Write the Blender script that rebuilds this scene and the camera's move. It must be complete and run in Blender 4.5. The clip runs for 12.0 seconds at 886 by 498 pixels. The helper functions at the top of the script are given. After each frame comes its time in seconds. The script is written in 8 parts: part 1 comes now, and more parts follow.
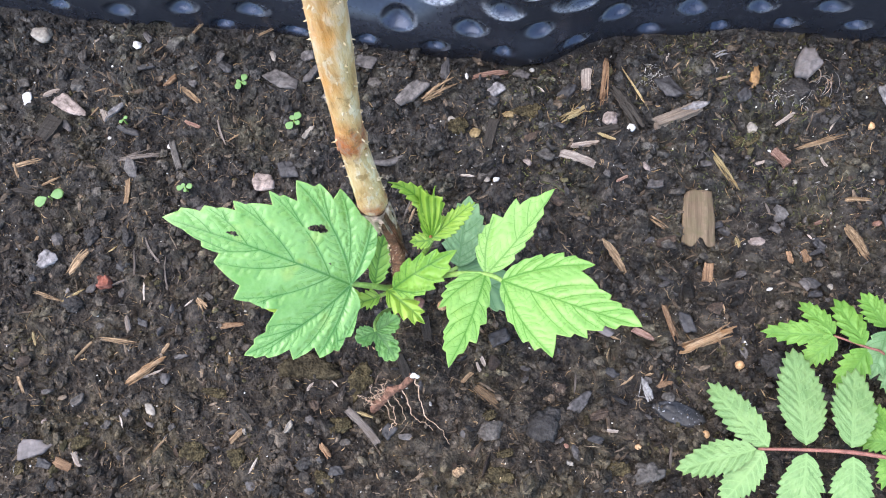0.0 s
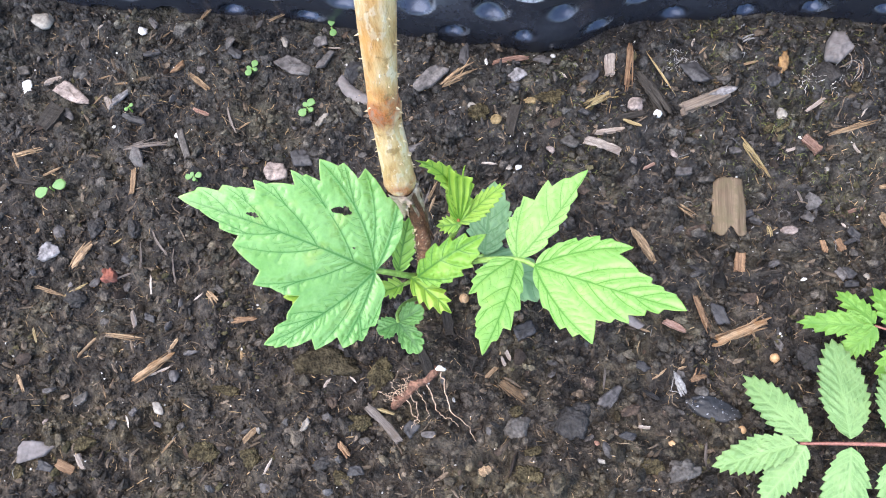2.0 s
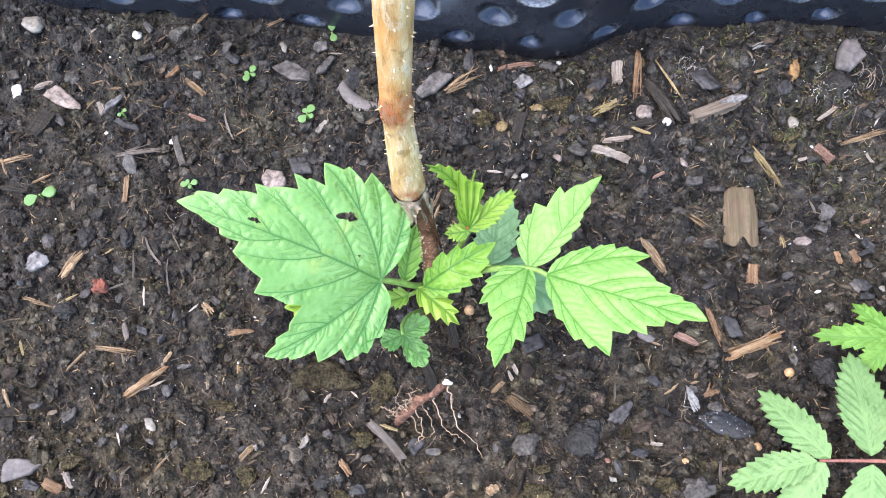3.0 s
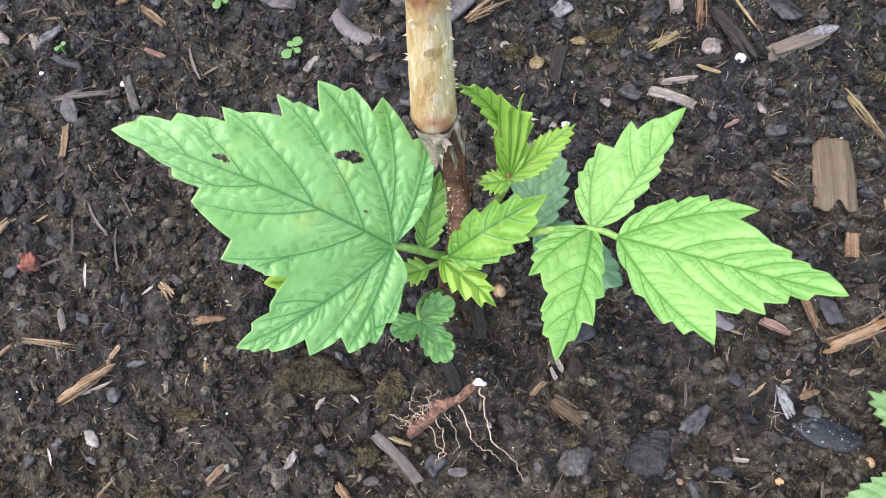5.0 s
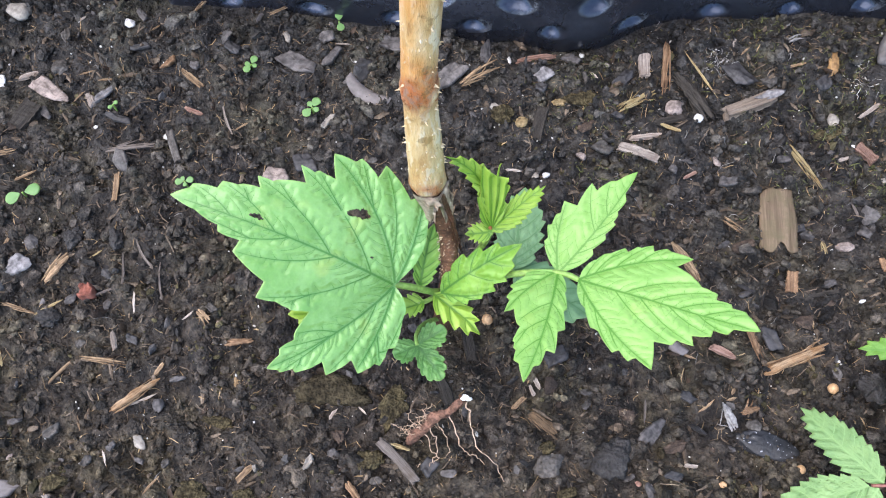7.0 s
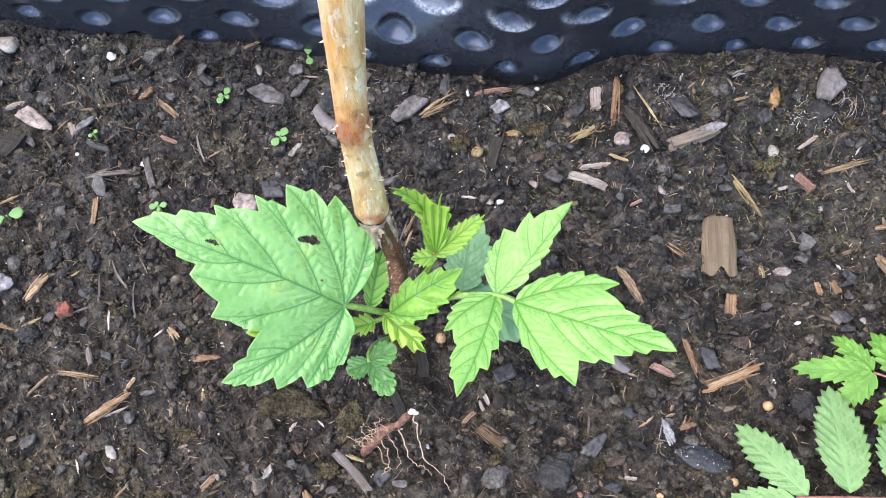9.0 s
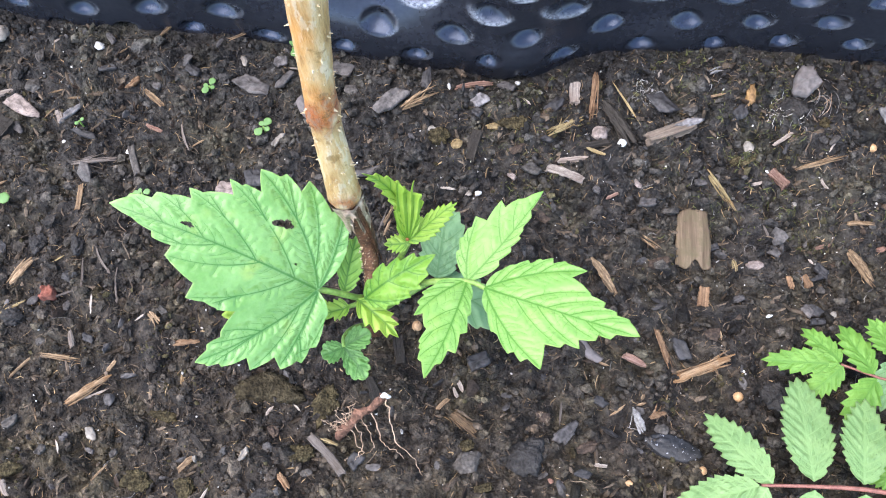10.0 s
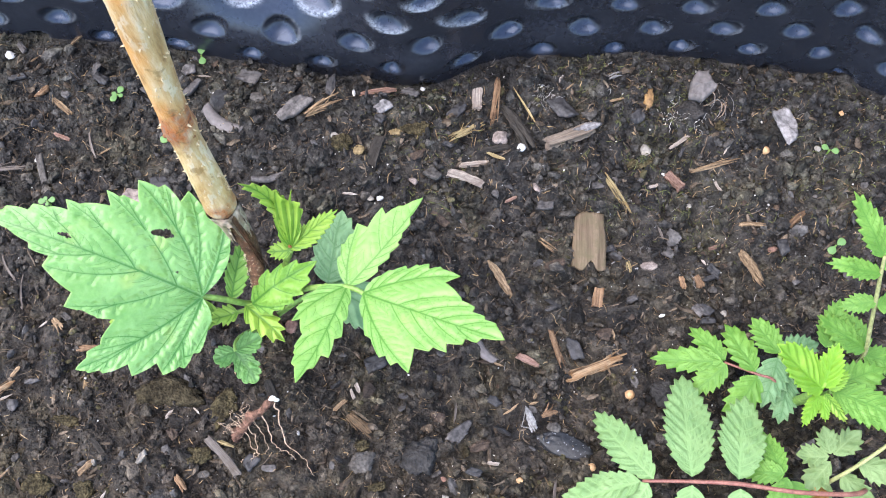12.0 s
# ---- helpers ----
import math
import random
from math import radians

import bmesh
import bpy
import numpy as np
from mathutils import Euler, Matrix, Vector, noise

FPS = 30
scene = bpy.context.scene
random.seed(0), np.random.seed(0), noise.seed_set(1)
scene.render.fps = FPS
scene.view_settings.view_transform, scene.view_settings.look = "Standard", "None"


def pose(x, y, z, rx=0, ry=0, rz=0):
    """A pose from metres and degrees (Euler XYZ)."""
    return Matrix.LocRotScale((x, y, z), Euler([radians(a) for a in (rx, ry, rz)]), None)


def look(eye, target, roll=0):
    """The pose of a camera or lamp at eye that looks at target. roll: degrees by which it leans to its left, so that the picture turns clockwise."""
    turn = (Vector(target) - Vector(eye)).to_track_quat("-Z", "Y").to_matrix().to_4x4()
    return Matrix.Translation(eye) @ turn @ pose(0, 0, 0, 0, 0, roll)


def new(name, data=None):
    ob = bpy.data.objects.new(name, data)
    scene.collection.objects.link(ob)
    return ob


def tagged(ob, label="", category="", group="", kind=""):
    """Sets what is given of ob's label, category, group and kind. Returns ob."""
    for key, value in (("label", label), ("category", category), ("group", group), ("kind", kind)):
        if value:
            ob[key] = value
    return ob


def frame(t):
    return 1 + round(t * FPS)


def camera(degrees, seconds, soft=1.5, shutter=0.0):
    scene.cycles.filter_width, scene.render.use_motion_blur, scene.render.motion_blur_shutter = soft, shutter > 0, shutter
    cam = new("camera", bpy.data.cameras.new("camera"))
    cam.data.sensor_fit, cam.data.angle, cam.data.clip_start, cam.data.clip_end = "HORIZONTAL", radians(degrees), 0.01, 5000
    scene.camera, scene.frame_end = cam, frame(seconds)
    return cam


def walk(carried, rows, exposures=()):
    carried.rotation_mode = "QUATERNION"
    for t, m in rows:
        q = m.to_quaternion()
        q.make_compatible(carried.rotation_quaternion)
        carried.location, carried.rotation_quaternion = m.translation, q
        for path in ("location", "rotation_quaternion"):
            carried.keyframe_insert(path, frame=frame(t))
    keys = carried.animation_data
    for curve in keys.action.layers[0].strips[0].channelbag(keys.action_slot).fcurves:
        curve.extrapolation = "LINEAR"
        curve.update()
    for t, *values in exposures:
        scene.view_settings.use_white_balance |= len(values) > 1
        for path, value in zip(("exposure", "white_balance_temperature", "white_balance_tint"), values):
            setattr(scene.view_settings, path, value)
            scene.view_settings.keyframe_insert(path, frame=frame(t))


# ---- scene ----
cam = camera(52.4, 12.0, soft=1.1)
ROWS = [
    (0, 0.0367, -0.0648, 0.2734, 15.93, 2.89, 7.51),
    (0.5, 0.0381, -0.0662, 0.2736, 16.05, 2.86, 7.57),
    (1, 0.0355, -0.0676, 0.2685, 16.21, 2.70, 7.41),
    (1.5, 0.0306, -0.0676, 0.2674, 16.64, 2.57, 7.11),
    (2, 0.0264, -0.0710, 0.2604, 17.06, 2.16, 7.05),
    (2.5, 0.0228, -0.0705, 0.2562, 17.89, 1.62, 7.01),
    (3, 0.0208, -0.0717, 0.2516, 18.30, 1.27, 6.93),
    (3.5, 0.0187, -0.0720, 0.2452, 18.74, 1.03, 6.88),
    (3.7, 0.0171, -0.0711, 0.2412, 18.78, 0.82, 6.77),
    (5.3, 0.0094, -0.0634, 0.1945, 18.35, 0.35, 6.37),
    (5.5, 0.0100, -0.0642, 0.2004, 18.89, 0.54, 6.30),
    (6, 0.0103, -0.0667, 0.2049, 19.03, 0.67, 6.43),
    (6.5, 0.0104, -0.0687, 0.2137, 19.13, 1.05, 6.72),
    (6.7, 0.0118, -0.0683, 0.2227, 19.09, 0.83, 6.91),
    (8.3, 0.0223, -0.0718, 0.2436, 19.90, 1.34, 7.51),
    (8.5, 0.0238, -0.0716, 0.2429, 20.01, 1.16, 7.54),
    (9, 0.0285, -0.0702, 0.2463, 20.25, 1.07, 7.53),
    (9.5, 0.0306, -0.0736, 0.2477, 20.35, 1.21, 7.78),
    (10, 0.0360, -0.0743, 0.2487, 20.46, 0.89, 8.27),
    (10.5, 0.0260, -0.0740, 0.2511, 20.48, 1.39, 8.69),
    (11, 0.0286, -0.0722, 0.2509, 20.08, 1.38, 8.50),
    (11.5, 0.0467, -0.0692, 0.2550, 20.14, 0.72, 7.80),
    (12, 0.0616, -0.0701, 0.2548, 20.09, 0.34, 7.47),
]
walk(cam, [(t, pose(x, y, z, rx, ry, rz)) for t, x, y, z, rx, ry, rz in ROWS], [(0, 1.8), (1, 1.95), (3.6, 1.95), (5.4, 1.61), (6.5, 1.66), (8.5, 1.85), (12, 1.93)])

# ---------------------------------------------------------------- light
world = bpy.data.worlds.new("sky")
scene.world = world
world.use_nodes = True
wn, wl = world.node_tree.nodes, world.node_tree.links
sky = wn.new("ShaderNodeTexSky")
sky.sky_type = "NISHITA"
sky.sun_disc = False
SUN_EL, SUN_AZ = 66.0, -110.0
sky.sun_elevation, sky.sun_rotation = radians(SUN_EL), radians(SUN_AZ)
sky.dust_density = 0.6
wl.new(sky.outputs[0], wn["Background"].inputs[0])
wn["Background"].inputs[1].default_value = 0.15
sun = new("sun", bpy.data.lights.new("sun", "SUN"))
sun.data.energy, sun.data.angle, sun.data.color = 1.9, radians(75), (1.0, 0.905, 0.85)
sun.matrix_world = look((math.sin(radians(SUN_AZ)) * math.cos(radians(SUN_EL)), math.cos(radians(SUN_AZ)) * math.cos(radians(SUN_EL)), math.sin(radians(SUN_EL))), (0, 0, 0))


# ---------------------------------------------------------------- materials
def node_mat(name):
    m = bpy.data.materials.new(name)
    m.use_nodes = True
    t = m.node_tree
    return m, t.nodes, t.links, t.nodes["Principled BSDF"]


def noise_node(n, l, scale, detail=4.0, rough=0.6, coord="Object"):
    tc, tx = n.new("ShaderNodeTexCoord"), n.new("ShaderNodeTexNoise")
    tx.inputs["Scale"].default_value, tx.inputs["Detail"].default_value, tx.inputs["Roughness"].default_value = scale, detail, rough
    l.new(tc.outputs[coord], tx.inputs["Vector"])
    return tx


def ramp(n, l, src, stops):
    r = n.new("ShaderNodeValToRGB")
    e = r.color_ramp.elements
    while len(e) < len(stops):
        e.new(0.5)
    for k, (p, c) in enumerate(stops):
        e[k].position, e[k].color = p, (*c, 1)
    l.new(src, r.inputs[0])
    return r


def mixc(n, l, fac, a, b, mode="MIX"):
    x = n.new("ShaderNodeMix")
    x.data_type, x.blend_type = "RGBA", mode
    for sock, v in ((x.inputs[0], fac), (x.inputs[6], a), (x.inputs[7], b)):
        if isinstance(v, (int, float)):
            sock.default_value = v
        elif isinstance(v, tuple):
            sock.default_value = (*v, 1)
        else:
            l.new(v, sock)
    return x.outputs[2]


def bump(n, l, height, bsdf, strength, dist):
    b = n.new("ShaderNodeBump")
    b.inputs["Strength"].default_value, b.inputs["Distance"].default_value = strength, dist
    l.new(height, b.inputs["Height"])
    l.new(b.outputs[0], bsdf.inputs["Normal"])


def mottled(name, dark, light, scale, rough=0.75, bump_d=0.0004, fine=None, speck=None, spec=0.3, island=0.0, obj=0.0, metal=0.0, patch=None, grit=0.2):
    """Mineral or woody surface: two scales of mottling, small relief, and tone by piece."""
    m, n, l, b = node_mat(name)
    big, small = noise_node(n, l, scale, 4, 0.55), noise_node(n, l, fine or scale * 6, 3, 0.55)
    col = ramp(n, l, big.outputs[0], [(0.3, dark), (0.7, light)]).outputs[0]
    col = mixc(n, l, 0.55, col, ramp(n, l, small.outputs[0], [(0.5 - grit, (0.35, 0.35, 0.35)), (0.5 + grit, (1.45, 1.45, 1.45))]).outputs[0], "MULTIPLY")
    if speck:
        s = noise_node(n, l, scale * 9, 2, 0.5)
        col = mixc(n, l, ramp(n, l, s.outputs[0], [(0.64, (0, 0, 0)), (0.7, (1, 1, 1))]).outputs[0], col, speck)
    if patch:
        p = noise_node(n, l, patch[0], 4, 0.6)
        col = mixc(n, l, 1.0, col, ramp(n, l, p.outputs[0], [(0.36, patch[1]), (0.5, patch[2]), (0.64, patch[3])]).outputs[0], "MULTIPLY")
        p = noise_node(n, l, patch[0] * 5, 2, 0.5)
        col = mixc(n, l, 1.0, col, ramp(n, l, p.outputs[0], [(0.36, (0.5, 0.5, 0.52)), (0.64, (1.4, 1.4, 1.38))]).outputs[0], "MULTIPLY")
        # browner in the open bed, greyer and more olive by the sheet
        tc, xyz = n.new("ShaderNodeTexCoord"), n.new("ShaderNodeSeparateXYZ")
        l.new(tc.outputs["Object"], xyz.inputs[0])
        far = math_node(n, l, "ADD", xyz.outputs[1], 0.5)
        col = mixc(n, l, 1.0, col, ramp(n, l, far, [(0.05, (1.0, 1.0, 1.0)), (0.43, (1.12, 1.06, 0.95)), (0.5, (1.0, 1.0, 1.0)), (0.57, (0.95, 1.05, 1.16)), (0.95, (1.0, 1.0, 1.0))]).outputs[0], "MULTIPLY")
    for amount, node, out in ((island, "ShaderNodeNewGeometry", "Random Per Island"), (obj, "ShaderNodeObjectInfo", "Random")):
        if amount:
            g = n.new(node)
            col = mixc(n, l, 1.0, col, ramp(n, l, g.outputs[out], [(0.0, (1 - amount,) * 3), (1.0, (1 + amount,) * 3)]).outputs[0], "MULTIPLY")
    l.new(col, b.inputs["Base Color"])
    b.inputs["Roughness"].default_value, b.inputs["Specular IOR Level"].default_value, b.inputs["Metallic"].default_value = rough, spec, metal
    bump(n, l, small.outputs[0], b, 0.7, bump_d)
    return m


def grained(name, dark, light, along=90.0, across=3000.0, rough=0.8, spec=0.2, stain=(0.5, 0.5, 0.5), obj=0.3):
    """Wood fibre running along the piece's own x."""
    m, n, l, b = node_mat(name)
    tc, mp, tx = n.new("ShaderNodeTexCoord"), n.new("ShaderNodeMapping"), n.new("ShaderNodeTexNoise")
    mp.inputs["Scale"].default_value = (along, across, across)
    l.new(tc.outputs["Object"], mp.inputs[0])
    l.new(mp.outputs[0], tx.inputs["Vector"])
    tx.inputs["Scale"].default_value, tx.inputs["Detail"].default_value, tx.inputs["Roughness"].default_value = 1.0, 5, 0.65
    col = ramp(n, l, tx.outputs[0], [(0.36, dark), (0.62, light)]).outputs[0]
    st = noise_node(n, l, 330, 5, 0.65)
    col = mixc(n, l, ramp(n, l, st.outputs[0], [(0.4, (0, 0, 0)), (0.7, (0.85, 0.85, 0.85))]).outputs[0], col, stain)
    g = n.new("ShaderNodeObjectInfo")
    col = mixc(n, l, 1.0, col, ramp(n, l, g.outputs["Random"], [(0.0, (1 - obj,) * 3), (1.0, (1 + obj,) * 3)]).outputs[0], "MULTIPLY")
    l.new(col, b.inputs["Base Color"])
    b.inputs["Roughness"].default_value, b.inputs["Specular IOR Level"].default_value = rough, spec
    bump(n, l, tx.outputs[0], b, 0.9, 0.0005)
    return m


def attr(n, name):
    a = n.new("ShaderNodeAttribute")
    a.attribute_name = name
    return a.outputs["Fac"]


def math_node(n, l, op, a, b=None):
    m = n.new("ShaderNodeMath")
    m.operation = op
    for k, v in enumerate((a, b)):
        if isinstance(v, (int, float)):
            m.inputs[k].default_value = v
        elif v is not None:
            l.new(v, m.inputs[k])
    return m.outputs[0]


VEINS = {}


def leafy(name, dark, light, vein, gloss=0.42, through_c=(0.3, 0.55, 0.08), trans=0.25, scale=160.0, shine=0.4, spots=0.0, vein_f=0.8, dent=0.00014):
    """Leaf blade: mottled green, soft gloss, some light shining through; with it the tone of its veins."""
    def mixed(a, b, f):
        return tuple(p + (q - p) * f for p, q in zip(a, b))

    mid = mixed(dark, light, 0.5)
    made = []
    for part, lo, hi in (("", dark, light), ("_vein", mixed(mid, vein, vein_f), mixed(mid, vein, vein_f * 0.85))):
        m, n, l, b = node_mat(name + part)
        big, small = noise_node(n, l, scale, 4), noise_node(n, l, scale * 11, 5, 0.7)
        col = ramp(n, l, big.outputs[0], [(0.3, lo), (0.7, hi)]).outputs[0]
        col = mixc(n, l, 0.22, col, ramp(n, l, small.outputs[0], [(0.3, (0.6, 0.6, 0.6)), (0.7, (1.25, 1.25, 1.25))]).outputs[0], "MULTIPLY")
        if not part:
            col = mixc(n, l, attr(n, "band"), col, vein)
            col = mixc(n, l, attr(n, "rim"), col, (light[0] * 1.5 + 0.05, light[1] * 1.08, light[2] * 0.8))
            if spots:
                s = noise_node(n, l, 95, 2, 0.4)
                col = mixc(n, l, ramp(n, l, s.outputs[0], [(0.68, (0, 0, 0)), (0.75, (spots, spots, spots))]).outputs[0], col, (0.5, 0.56, 0.13))
        l.new(col, b.inputs["Base Color"])
        b.inputs["Roughness"].default_value, b.inputs["Specular IOR Level"].default_value = gloss, shine
        bump(n, l, small.outputs[0], b, 0.5, dent)
        tr, mx = n.new("ShaderNodeBsdfTranslucent"), n.new("ShaderNodeMixShader")
        tr.inputs["Color"].default_value = (*through_c, 1)
        mx.inputs[0].default_value = trans
        l.new(b.outputs[0], mx.inputs[1])
        l.new(tr.outputs[0], mx.inputs[2])
        l.new(mx.outputs[0], n["Material Output"].inputs[0])
        made.append(m)
    VEINS[made[0].name] = made[1]
    return made[0]


M = {}
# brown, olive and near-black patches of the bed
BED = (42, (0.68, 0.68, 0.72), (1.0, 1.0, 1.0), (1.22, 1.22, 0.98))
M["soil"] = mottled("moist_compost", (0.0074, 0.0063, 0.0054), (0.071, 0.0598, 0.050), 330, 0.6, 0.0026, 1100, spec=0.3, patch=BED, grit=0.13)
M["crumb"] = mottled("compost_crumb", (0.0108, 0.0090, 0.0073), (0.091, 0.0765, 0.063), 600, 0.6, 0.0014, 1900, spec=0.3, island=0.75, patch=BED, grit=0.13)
M["fibre"] = mottled("peat_fibre", (0.035, 0.027, 0.02), (0.17, 0.13, 0.095), 300, 0.85, 0.0002, spec=0.15, island=0.75)
M["tanfibre"] = mottled("straw_fibre", (0.16, 0.105, 0.055), (0.42, 0.3, 0.17), 300, 0.8, 0.0002, spec=0.2, island=0.5)
M["grit"] = mottled("pale_grit", (0.4, 0.38, 0.36), (0.72, 0.7, 0.66), 400, 0.7, 0.0002, island=0.3)
M["slategrit"] = mottled("slate_grit", (0.036, 0.033, 0.0315), (0.098, 0.088, 0.083), 400, 0.6, 0.0006, 1200, island=0.65, spec=0.4, grit=0.12)
M["green"] = mottled("moss_green", (0.055, 0.06, 0.022), (0.14, 0.145, 0.06), 400, 0.9, 0.0002, island=0.5)
M["barkflake"] = mottled("dark_bark_flake", (0.016, 0.011, 0.0085), (0.07, 0.048, 0.034), 500, 0.75, 0.0004, 2000, spec=0.3, island=0.6)
M["moss"] = mottled("mossy_crumb", (0.034, 0.03, 0.017), (0.135, 0.118, 0.066), 260, 0.95, 0.0012, 2000, spec=0.08, island=0.4)
M["slate"] = mottled("mauve_slate", (0.053, 0.0478, 0.0455), (0.13, 0.117, 0.111), 200, 0.6, 0.00012, 900, spec=0.25, obj=0.2, grit=0.11)
M["darkslate"] = mottled("dark_slate", (0.017, 0.016, 0.0165), (0.055, 0.0515, 0.0525), 200, 0.55, 0.00014, 900, spec=0.35, obj=0.15, grit=0.11)
M["blueslate"] = mottled("pale_blue_slate", (0.105, 0.098, 0.098), (0.26, 0.243, 0.24), 200, 0.65, 0.00012, 900, spec=0.25, obj=0.2, grit=0.11)
M["pink"] = mottled("pinkish_stone", (0.165, 0.13, 0.113), (0.33, 0.27, 0.238), 180, 0.75, 0.0002, 900, speck=(0.12, 0.08, 0.08), grit=0.11)
M["pale"] = mottled("pale_stone", (0.19, 0.168, 0.143), (0.34, 0.308, 0.265), 180, 0.75, 0.0004, 900)
M["white"] = mottled("white_stone", (0.46, 0.45, 0.43), (0.68, 0.67, 0.65), 260, 0.6, 0.0003, 1200)
M["grey"] = mottled("grey_stone", (0.041, 0.0365, 0.0325), (0.112, 0.1, 0.089), 180, 0.7, 0.0004, 1200, obj=0.15, grit=0.11)
M["dark"] = mottled("dark_clod", (0.018, 0.016, 0.015), (0.055, 0.05, 0.047), 200, 0.8, 0.0016, 1100, spec=0.3, grit=0.11)
M["fleck"] = mottled("flecked_black_slate", (0.011, 0.011, 0.0118), (0.03, 0.0295, 0.0315), 140, 0.45, 0.0003, 900, speck=(0.3, 0.3, 0.32), spec=0.4, grit=0.11)
M["mossy"] = mottled("mossy_stone", (0.02, 0.0168, 0.0115), (0.125, 0.1, 0.053), 420, 0.95, 0.0030, 1600, grit=0.09, spec=0.1)
M["brick"] = mottled("brick_red", (0.15, 0.05, 0.035), (0.3, 0.115, 0.08), 300, 0.85, 0.0004, 1200)
M["clay"] = mottled("reddish_clay", (0.17, 0.09, 0.065), (0.3, 0.175, 0.135), 260, 0.85, 0.0005, 1200)
M["huskwood"] = mottled("dry_husk", (0.16, 0.085, 0.035), (0.42, 0.26, 0.11), 260, 0.55, 0.0003, 1200, spec=0.4)
M["pellet"] = mottled("fertiliser_pellet", (0.42, 0.24, 0.11), (0.6, 0.38, 0.2), 300, 0.45, 0.0001, 1500, spec=0.5)
M["tan"] = grained("tan_wood", (0.1, 0.065, 0.04), (0.41, 0.285, 0.17), stain=(0.1, 0.06, 0.033))
M["splitwood"] = grained("split_tan_wood", (0.05, 0.03, 0.018), (0.345, 0.24, 0.145), along=60, across=2200, stain=(0.2, 0.1, 0.04))
M["orangewood"] = grained("orange_bark", (0.095, 0.055, 0.033), (0.32, 0.2, 0.115), stain=(0.1, 0.055, 0.03))
M["greywood"] = grained("weathered_wood", (0.16, 0.13, 0.11), (0.42, 0.36, 0.31), stain=(0.2, 0.15, 0.12))
M["stubwood"] = grained("cut_stick_wood", (0.09, 0.07, 0.054), (0.27, 0.215, 0.168), along=60, across=1500, stain=(0.13, 0.1, 0.08), obj=0.05)
M["ochre"] = mottled("ochre_stone", (0.13, 0.092, 0.042), (0.31, 0.225, 0.115), 300, 0.85, 0.0004, 1200)
M["palewood"] = grained("pale_split_wood", (0.18, 0.145, 0.12), (0.56, 0.49, 0.42), stain=(0.17, 0.13, 0.11))
M["brownwood"] = grained("brown_veneer", (0.105, 0.072, 0.047), (0.255, 0.185, 0.122), along=30, across=700, stain=(0.15, 0.125, 0.07))
M["mauve"] = mottled("mauve_stone", (0.115, 0.101, 0.096), (0.21, 0.186, 0.177), 110, 0.75, 0.0001, 800, grit=0.4)
M["barkbrown"] = grained("brown_bark", (0.04, 0.026, 0.016), (0.17, 0.11, 0.062), stain=(0.05, 0.035, 0.022))
M["darkwood"] = grained("dark_rotten_wood", (0.012, 0.0105, 0.009), (0.055, 0.047, 0.04), stain=(0.03, 0.025, 0.02))
M["mosswood"] = mottled("mossy_rotten_wood", (0.014, 0.011, 0.007), (0.085, 0.068, 0.04), 300, 0.95, 0.0030, 1300, spec=0.1, grit=0.1)
M["redwood"] = grained("reddish_wood", (0.12, 0.06, 0.045), (0.34, 0.22, 0.17), stain=(0.12, 0.07, 0.05))
M["yellow"] = grained("yellow_straw", (0.16, 0.12, 0.06), (0.42, 0.34, 0.18), stain=(0.2, 0.12, 0.05))
M["oldtwig"] = grained("old_twig", (0.07, 0.058, 0.05), (0.2, 0.17, 0.15), stain=(0.09, 0.07, 0.055))
M["silver"] = mottled("papery_scrap", (0.14, 0.13, 0.125), (0.34, 0.325, 0.31), 300, 0.7, 0.0003, 1200)

M["cotyledon"] = leafy("cotyledon_green", (0.13, 0.27, 0.08), (0.22, 0.38, 0.15), (0.2, 0.36, 0.13))
M["leaf_big"] = leafy("mature_leaf", (0.138, 0.322, 0.064), (0.24, 0.45, 0.132), (0.038, 0.165, 0.016), gloss=0.25, dent=0.00022, through_c=(0.2, 0.45, 0.06), trans=0.14, spots=0.25, shine=0.75, vein_f=0.95)
M["leaf_lime"] = leafy("lime_leaf", (0.19, 0.378, 0.073), (0.278, 0.482, 0.119), (0.06, 0.2, 0.012), gloss=0.36, through_c=(0.18, 0.46, 0.04), trans=0.17, spots=0.1, shine=0.5, vein_f=0.95)
M["leaf_young"] = leafy("young_leaf", (0.24, 0.42, 0.04), (0.36, 0.53, 0.085), (0.055, 0.17, 0.012), gloss=0.42, trans=0.25, vein_f=0.95)
M["leaf_crown"] = leafy("crown_leaf", (0.15, 0.33, 0.025), (0.27, 0.47, 0.05), (0.13, 0.32, 0.02), gloss=0.42, trans=0.25, vein_f=0.6)
M["leaf_mid"] = leafy("mid_green_leaf", (0.15, 0.33, 0.036), (0.25, 0.435, 0.078), (0.03, 0.13, 0.01), gloss=0.42, trans=0.2, vein_f=0.95)
M["leaf_grey"] = leafy("grey_green_leaf", (0.12, 0.24, 0.10), (0.19, 0.325, 0.15), (0.07, 0.17, 0.055), gloss=0.6, trans=0.12)
M["leaf_weed"] = leafy("olive_weed_leaf", (0.13, 0.215, 0.07), (0.215, 0.32, 0.125), (0.26, 0.36, 0.15), gloss=0.55, trans=0.15)
M["leaf_dark"] = leafy("dark_leaf", (0.085, 0.23, 0.05), (0.165, 0.34, 0.09), (0.025, 0.1, 0.025), gloss=0.35, trans=0.15)
M["leaf_frond"] = leafy("frond_leaf", (0.13, 0.247, 0.084), (0.235, 0.373, 0.143), (0.265, 0.42, 0.16), gloss=0.5, trans=0.2)
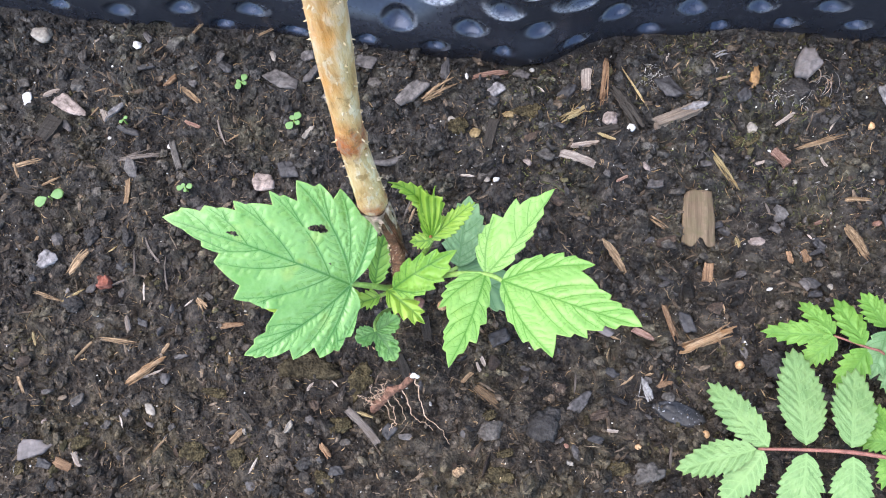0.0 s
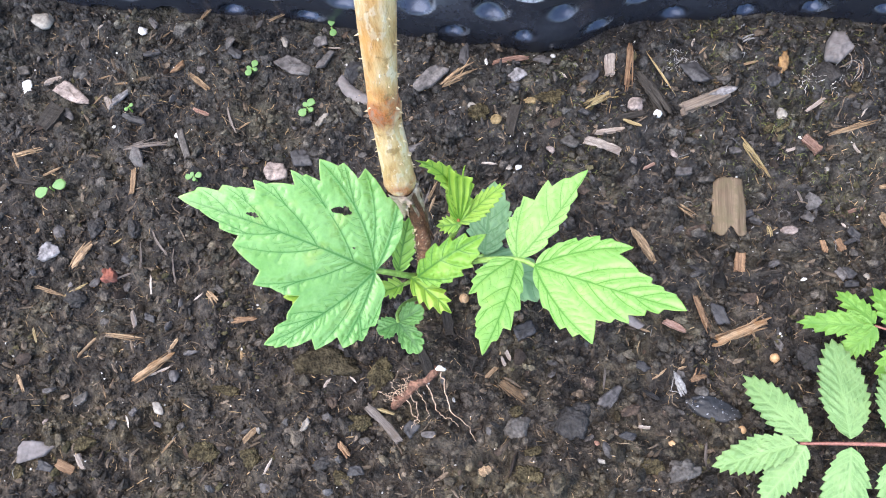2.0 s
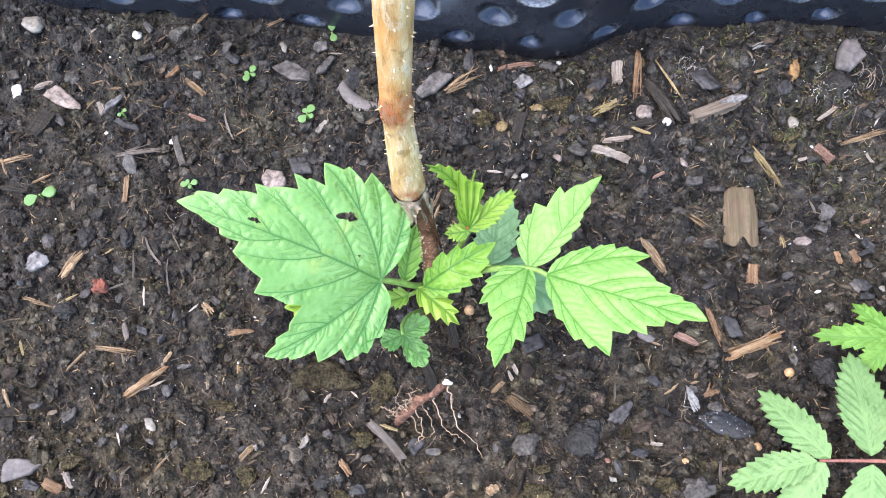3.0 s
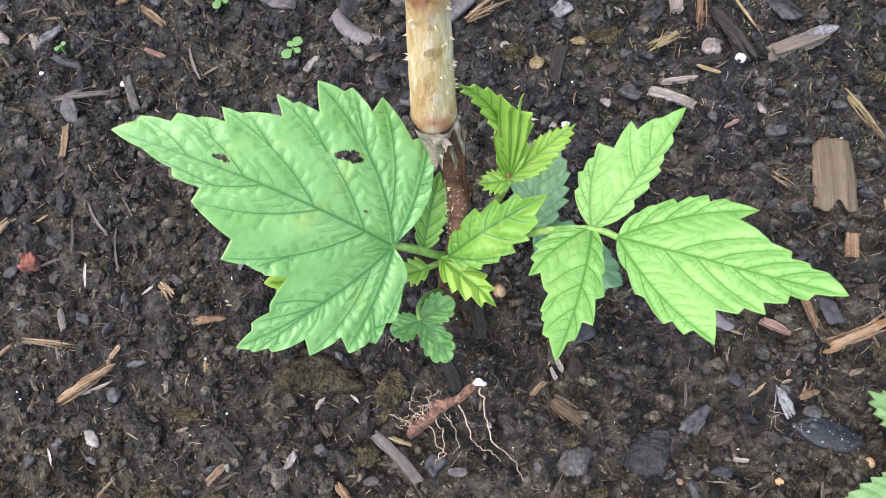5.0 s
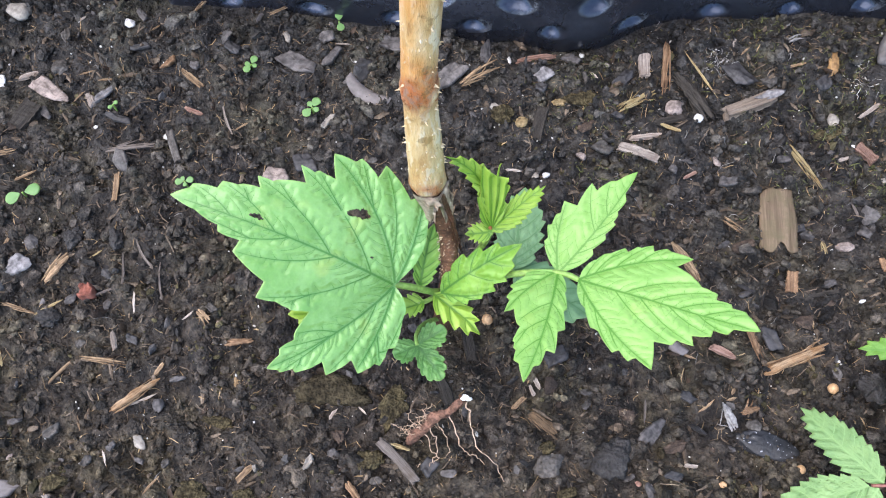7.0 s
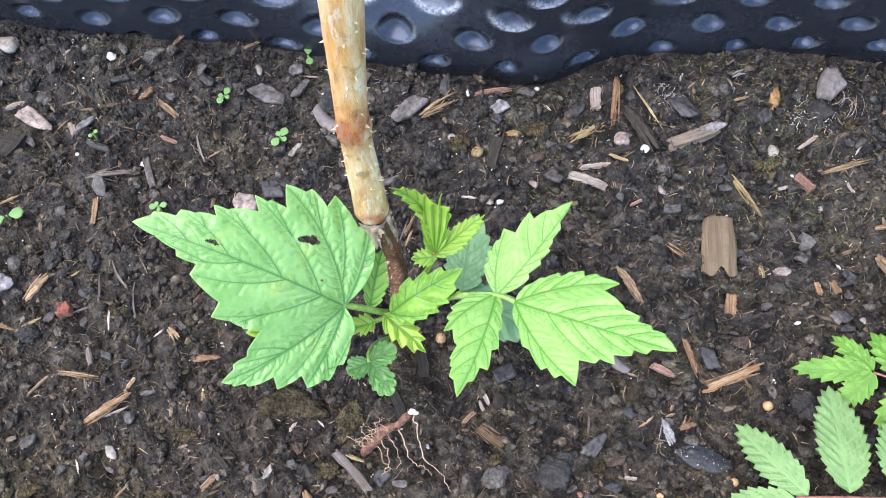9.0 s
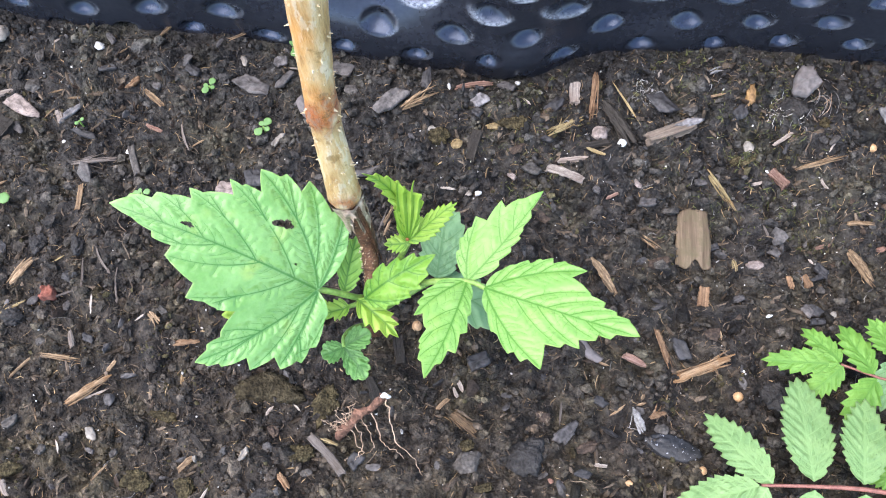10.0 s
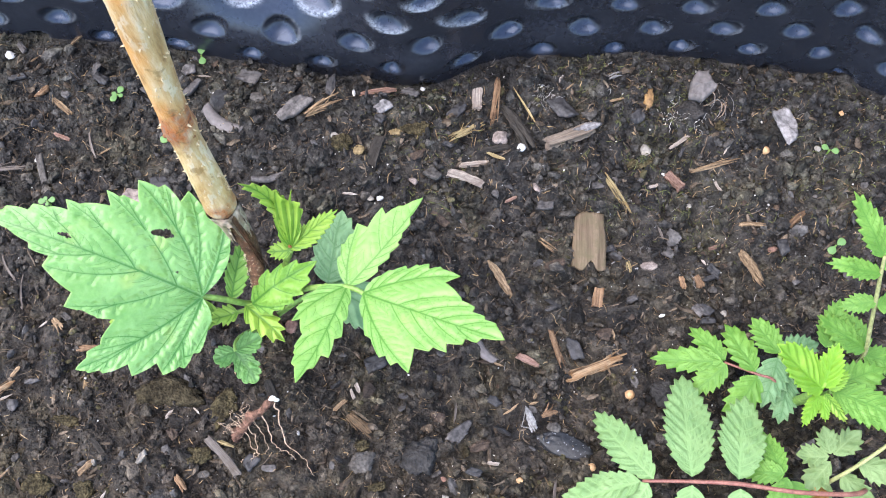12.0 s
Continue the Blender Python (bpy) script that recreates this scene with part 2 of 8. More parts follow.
M["leaf_frond2"] = leafy("frond_leaf_fresh", (0.1, 0.24, 0.03), (0.185, 0.36, 0.062), (0.07, 0.2, 0.025), gloss=0.5, trans=0.2)
M["leaf_red"] = leafy("reddish_young_leaf", (0.3, 0.13, 0.04), (0.5, 0.3, 0.08), (0.25, 0.1, 0.03), gloss=0.5)
M["petiole"] = mottled("green_stalk", (0.14, 0.26, 0.05), (0.26, 0.4, 0.09), 200, 0.5, 0.0001, spec=0.4)
M["rachis"] = mottled("red_stalk", (0.17, 0.06, 0.05), (0.32, 0.14, 0.1), 300, 0.45, 0.0001, spec=0.4)
M["stalk_tan"] = mottled("pale_green_stalk", (0.24, 0.25, 0.1), (0.38, 0.38, 0.17), 300, 0.5, 0.0001)
M["stem"] = mottled("dark_stem_bark", (0.045, 0.022, 0.013), (0.16, 0.075, 0.04), 260, 0.6, 0.0004, 1400, speck=(0.4, 0.3, 0.22), grit=0.11)
M["sheath"] = mottled("papery_sheath", (0.12, 0.075, 0.045), (0.58, 0.48, 0.36), 260, 0.6, 0.0003, 1100)
M["prickle"] = mottled("pale_prickle", (0.54, 0.38, 0.2), (0.74, 0.62, 0.43), 500, 0.6, 0.0001)
M["root"] = mottled("red_brown_root", (0.06, 0.03, 0.021), (0.26, 0.135, 0.09), 420, 0.75, 0.0010, 1300, grit=0.11)
M["rootlet"] = mottled("pale_rootlet", (0.3, 0.19, 0.12), (0.6, 0.45, 0.33), 400, 0.7, 0.0001)
M["cut"] = mottled("white_cut_end", (0.74, 0.7, 0.62), (0.9, 0.88, 0.82), 500, 0.6, 0.0002)
M["rust"] = mottled("rusty_node", (0.16, 0.055, 0.03), (0.5, 0.24, 0.11), 420, 0.7, 0.0008, 1500)
M["bud"] = mottled("reddish_bud", (0.2, 0.06, 0.025), (0.36, 0.17, 0.05), 500, 0.5, 0.0001)

# the cane: amber skin with pale flaky patches, browner toward the foot of each length
m, n, l, b = node_mat("cane_skin")
tc, mp, tx = n.new("ShaderNodeTexCoord"), n.new("ShaderNodeMapping"), n.new("ShaderNodeTexNoise")
mp.inputs["Scale"].default_value = (420, 420, 75)
l.new(tc.outputs["Object"], mp.inputs[0])
l.new(mp.outputs[0], tx.inputs["Vector"])
tx.inputs["Scale"].default_value, tx.inputs["Detail"].default_value, tx.inputs["Roughness"].default_value = 1.0, 5, 0.7
col = ramp(n, l, tx.outputs[0], [(0.3, (0.3, 0.155, 0.06)), (0.42, (0.55, 0.34, 0.145)), (0.55, (0.66, 0.475, 0.25)), (0.67, (0.76, 0.62, 0.42))]).outputs[0]
fl, m2 = n.new("ShaderNodeTexNoise"), n.new("ShaderNodeMapping")
m2.inputs["Scale"].default_value = (560, 560, 190)
l.new(tc.outputs["Object"], m2.inputs[0])
l.new(m2.outputs[0], fl.inputs["Vector"])
fl.inputs["Scale"].default_value, fl.inputs["Detail"].default_value, fl.inputs["Roughness"].default_value = 1.0, 4, 0.6
col = mixc(n, l, ramp(n, l, fl.outputs[0], [(0.55, (0, 0, 0)), (0.6, (0.75, 0.75, 0.75))]).outputs[0], col, (0.74, 0.63, 0.46))
# orange tint, stronger toward one side of the cane, uneven by noise
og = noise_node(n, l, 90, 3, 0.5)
col = mixc(n, l, math_node(n, l, "MULTIPLY", attr(n, "orange_side"), ramp(n, l, og.outputs[0], [(0.38, (0.1, 0.1, 0.1)), (0.64, (0.9, 0.9, 0.9))]).outputs[0]), col, (0.66, 0.29, 0.065))
br = noise_node(n, l, 210, 4, 0.6)
col = mixc(n, l, ramp(n, l, br.outputs[0], [(0.6, (0, 0, 0)), (0.65, (0.7, 0.7, 0.7))]).outputs[0], col, (0.3, 0.17, 0.06))
gr = noise_node(n, l, 120, 3, 0.5)
col = mixc(n, l, ramp(n, l, gr.outputs[0], [(0.5, (0, 0, 0)), (0.72, (0.3, 0.3, 0.3))]).outputs[0], col, (0.34, 0.25, 0.1))
at = n.new("ShaderNodeAttribute")
at.attribute_name = "rust"
rs = noise_node(n, l, 620, 4, 0.7)
col = mixc(n, l, at.outputs["Fac"], col, ramp(n, l, rs.outputs[0], [(0.36, (0.11, 0.032, 0.018)), (0.47, (0.42, 0.13, 0.04)), (0.6, (0.3, 0.17, 0.12))]).outputs[0])
l.new(col, b.inputs["Base Color"])
b.inputs["Roughness"].default_value, b.inputs["Specular IOR Level"].default_value = 0.42, 0.45
bump(n, l, math_node(n, l, "ADD", fl.outputs[0], tx.outputs[0]), b, 0.9, 0.0007)
M["cane"] = m

# black moulded plastic, dusty in patches
m, n, l, b = node_mat("black_plastic")
d1, d2 = noise_node(n, l, 45, 5, 0.65), noise_node(n, l, 700, 4, 0.6)
black = ramp(n, l, d2.outputs[0], [(0.35, (0.013, 0.0145, 0.02)), (0.75, (0.027, 0.0295, 0.038))]).outputs[0]
# pale scuffs and thin arcs on the cup rims, broken up by noise
sc = math_node(n, l, "MULTIPLY", attr(n, "scuff_arc"), ramp(n, l, noise_node(n, l, 1100, 5, 0.75).outputs[0], [(0.36, (0, 0, 0)), (0.58, (1, 1, 1))]).outputs[0])
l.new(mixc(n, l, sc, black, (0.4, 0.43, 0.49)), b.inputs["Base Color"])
rr = ramp(n, l, d1.outputs[0], [(0.35, (0.2,) * 3), (0.7, (0.36,) * 3)])
l.new(math_node(n, l, "ADD", rr.outputs[0], math_node(n, l, "MULTIPLY", sc, 0.4)), b.inputs["Roughness"])
b.inputs["Specular IOR Level"].default_value = 0.75
b.inputs["Specular Tint"].default_value = (0.62, 0.73, 1.0, 1)
bump(n, l, d2.outputs[0], b, 0.08, 0.0002)
M["plastic"] = m


# ---------------------------------------------------------------- mesh helpers
def lattice(x, y, seed):
    v = np.sin(x * 127.1 + y * 311.7 + seed * 74.7) * 43758.5453
    return v - np.floor(v)


def value_noise(x, y, seed=0):
    xi, yi = np.floor(x), np.floor(y)
    fx, fy = x - xi, y - yi
    fx, fy = fx * fx * (3 - 2 * fx), fy * fy * (3 - 2 * fy)
    a, b = lattice(xi, yi, seed), lattice(xi + 1, yi, seed)
    c, d = lattice(xi, yi + 1, seed), lattice(xi + 1, yi + 1, seed)
    return (a * (1 - fx) + b * fx) * (1 - fy) + (c * (1 - fx) + d * fx) * fy - 0.5


def smooth(a, b, x):
    t = np.clip((x - a) / (b - a), 0, 1)
    return t * t * (3 - 2 * t)


def ground_low(x, y):
    """Gentle lie of the bed: a mound round the plant, lower toward one end."""
    z = 0.0055 * np.exp(-((x - 0.0) ** 2 + (y + 0.045) ** 2) / 0.0011) + 0.004 * np.exp(-((x - 0.01) ** 2 + (y - 0.062) ** 2) / 0.0012) * (1 - smooth(0.064, 0.08, y)) - 0.004 * np.exp(-((x - 0.026) / 0.02) ** 2) * smooth(0.066, 0.078, y)
    return z - 0.0045 * smooth(0.06, 0.11, x) * (1 - smooth(0.03, 0.09, y)) - 0.002 * smooth(-0.07, -0.12, x)


def ground_z(x, y):
    x, y = np.asarray(x, float), np.asarray(y, float)
    z = ground_low(x, y)
    z = z + 0.003 * value_noise(x * 35, y * 35, 1) + 0.0022 * value_noise(x * 90, y * 90, 2)
    # clods: rounded swellings with creases between them, trodden lower along the sheet
    edge = 1 - smooth(0.001, 0.014, 0.0805 + 0.0165 * smooth(0.022, 0.075, x) + 0.035 * np.maximum(x - 0.08, 0) - y)
    z = z - 0.0014 * edge
    for freq, amp, s, c in ((125, 0.0080, 3, 0.6), (250, 0.0056, 4, 1.1), (520, 0.0022, 5, 1.9)):
        u = x * math.cos(c) - y * math.sin(c) + 0.004 * value_noise(x * 140, y * 140, s + 20)
        v = x * math.sin(c) + y * math.cos(c) + 0.004 * value_noise(x * 140, y * 140, s + 30)
        z = z + amp * (1 - 0.55 * edge) * (np.abs(value_noise(u * freq, v * freq, s)) - 0.12)
    return z


def mesh_from(name, verts, faces, mat, smooth_shade=True, attrs=None):
    me = bpy.data.meshes.new(name)
    verts, faces = np.asarray(verts, np.float32), np.asarray(faces, np.int32)
    k = faces.shape[1]
    me.vertices.add(len(verts))
    me.vertices.foreach_set("co", verts.ravel())
    me.loops.add(faces.size)
    me.loops.foreach_set("vertex_index", faces.ravel())
    me.polygons.add(len(faces))
    me.polygons.foreach_set("loop_start", np.arange(0, faces.size, k, dtype=np.int32))
    me.polygons.foreach_set("loop_total", np.full(len(faces), k, np.int32))
    me.polygons.foreach_set("use_smooth", np.full(len(faces), smooth_shade))
    me.update(calc_edges=True)
    for key, val in (attrs or {}).items():
        me.attributes.new(key, "FLOAT", "POINT").data.foreach_set("value", np.asarray(val, np.float32))
    me.materials.append(mat)
    return me


PLACE = {}


def put(name, me, parent=None, m=None, label=""):
    """Link a mesh at the world pose m, under a parent if one is given."""
    m = m or Matrix.Identity(4)
    ob = new(name, me)
    PLACE[ob] = m
    if parent:
        ob.parent = parent
        ob.matrix_basis = PLACE[parent].inverted() @ m
    else:
        ob.matrix_basis = m
    if label:
        tagged(ob, label)
    return ob


def base_of(name, x, y, z, label, category, group="", kind=""):
    ob = new(name)
    ob.empty_display_size = 0.01
    PLACE[ob] = Matrix.Translation((x, y, z))
    ob.matrix_basis = PLACE[ob]
    return tagged(ob, label, category, group, kind)


def tube(points, radii, sides=10, wobble=0.0, seed=0, fine=1, caps=True):
    """A swept tube through points; returns verts, quads."""
    pts, rad = np.array(points, float), np.array(radii, float)
    if fine > 1:
        s = np.arange(len(pts))
        q = np.linspace(0, len(pts) - 1, (len(pts) - 1) * fine + 1)
        out = []
        for i in q:
            k = min(int(i), len(pts) - 2)
            f = i - k
            p0, p1, p2, p3 = pts[max(k - 1, 0)], pts[k], pts[k + 1], pts[min(k + 2, len(pts) - 1)]
            out.append(0.5 * (2 * p1 + (p2 - p0) * f + (2 * p0 - 5 * p1 + 4 * p2 - p3) * f * f + (3 * p1 - p0 - 3 * p2 + p3) * f ** 3))
        rad, pts = np.interp(q, s, rad), np.array(out)
    rng = np.random.RandomState(seed)
    tang = np.gradient(pts, axis=0)
    tang /= np.linalg.norm(tang, axis=1)[:, None] + 1e-12
    ref = np.array([0.0, 0, 1]) if abs(tang[0][2]) < 0.8 else np.array([1.0, 0, 0])
    verts = []
    u = np.cross(tang[0], ref)
    for p, t, r in zip(pts, tang, rad):
        u = u - t * (u @ t)
        u /= np.linalg.norm(u)
        v = np.cross(t, u)
        a = np.arange(sides) * 2 * np.pi / sides
        rr = r * (1 + wobble * rng.uniform(-1, 1, sides))
        verts.append(p + rr[:, None] * (np.cos(a)[:, None] * u + np.sin(a)[:, None] * v))
    k = len(pts)
    verts = np.concatenate(verts)
    i = np.arange(k - 1)[:, None] * sides
    j = np.arange(sides)[None]
    jn = (j + 1) % sides
    faces = np.stack([i + j, i + jn, i + sides + jn, i + sides + j], -1).reshape(-1, 4)
    if caps:
        c0, c1 = len(verts), len(verts) + 1
        verts = np.concatenate([verts, pts[:1], pts[-1:]])
        j = np.arange(sides)
        jn = (j + 1) % sides
        faces = np.concatenate([faces, np.stack([jn, j, np.full(sides, c0), np.full(sides, c0)], -1), np.stack([(k - 1) * sides + j, (k - 1) * sides + jn, np.full(sides, c1), np.full(sides, c1)], -1)])
    return verts, faces


def quads_to_mesh(name, verts, faces, mat, attrs=None, smooth_shade=True):
    """Quads in which a doubled corner marks a triangle."""
    faces = np.asarray(faces)
    tri = faces[:, 2] == faces[:, 3]
    f = np.concatenate([faces[tri][:, :3], faces[~tri][:, [0, 1, 2]], faces[~tri][:, [0, 2, 3]]])
    return mesh_from(name, verts, f, mat, smooth_shade, attrs)


def tube_part(name, points, radii, mat, parent=None, label="", sides=10, wobble=0.0, seed=0, fine=4):
    v, f = tube(points, radii, sides, wobble, seed, fine)
    return put(name, quads_to_mesh(name, v, f, mat), parent, None, label) if not parent else put(name, quads_to_mesh(name, v - np.array(PLACE[parent].translation), f, mat), parent, Matrix.Translation(PLACE[parent].translation), label)


def ico(level):
    bm = bmesh.new()
    bmesh.ops.create_icosphere(bm, subdivisions=level, radius=1)
    v = np.array([q.co[:] for q in bm.verts])
    f = np.array([[q.index for q in p.verts] for p in bm.faces])
    bm.free()
    return v, f


ICO = {k: ico(k) for k in (1, 2, 3, 4)}
ICO[0] = (np.array([(1, 0, 0), (-1, 0, 0), (0, 1, 0), (0, -1, 0), (0, 0, 1), (0, 0, -1)], float), np.array([(0, 2, 4), (2, 1, 4), (1, 3, 4), (3, 0, 4), (2, 0, 5), (1, 2, 5), (3, 1, 5), (0, 3, 5)]))
CLEAR = []


def lump(v, seed, amount, freq=1.6):
    """Uneven radius for stones and clods, as a smooth sum of directions."""
    rng = np.random.RandomState(seed)
    r = np.ones(len(v))
    for k in range(7):
        d = rng.normal(size=3)
        d /= np.linalg.norm(d)
        r += amount * 0.5 * np.sin(freq * (1 + k * 0.55) * (v @ d) * 2 + rng.uniform(0, 6.3)) / (1 + 0.35 * k)
    for k in range(9):
        d = rng.normal(size=3)
        d /= np.linalg.norm(d)
        cut = rng.uniform(0.62, 0.9)
        h = (v * r[:, None]) @ d
        r = np.where(h > cut, r * (cut + (h - cut) * 0.2) / np.maximum(h, 1e-6), r)
    return r


# ---------------------------------------------------------------- leaves
def on_curve(p, q, bend, count):
    """Points from p to q along a shallow bow; bend is its height as a share of the length."""
    p, q = np.asarray(p, float), np.asarray(q, float)
    s = np.linspace(0, 1, count)[:, None]
    d = q - p
    return p + d * s + np.array([-d[1], d[0]]) * bend * 4 * s * (1 - s)


def plain_teeth(length, width, count, fat, depth, seed):
    """Even saw teeth on both sides of a simple blade: angle, reach and notch, all in mm and degrees."""
    rng = np.random.RandomState(seed)
    rows = []
    for side in (1, -1):
        one = []
        for k in range(count):
            s = (k + 0.9 + rng.uniform(-0.15, 0.15)) / (count + 0.9)
            w = width * math.sin(math.pi * s ** fat) ** 0.66 * (1 + rng.uniform(-0.04, 0.06))
            u = length * min(0.985, s + 0.25 / count)
            one.append((side * math.degrees(math.atan2(w, u)), 1000 * math.hypot(u, w), 1000 * depth * rng.uniform(0.75, 1.2) * (0.45 + 0.55 * math.sin(math.pi * s))))
        rows += one if side > 0 else [(0, 1000 * length, 1000 * depth * 0.6)] + one[::-1]
    return rows


def leaf_edge(teeth, bow=0.055):
    """Closed outline of a blade from its teeth, which run round it from one side of the stalk to the other."""
    tips = [(np.array([math.cos(radians(a)), math.sin(radians(a))]) * r / 1000, n / 1000) for a, r, n, *_ in teeth]
    turn = 1.0 if teeth[0][0] < teeth[-1][0] else -1.0
    path = [np.zeros((1, 2)), on_curve(tips[0][0] * 0.06, tips[0][0], -turn * 0.09, 10)]
    for (a, n), (b, _) in zip(tips[:-1], tips[1:]):
        c = b - a
        size = np.linalg.norm(c) + 1e-9
        first = np.linalg.norm(a) < np.linalg.norm(b)
        out = np.array([c[1], -c[0]]) / size * turn
        notch = a + c * (0.22 if first else 0.78) - out * min(n, 0.75 * size)
        path += [on_curve(a, notch, -turn * (0.0 if first else bow), 8)[1:], on_curve(notch, b, -turn * (bow if first else 0.0), 8)[1:]]
    path.append(on_curve(tips[-1][0], tips[-1][0] * 0.06, -turn * 0.09, 10)[1:])
    p = np.concatenate(path)
    return p if turn > 0 else p[::-1]


def near_lines(x, y, lines):
    """Distance from points to the nearest of many polylines."""
    best = np.full(len(x), 1.0)
    for line in lines:
        for (ax, ay), (bx, by) in zip(line[:-1], line[1:]):
            dx, dy = bx - ax, by - ay
            s = np.clip(((x - ax) * dx + (y - ay) * dy) / (dx * dx + dy * dy + 1e-12), 0, 1)
            best = np.minimum(best, (x - ax - s * dx) ** 2 + (y - ay - s * dy) ** 2)
    return np.sqrt(best)


def vein_tree(teeth, ribs, slant, between=0.0):
    """Ribs from the stalk, and side veins that run out into the teeth. A tooth's fourth number is where its vein leaves the rib, 0 for a minor tooth."""
    main, side, short = [], [], []
    tips = [np.array([math.cos(radians(q[0])), math.sin(radians(q[0]))]) * q[1] / 1000 for q in teeth]
    lines = []
    for a, ln, bend, *_ in ribs:
        end = np.array([math.cos(radians(a)), math.sin(radians(a))]) * ln / 1000
        lines.append(on_curve((0, 0), end, bend, 24))
    main += lines
    rows, forks = {}, []
    for p, (start_at, *_) in zip(tips, (q[3:] or (-1,) for q in teeth)):
        if start_at == 0:
            forks.append(p)
            continue
        best = None
        own = math.degrees(math.atan2(p[1], p[0]))
        for k, (a, ln, bend, *span) in enumerate(ribs):
            if span and not span[0] <= own <= span[1]:
                continue
            c, s = math.cos(radians(a)), math.sin(radians(a))
            u, v = p[0] * c + p[1] * s, -p[0] * s + p[1] * c
            if abs(v) < 0.0009:
                best = None
                break
            u0 = start_at / 1000 if start_at > 0 else max(u - abs(v) / math.tan(radians(slant)), 0.05 * ln / 1000)
            if u0 < ln / 1000 * 0.97 and (best is None or abs(v) < best[0]):
                best = (abs(v), k, u0 / (ln / 1000), 1 if v > 0 else -1)
        if best:
            rows.setdefault((best[1], best[3]), []).append((best[2], p))
    for (k, sgn), got in rows.items():
        got.sort(key=lambda q: q[0])
        line = lines[k]
        for f, p in got:
            start = np.array([np.interp(f * 23, np.arange(24), line[:, j]) for j in (0, 1)])
            v = on_curve(start, start + (p - start) * 0.97, 0.06 * sgn, 15)
            side.append(v)
    # short ones between them, up to the next vein
    for k, (a, ln, bend, *_) in enumerate(ribs):
        line = lines[k]
        for sgn in (1, -1):
            taken = [f * ln for f, _ in rows.get((k, sgn), [])]
            for u in np.arange(1.4, ln * 0.9, 1.3):
                if between and all(abs(u - q) > 0.9 for q in taken):
                    taken.append(u + 1.6)
                    start = np.array([np.interp(u / ln * 23, np.arange(24), line[:, j]) for j in (0, 1)])
                    d = radians(a + sgn * (slant + 12))
                    far = 0.0012
                    while far < between and near_lines(np.array([start[0] + far * math.cos(d)]), np.array([start[1] + far * math.sin(d)]), lines + side)[0] > 0.0007:
                        far += 0.0003
                    short.append(on_curve(start, start + np.array([math.cos(d), math.sin(d)]) * far, 0.08 * sgn, 9))
    for p in forks:
        host = min(side + main, key=lambda v: np.linalg.norm(v[-1] - p))
        start = host[int(len(host) * 0.58)]
        side.append(on_curve(start, start + (p - start) * 0.95, 0.0, 9))
    return main, side, short


def fine_veins(lines, step, rng):
    """Short curved cross veins that leave the larger ones on both sides."""
    out = []
    for line in lines:
        ln = np.r_[0, np.cumsum(np.linalg.norm(np.diff(line, axis=0), axis=1))]
        for sgn in (1, -1):
            for f in np.arange(step * rng.uniform(0.3, 1.0), ln[-1] * 0.93, step):
                f = f + step * rng.uniform(-0.3, 0.3)
                p = np.array([np.interp(f, ln, line[:, k]) for k in (0, 1)])
                q = np.array([np.interp(f + 0.0008, ln, line[:, k]) for k in (0, 1)])
                a = math.atan2(*(q - p)[::-1]) + sgn * radians(rng.uniform(48, 78))
                end = p + np.array([math.cos(a), math.sin(a)]) * step * rng.uniform(0.35, 1.25) * (0.4 if rng.uniform() < 0.25 else 1.0)
                out.append(on_curve(p, end, rng.uniform(-0.16, 0.16), 5))
    return out


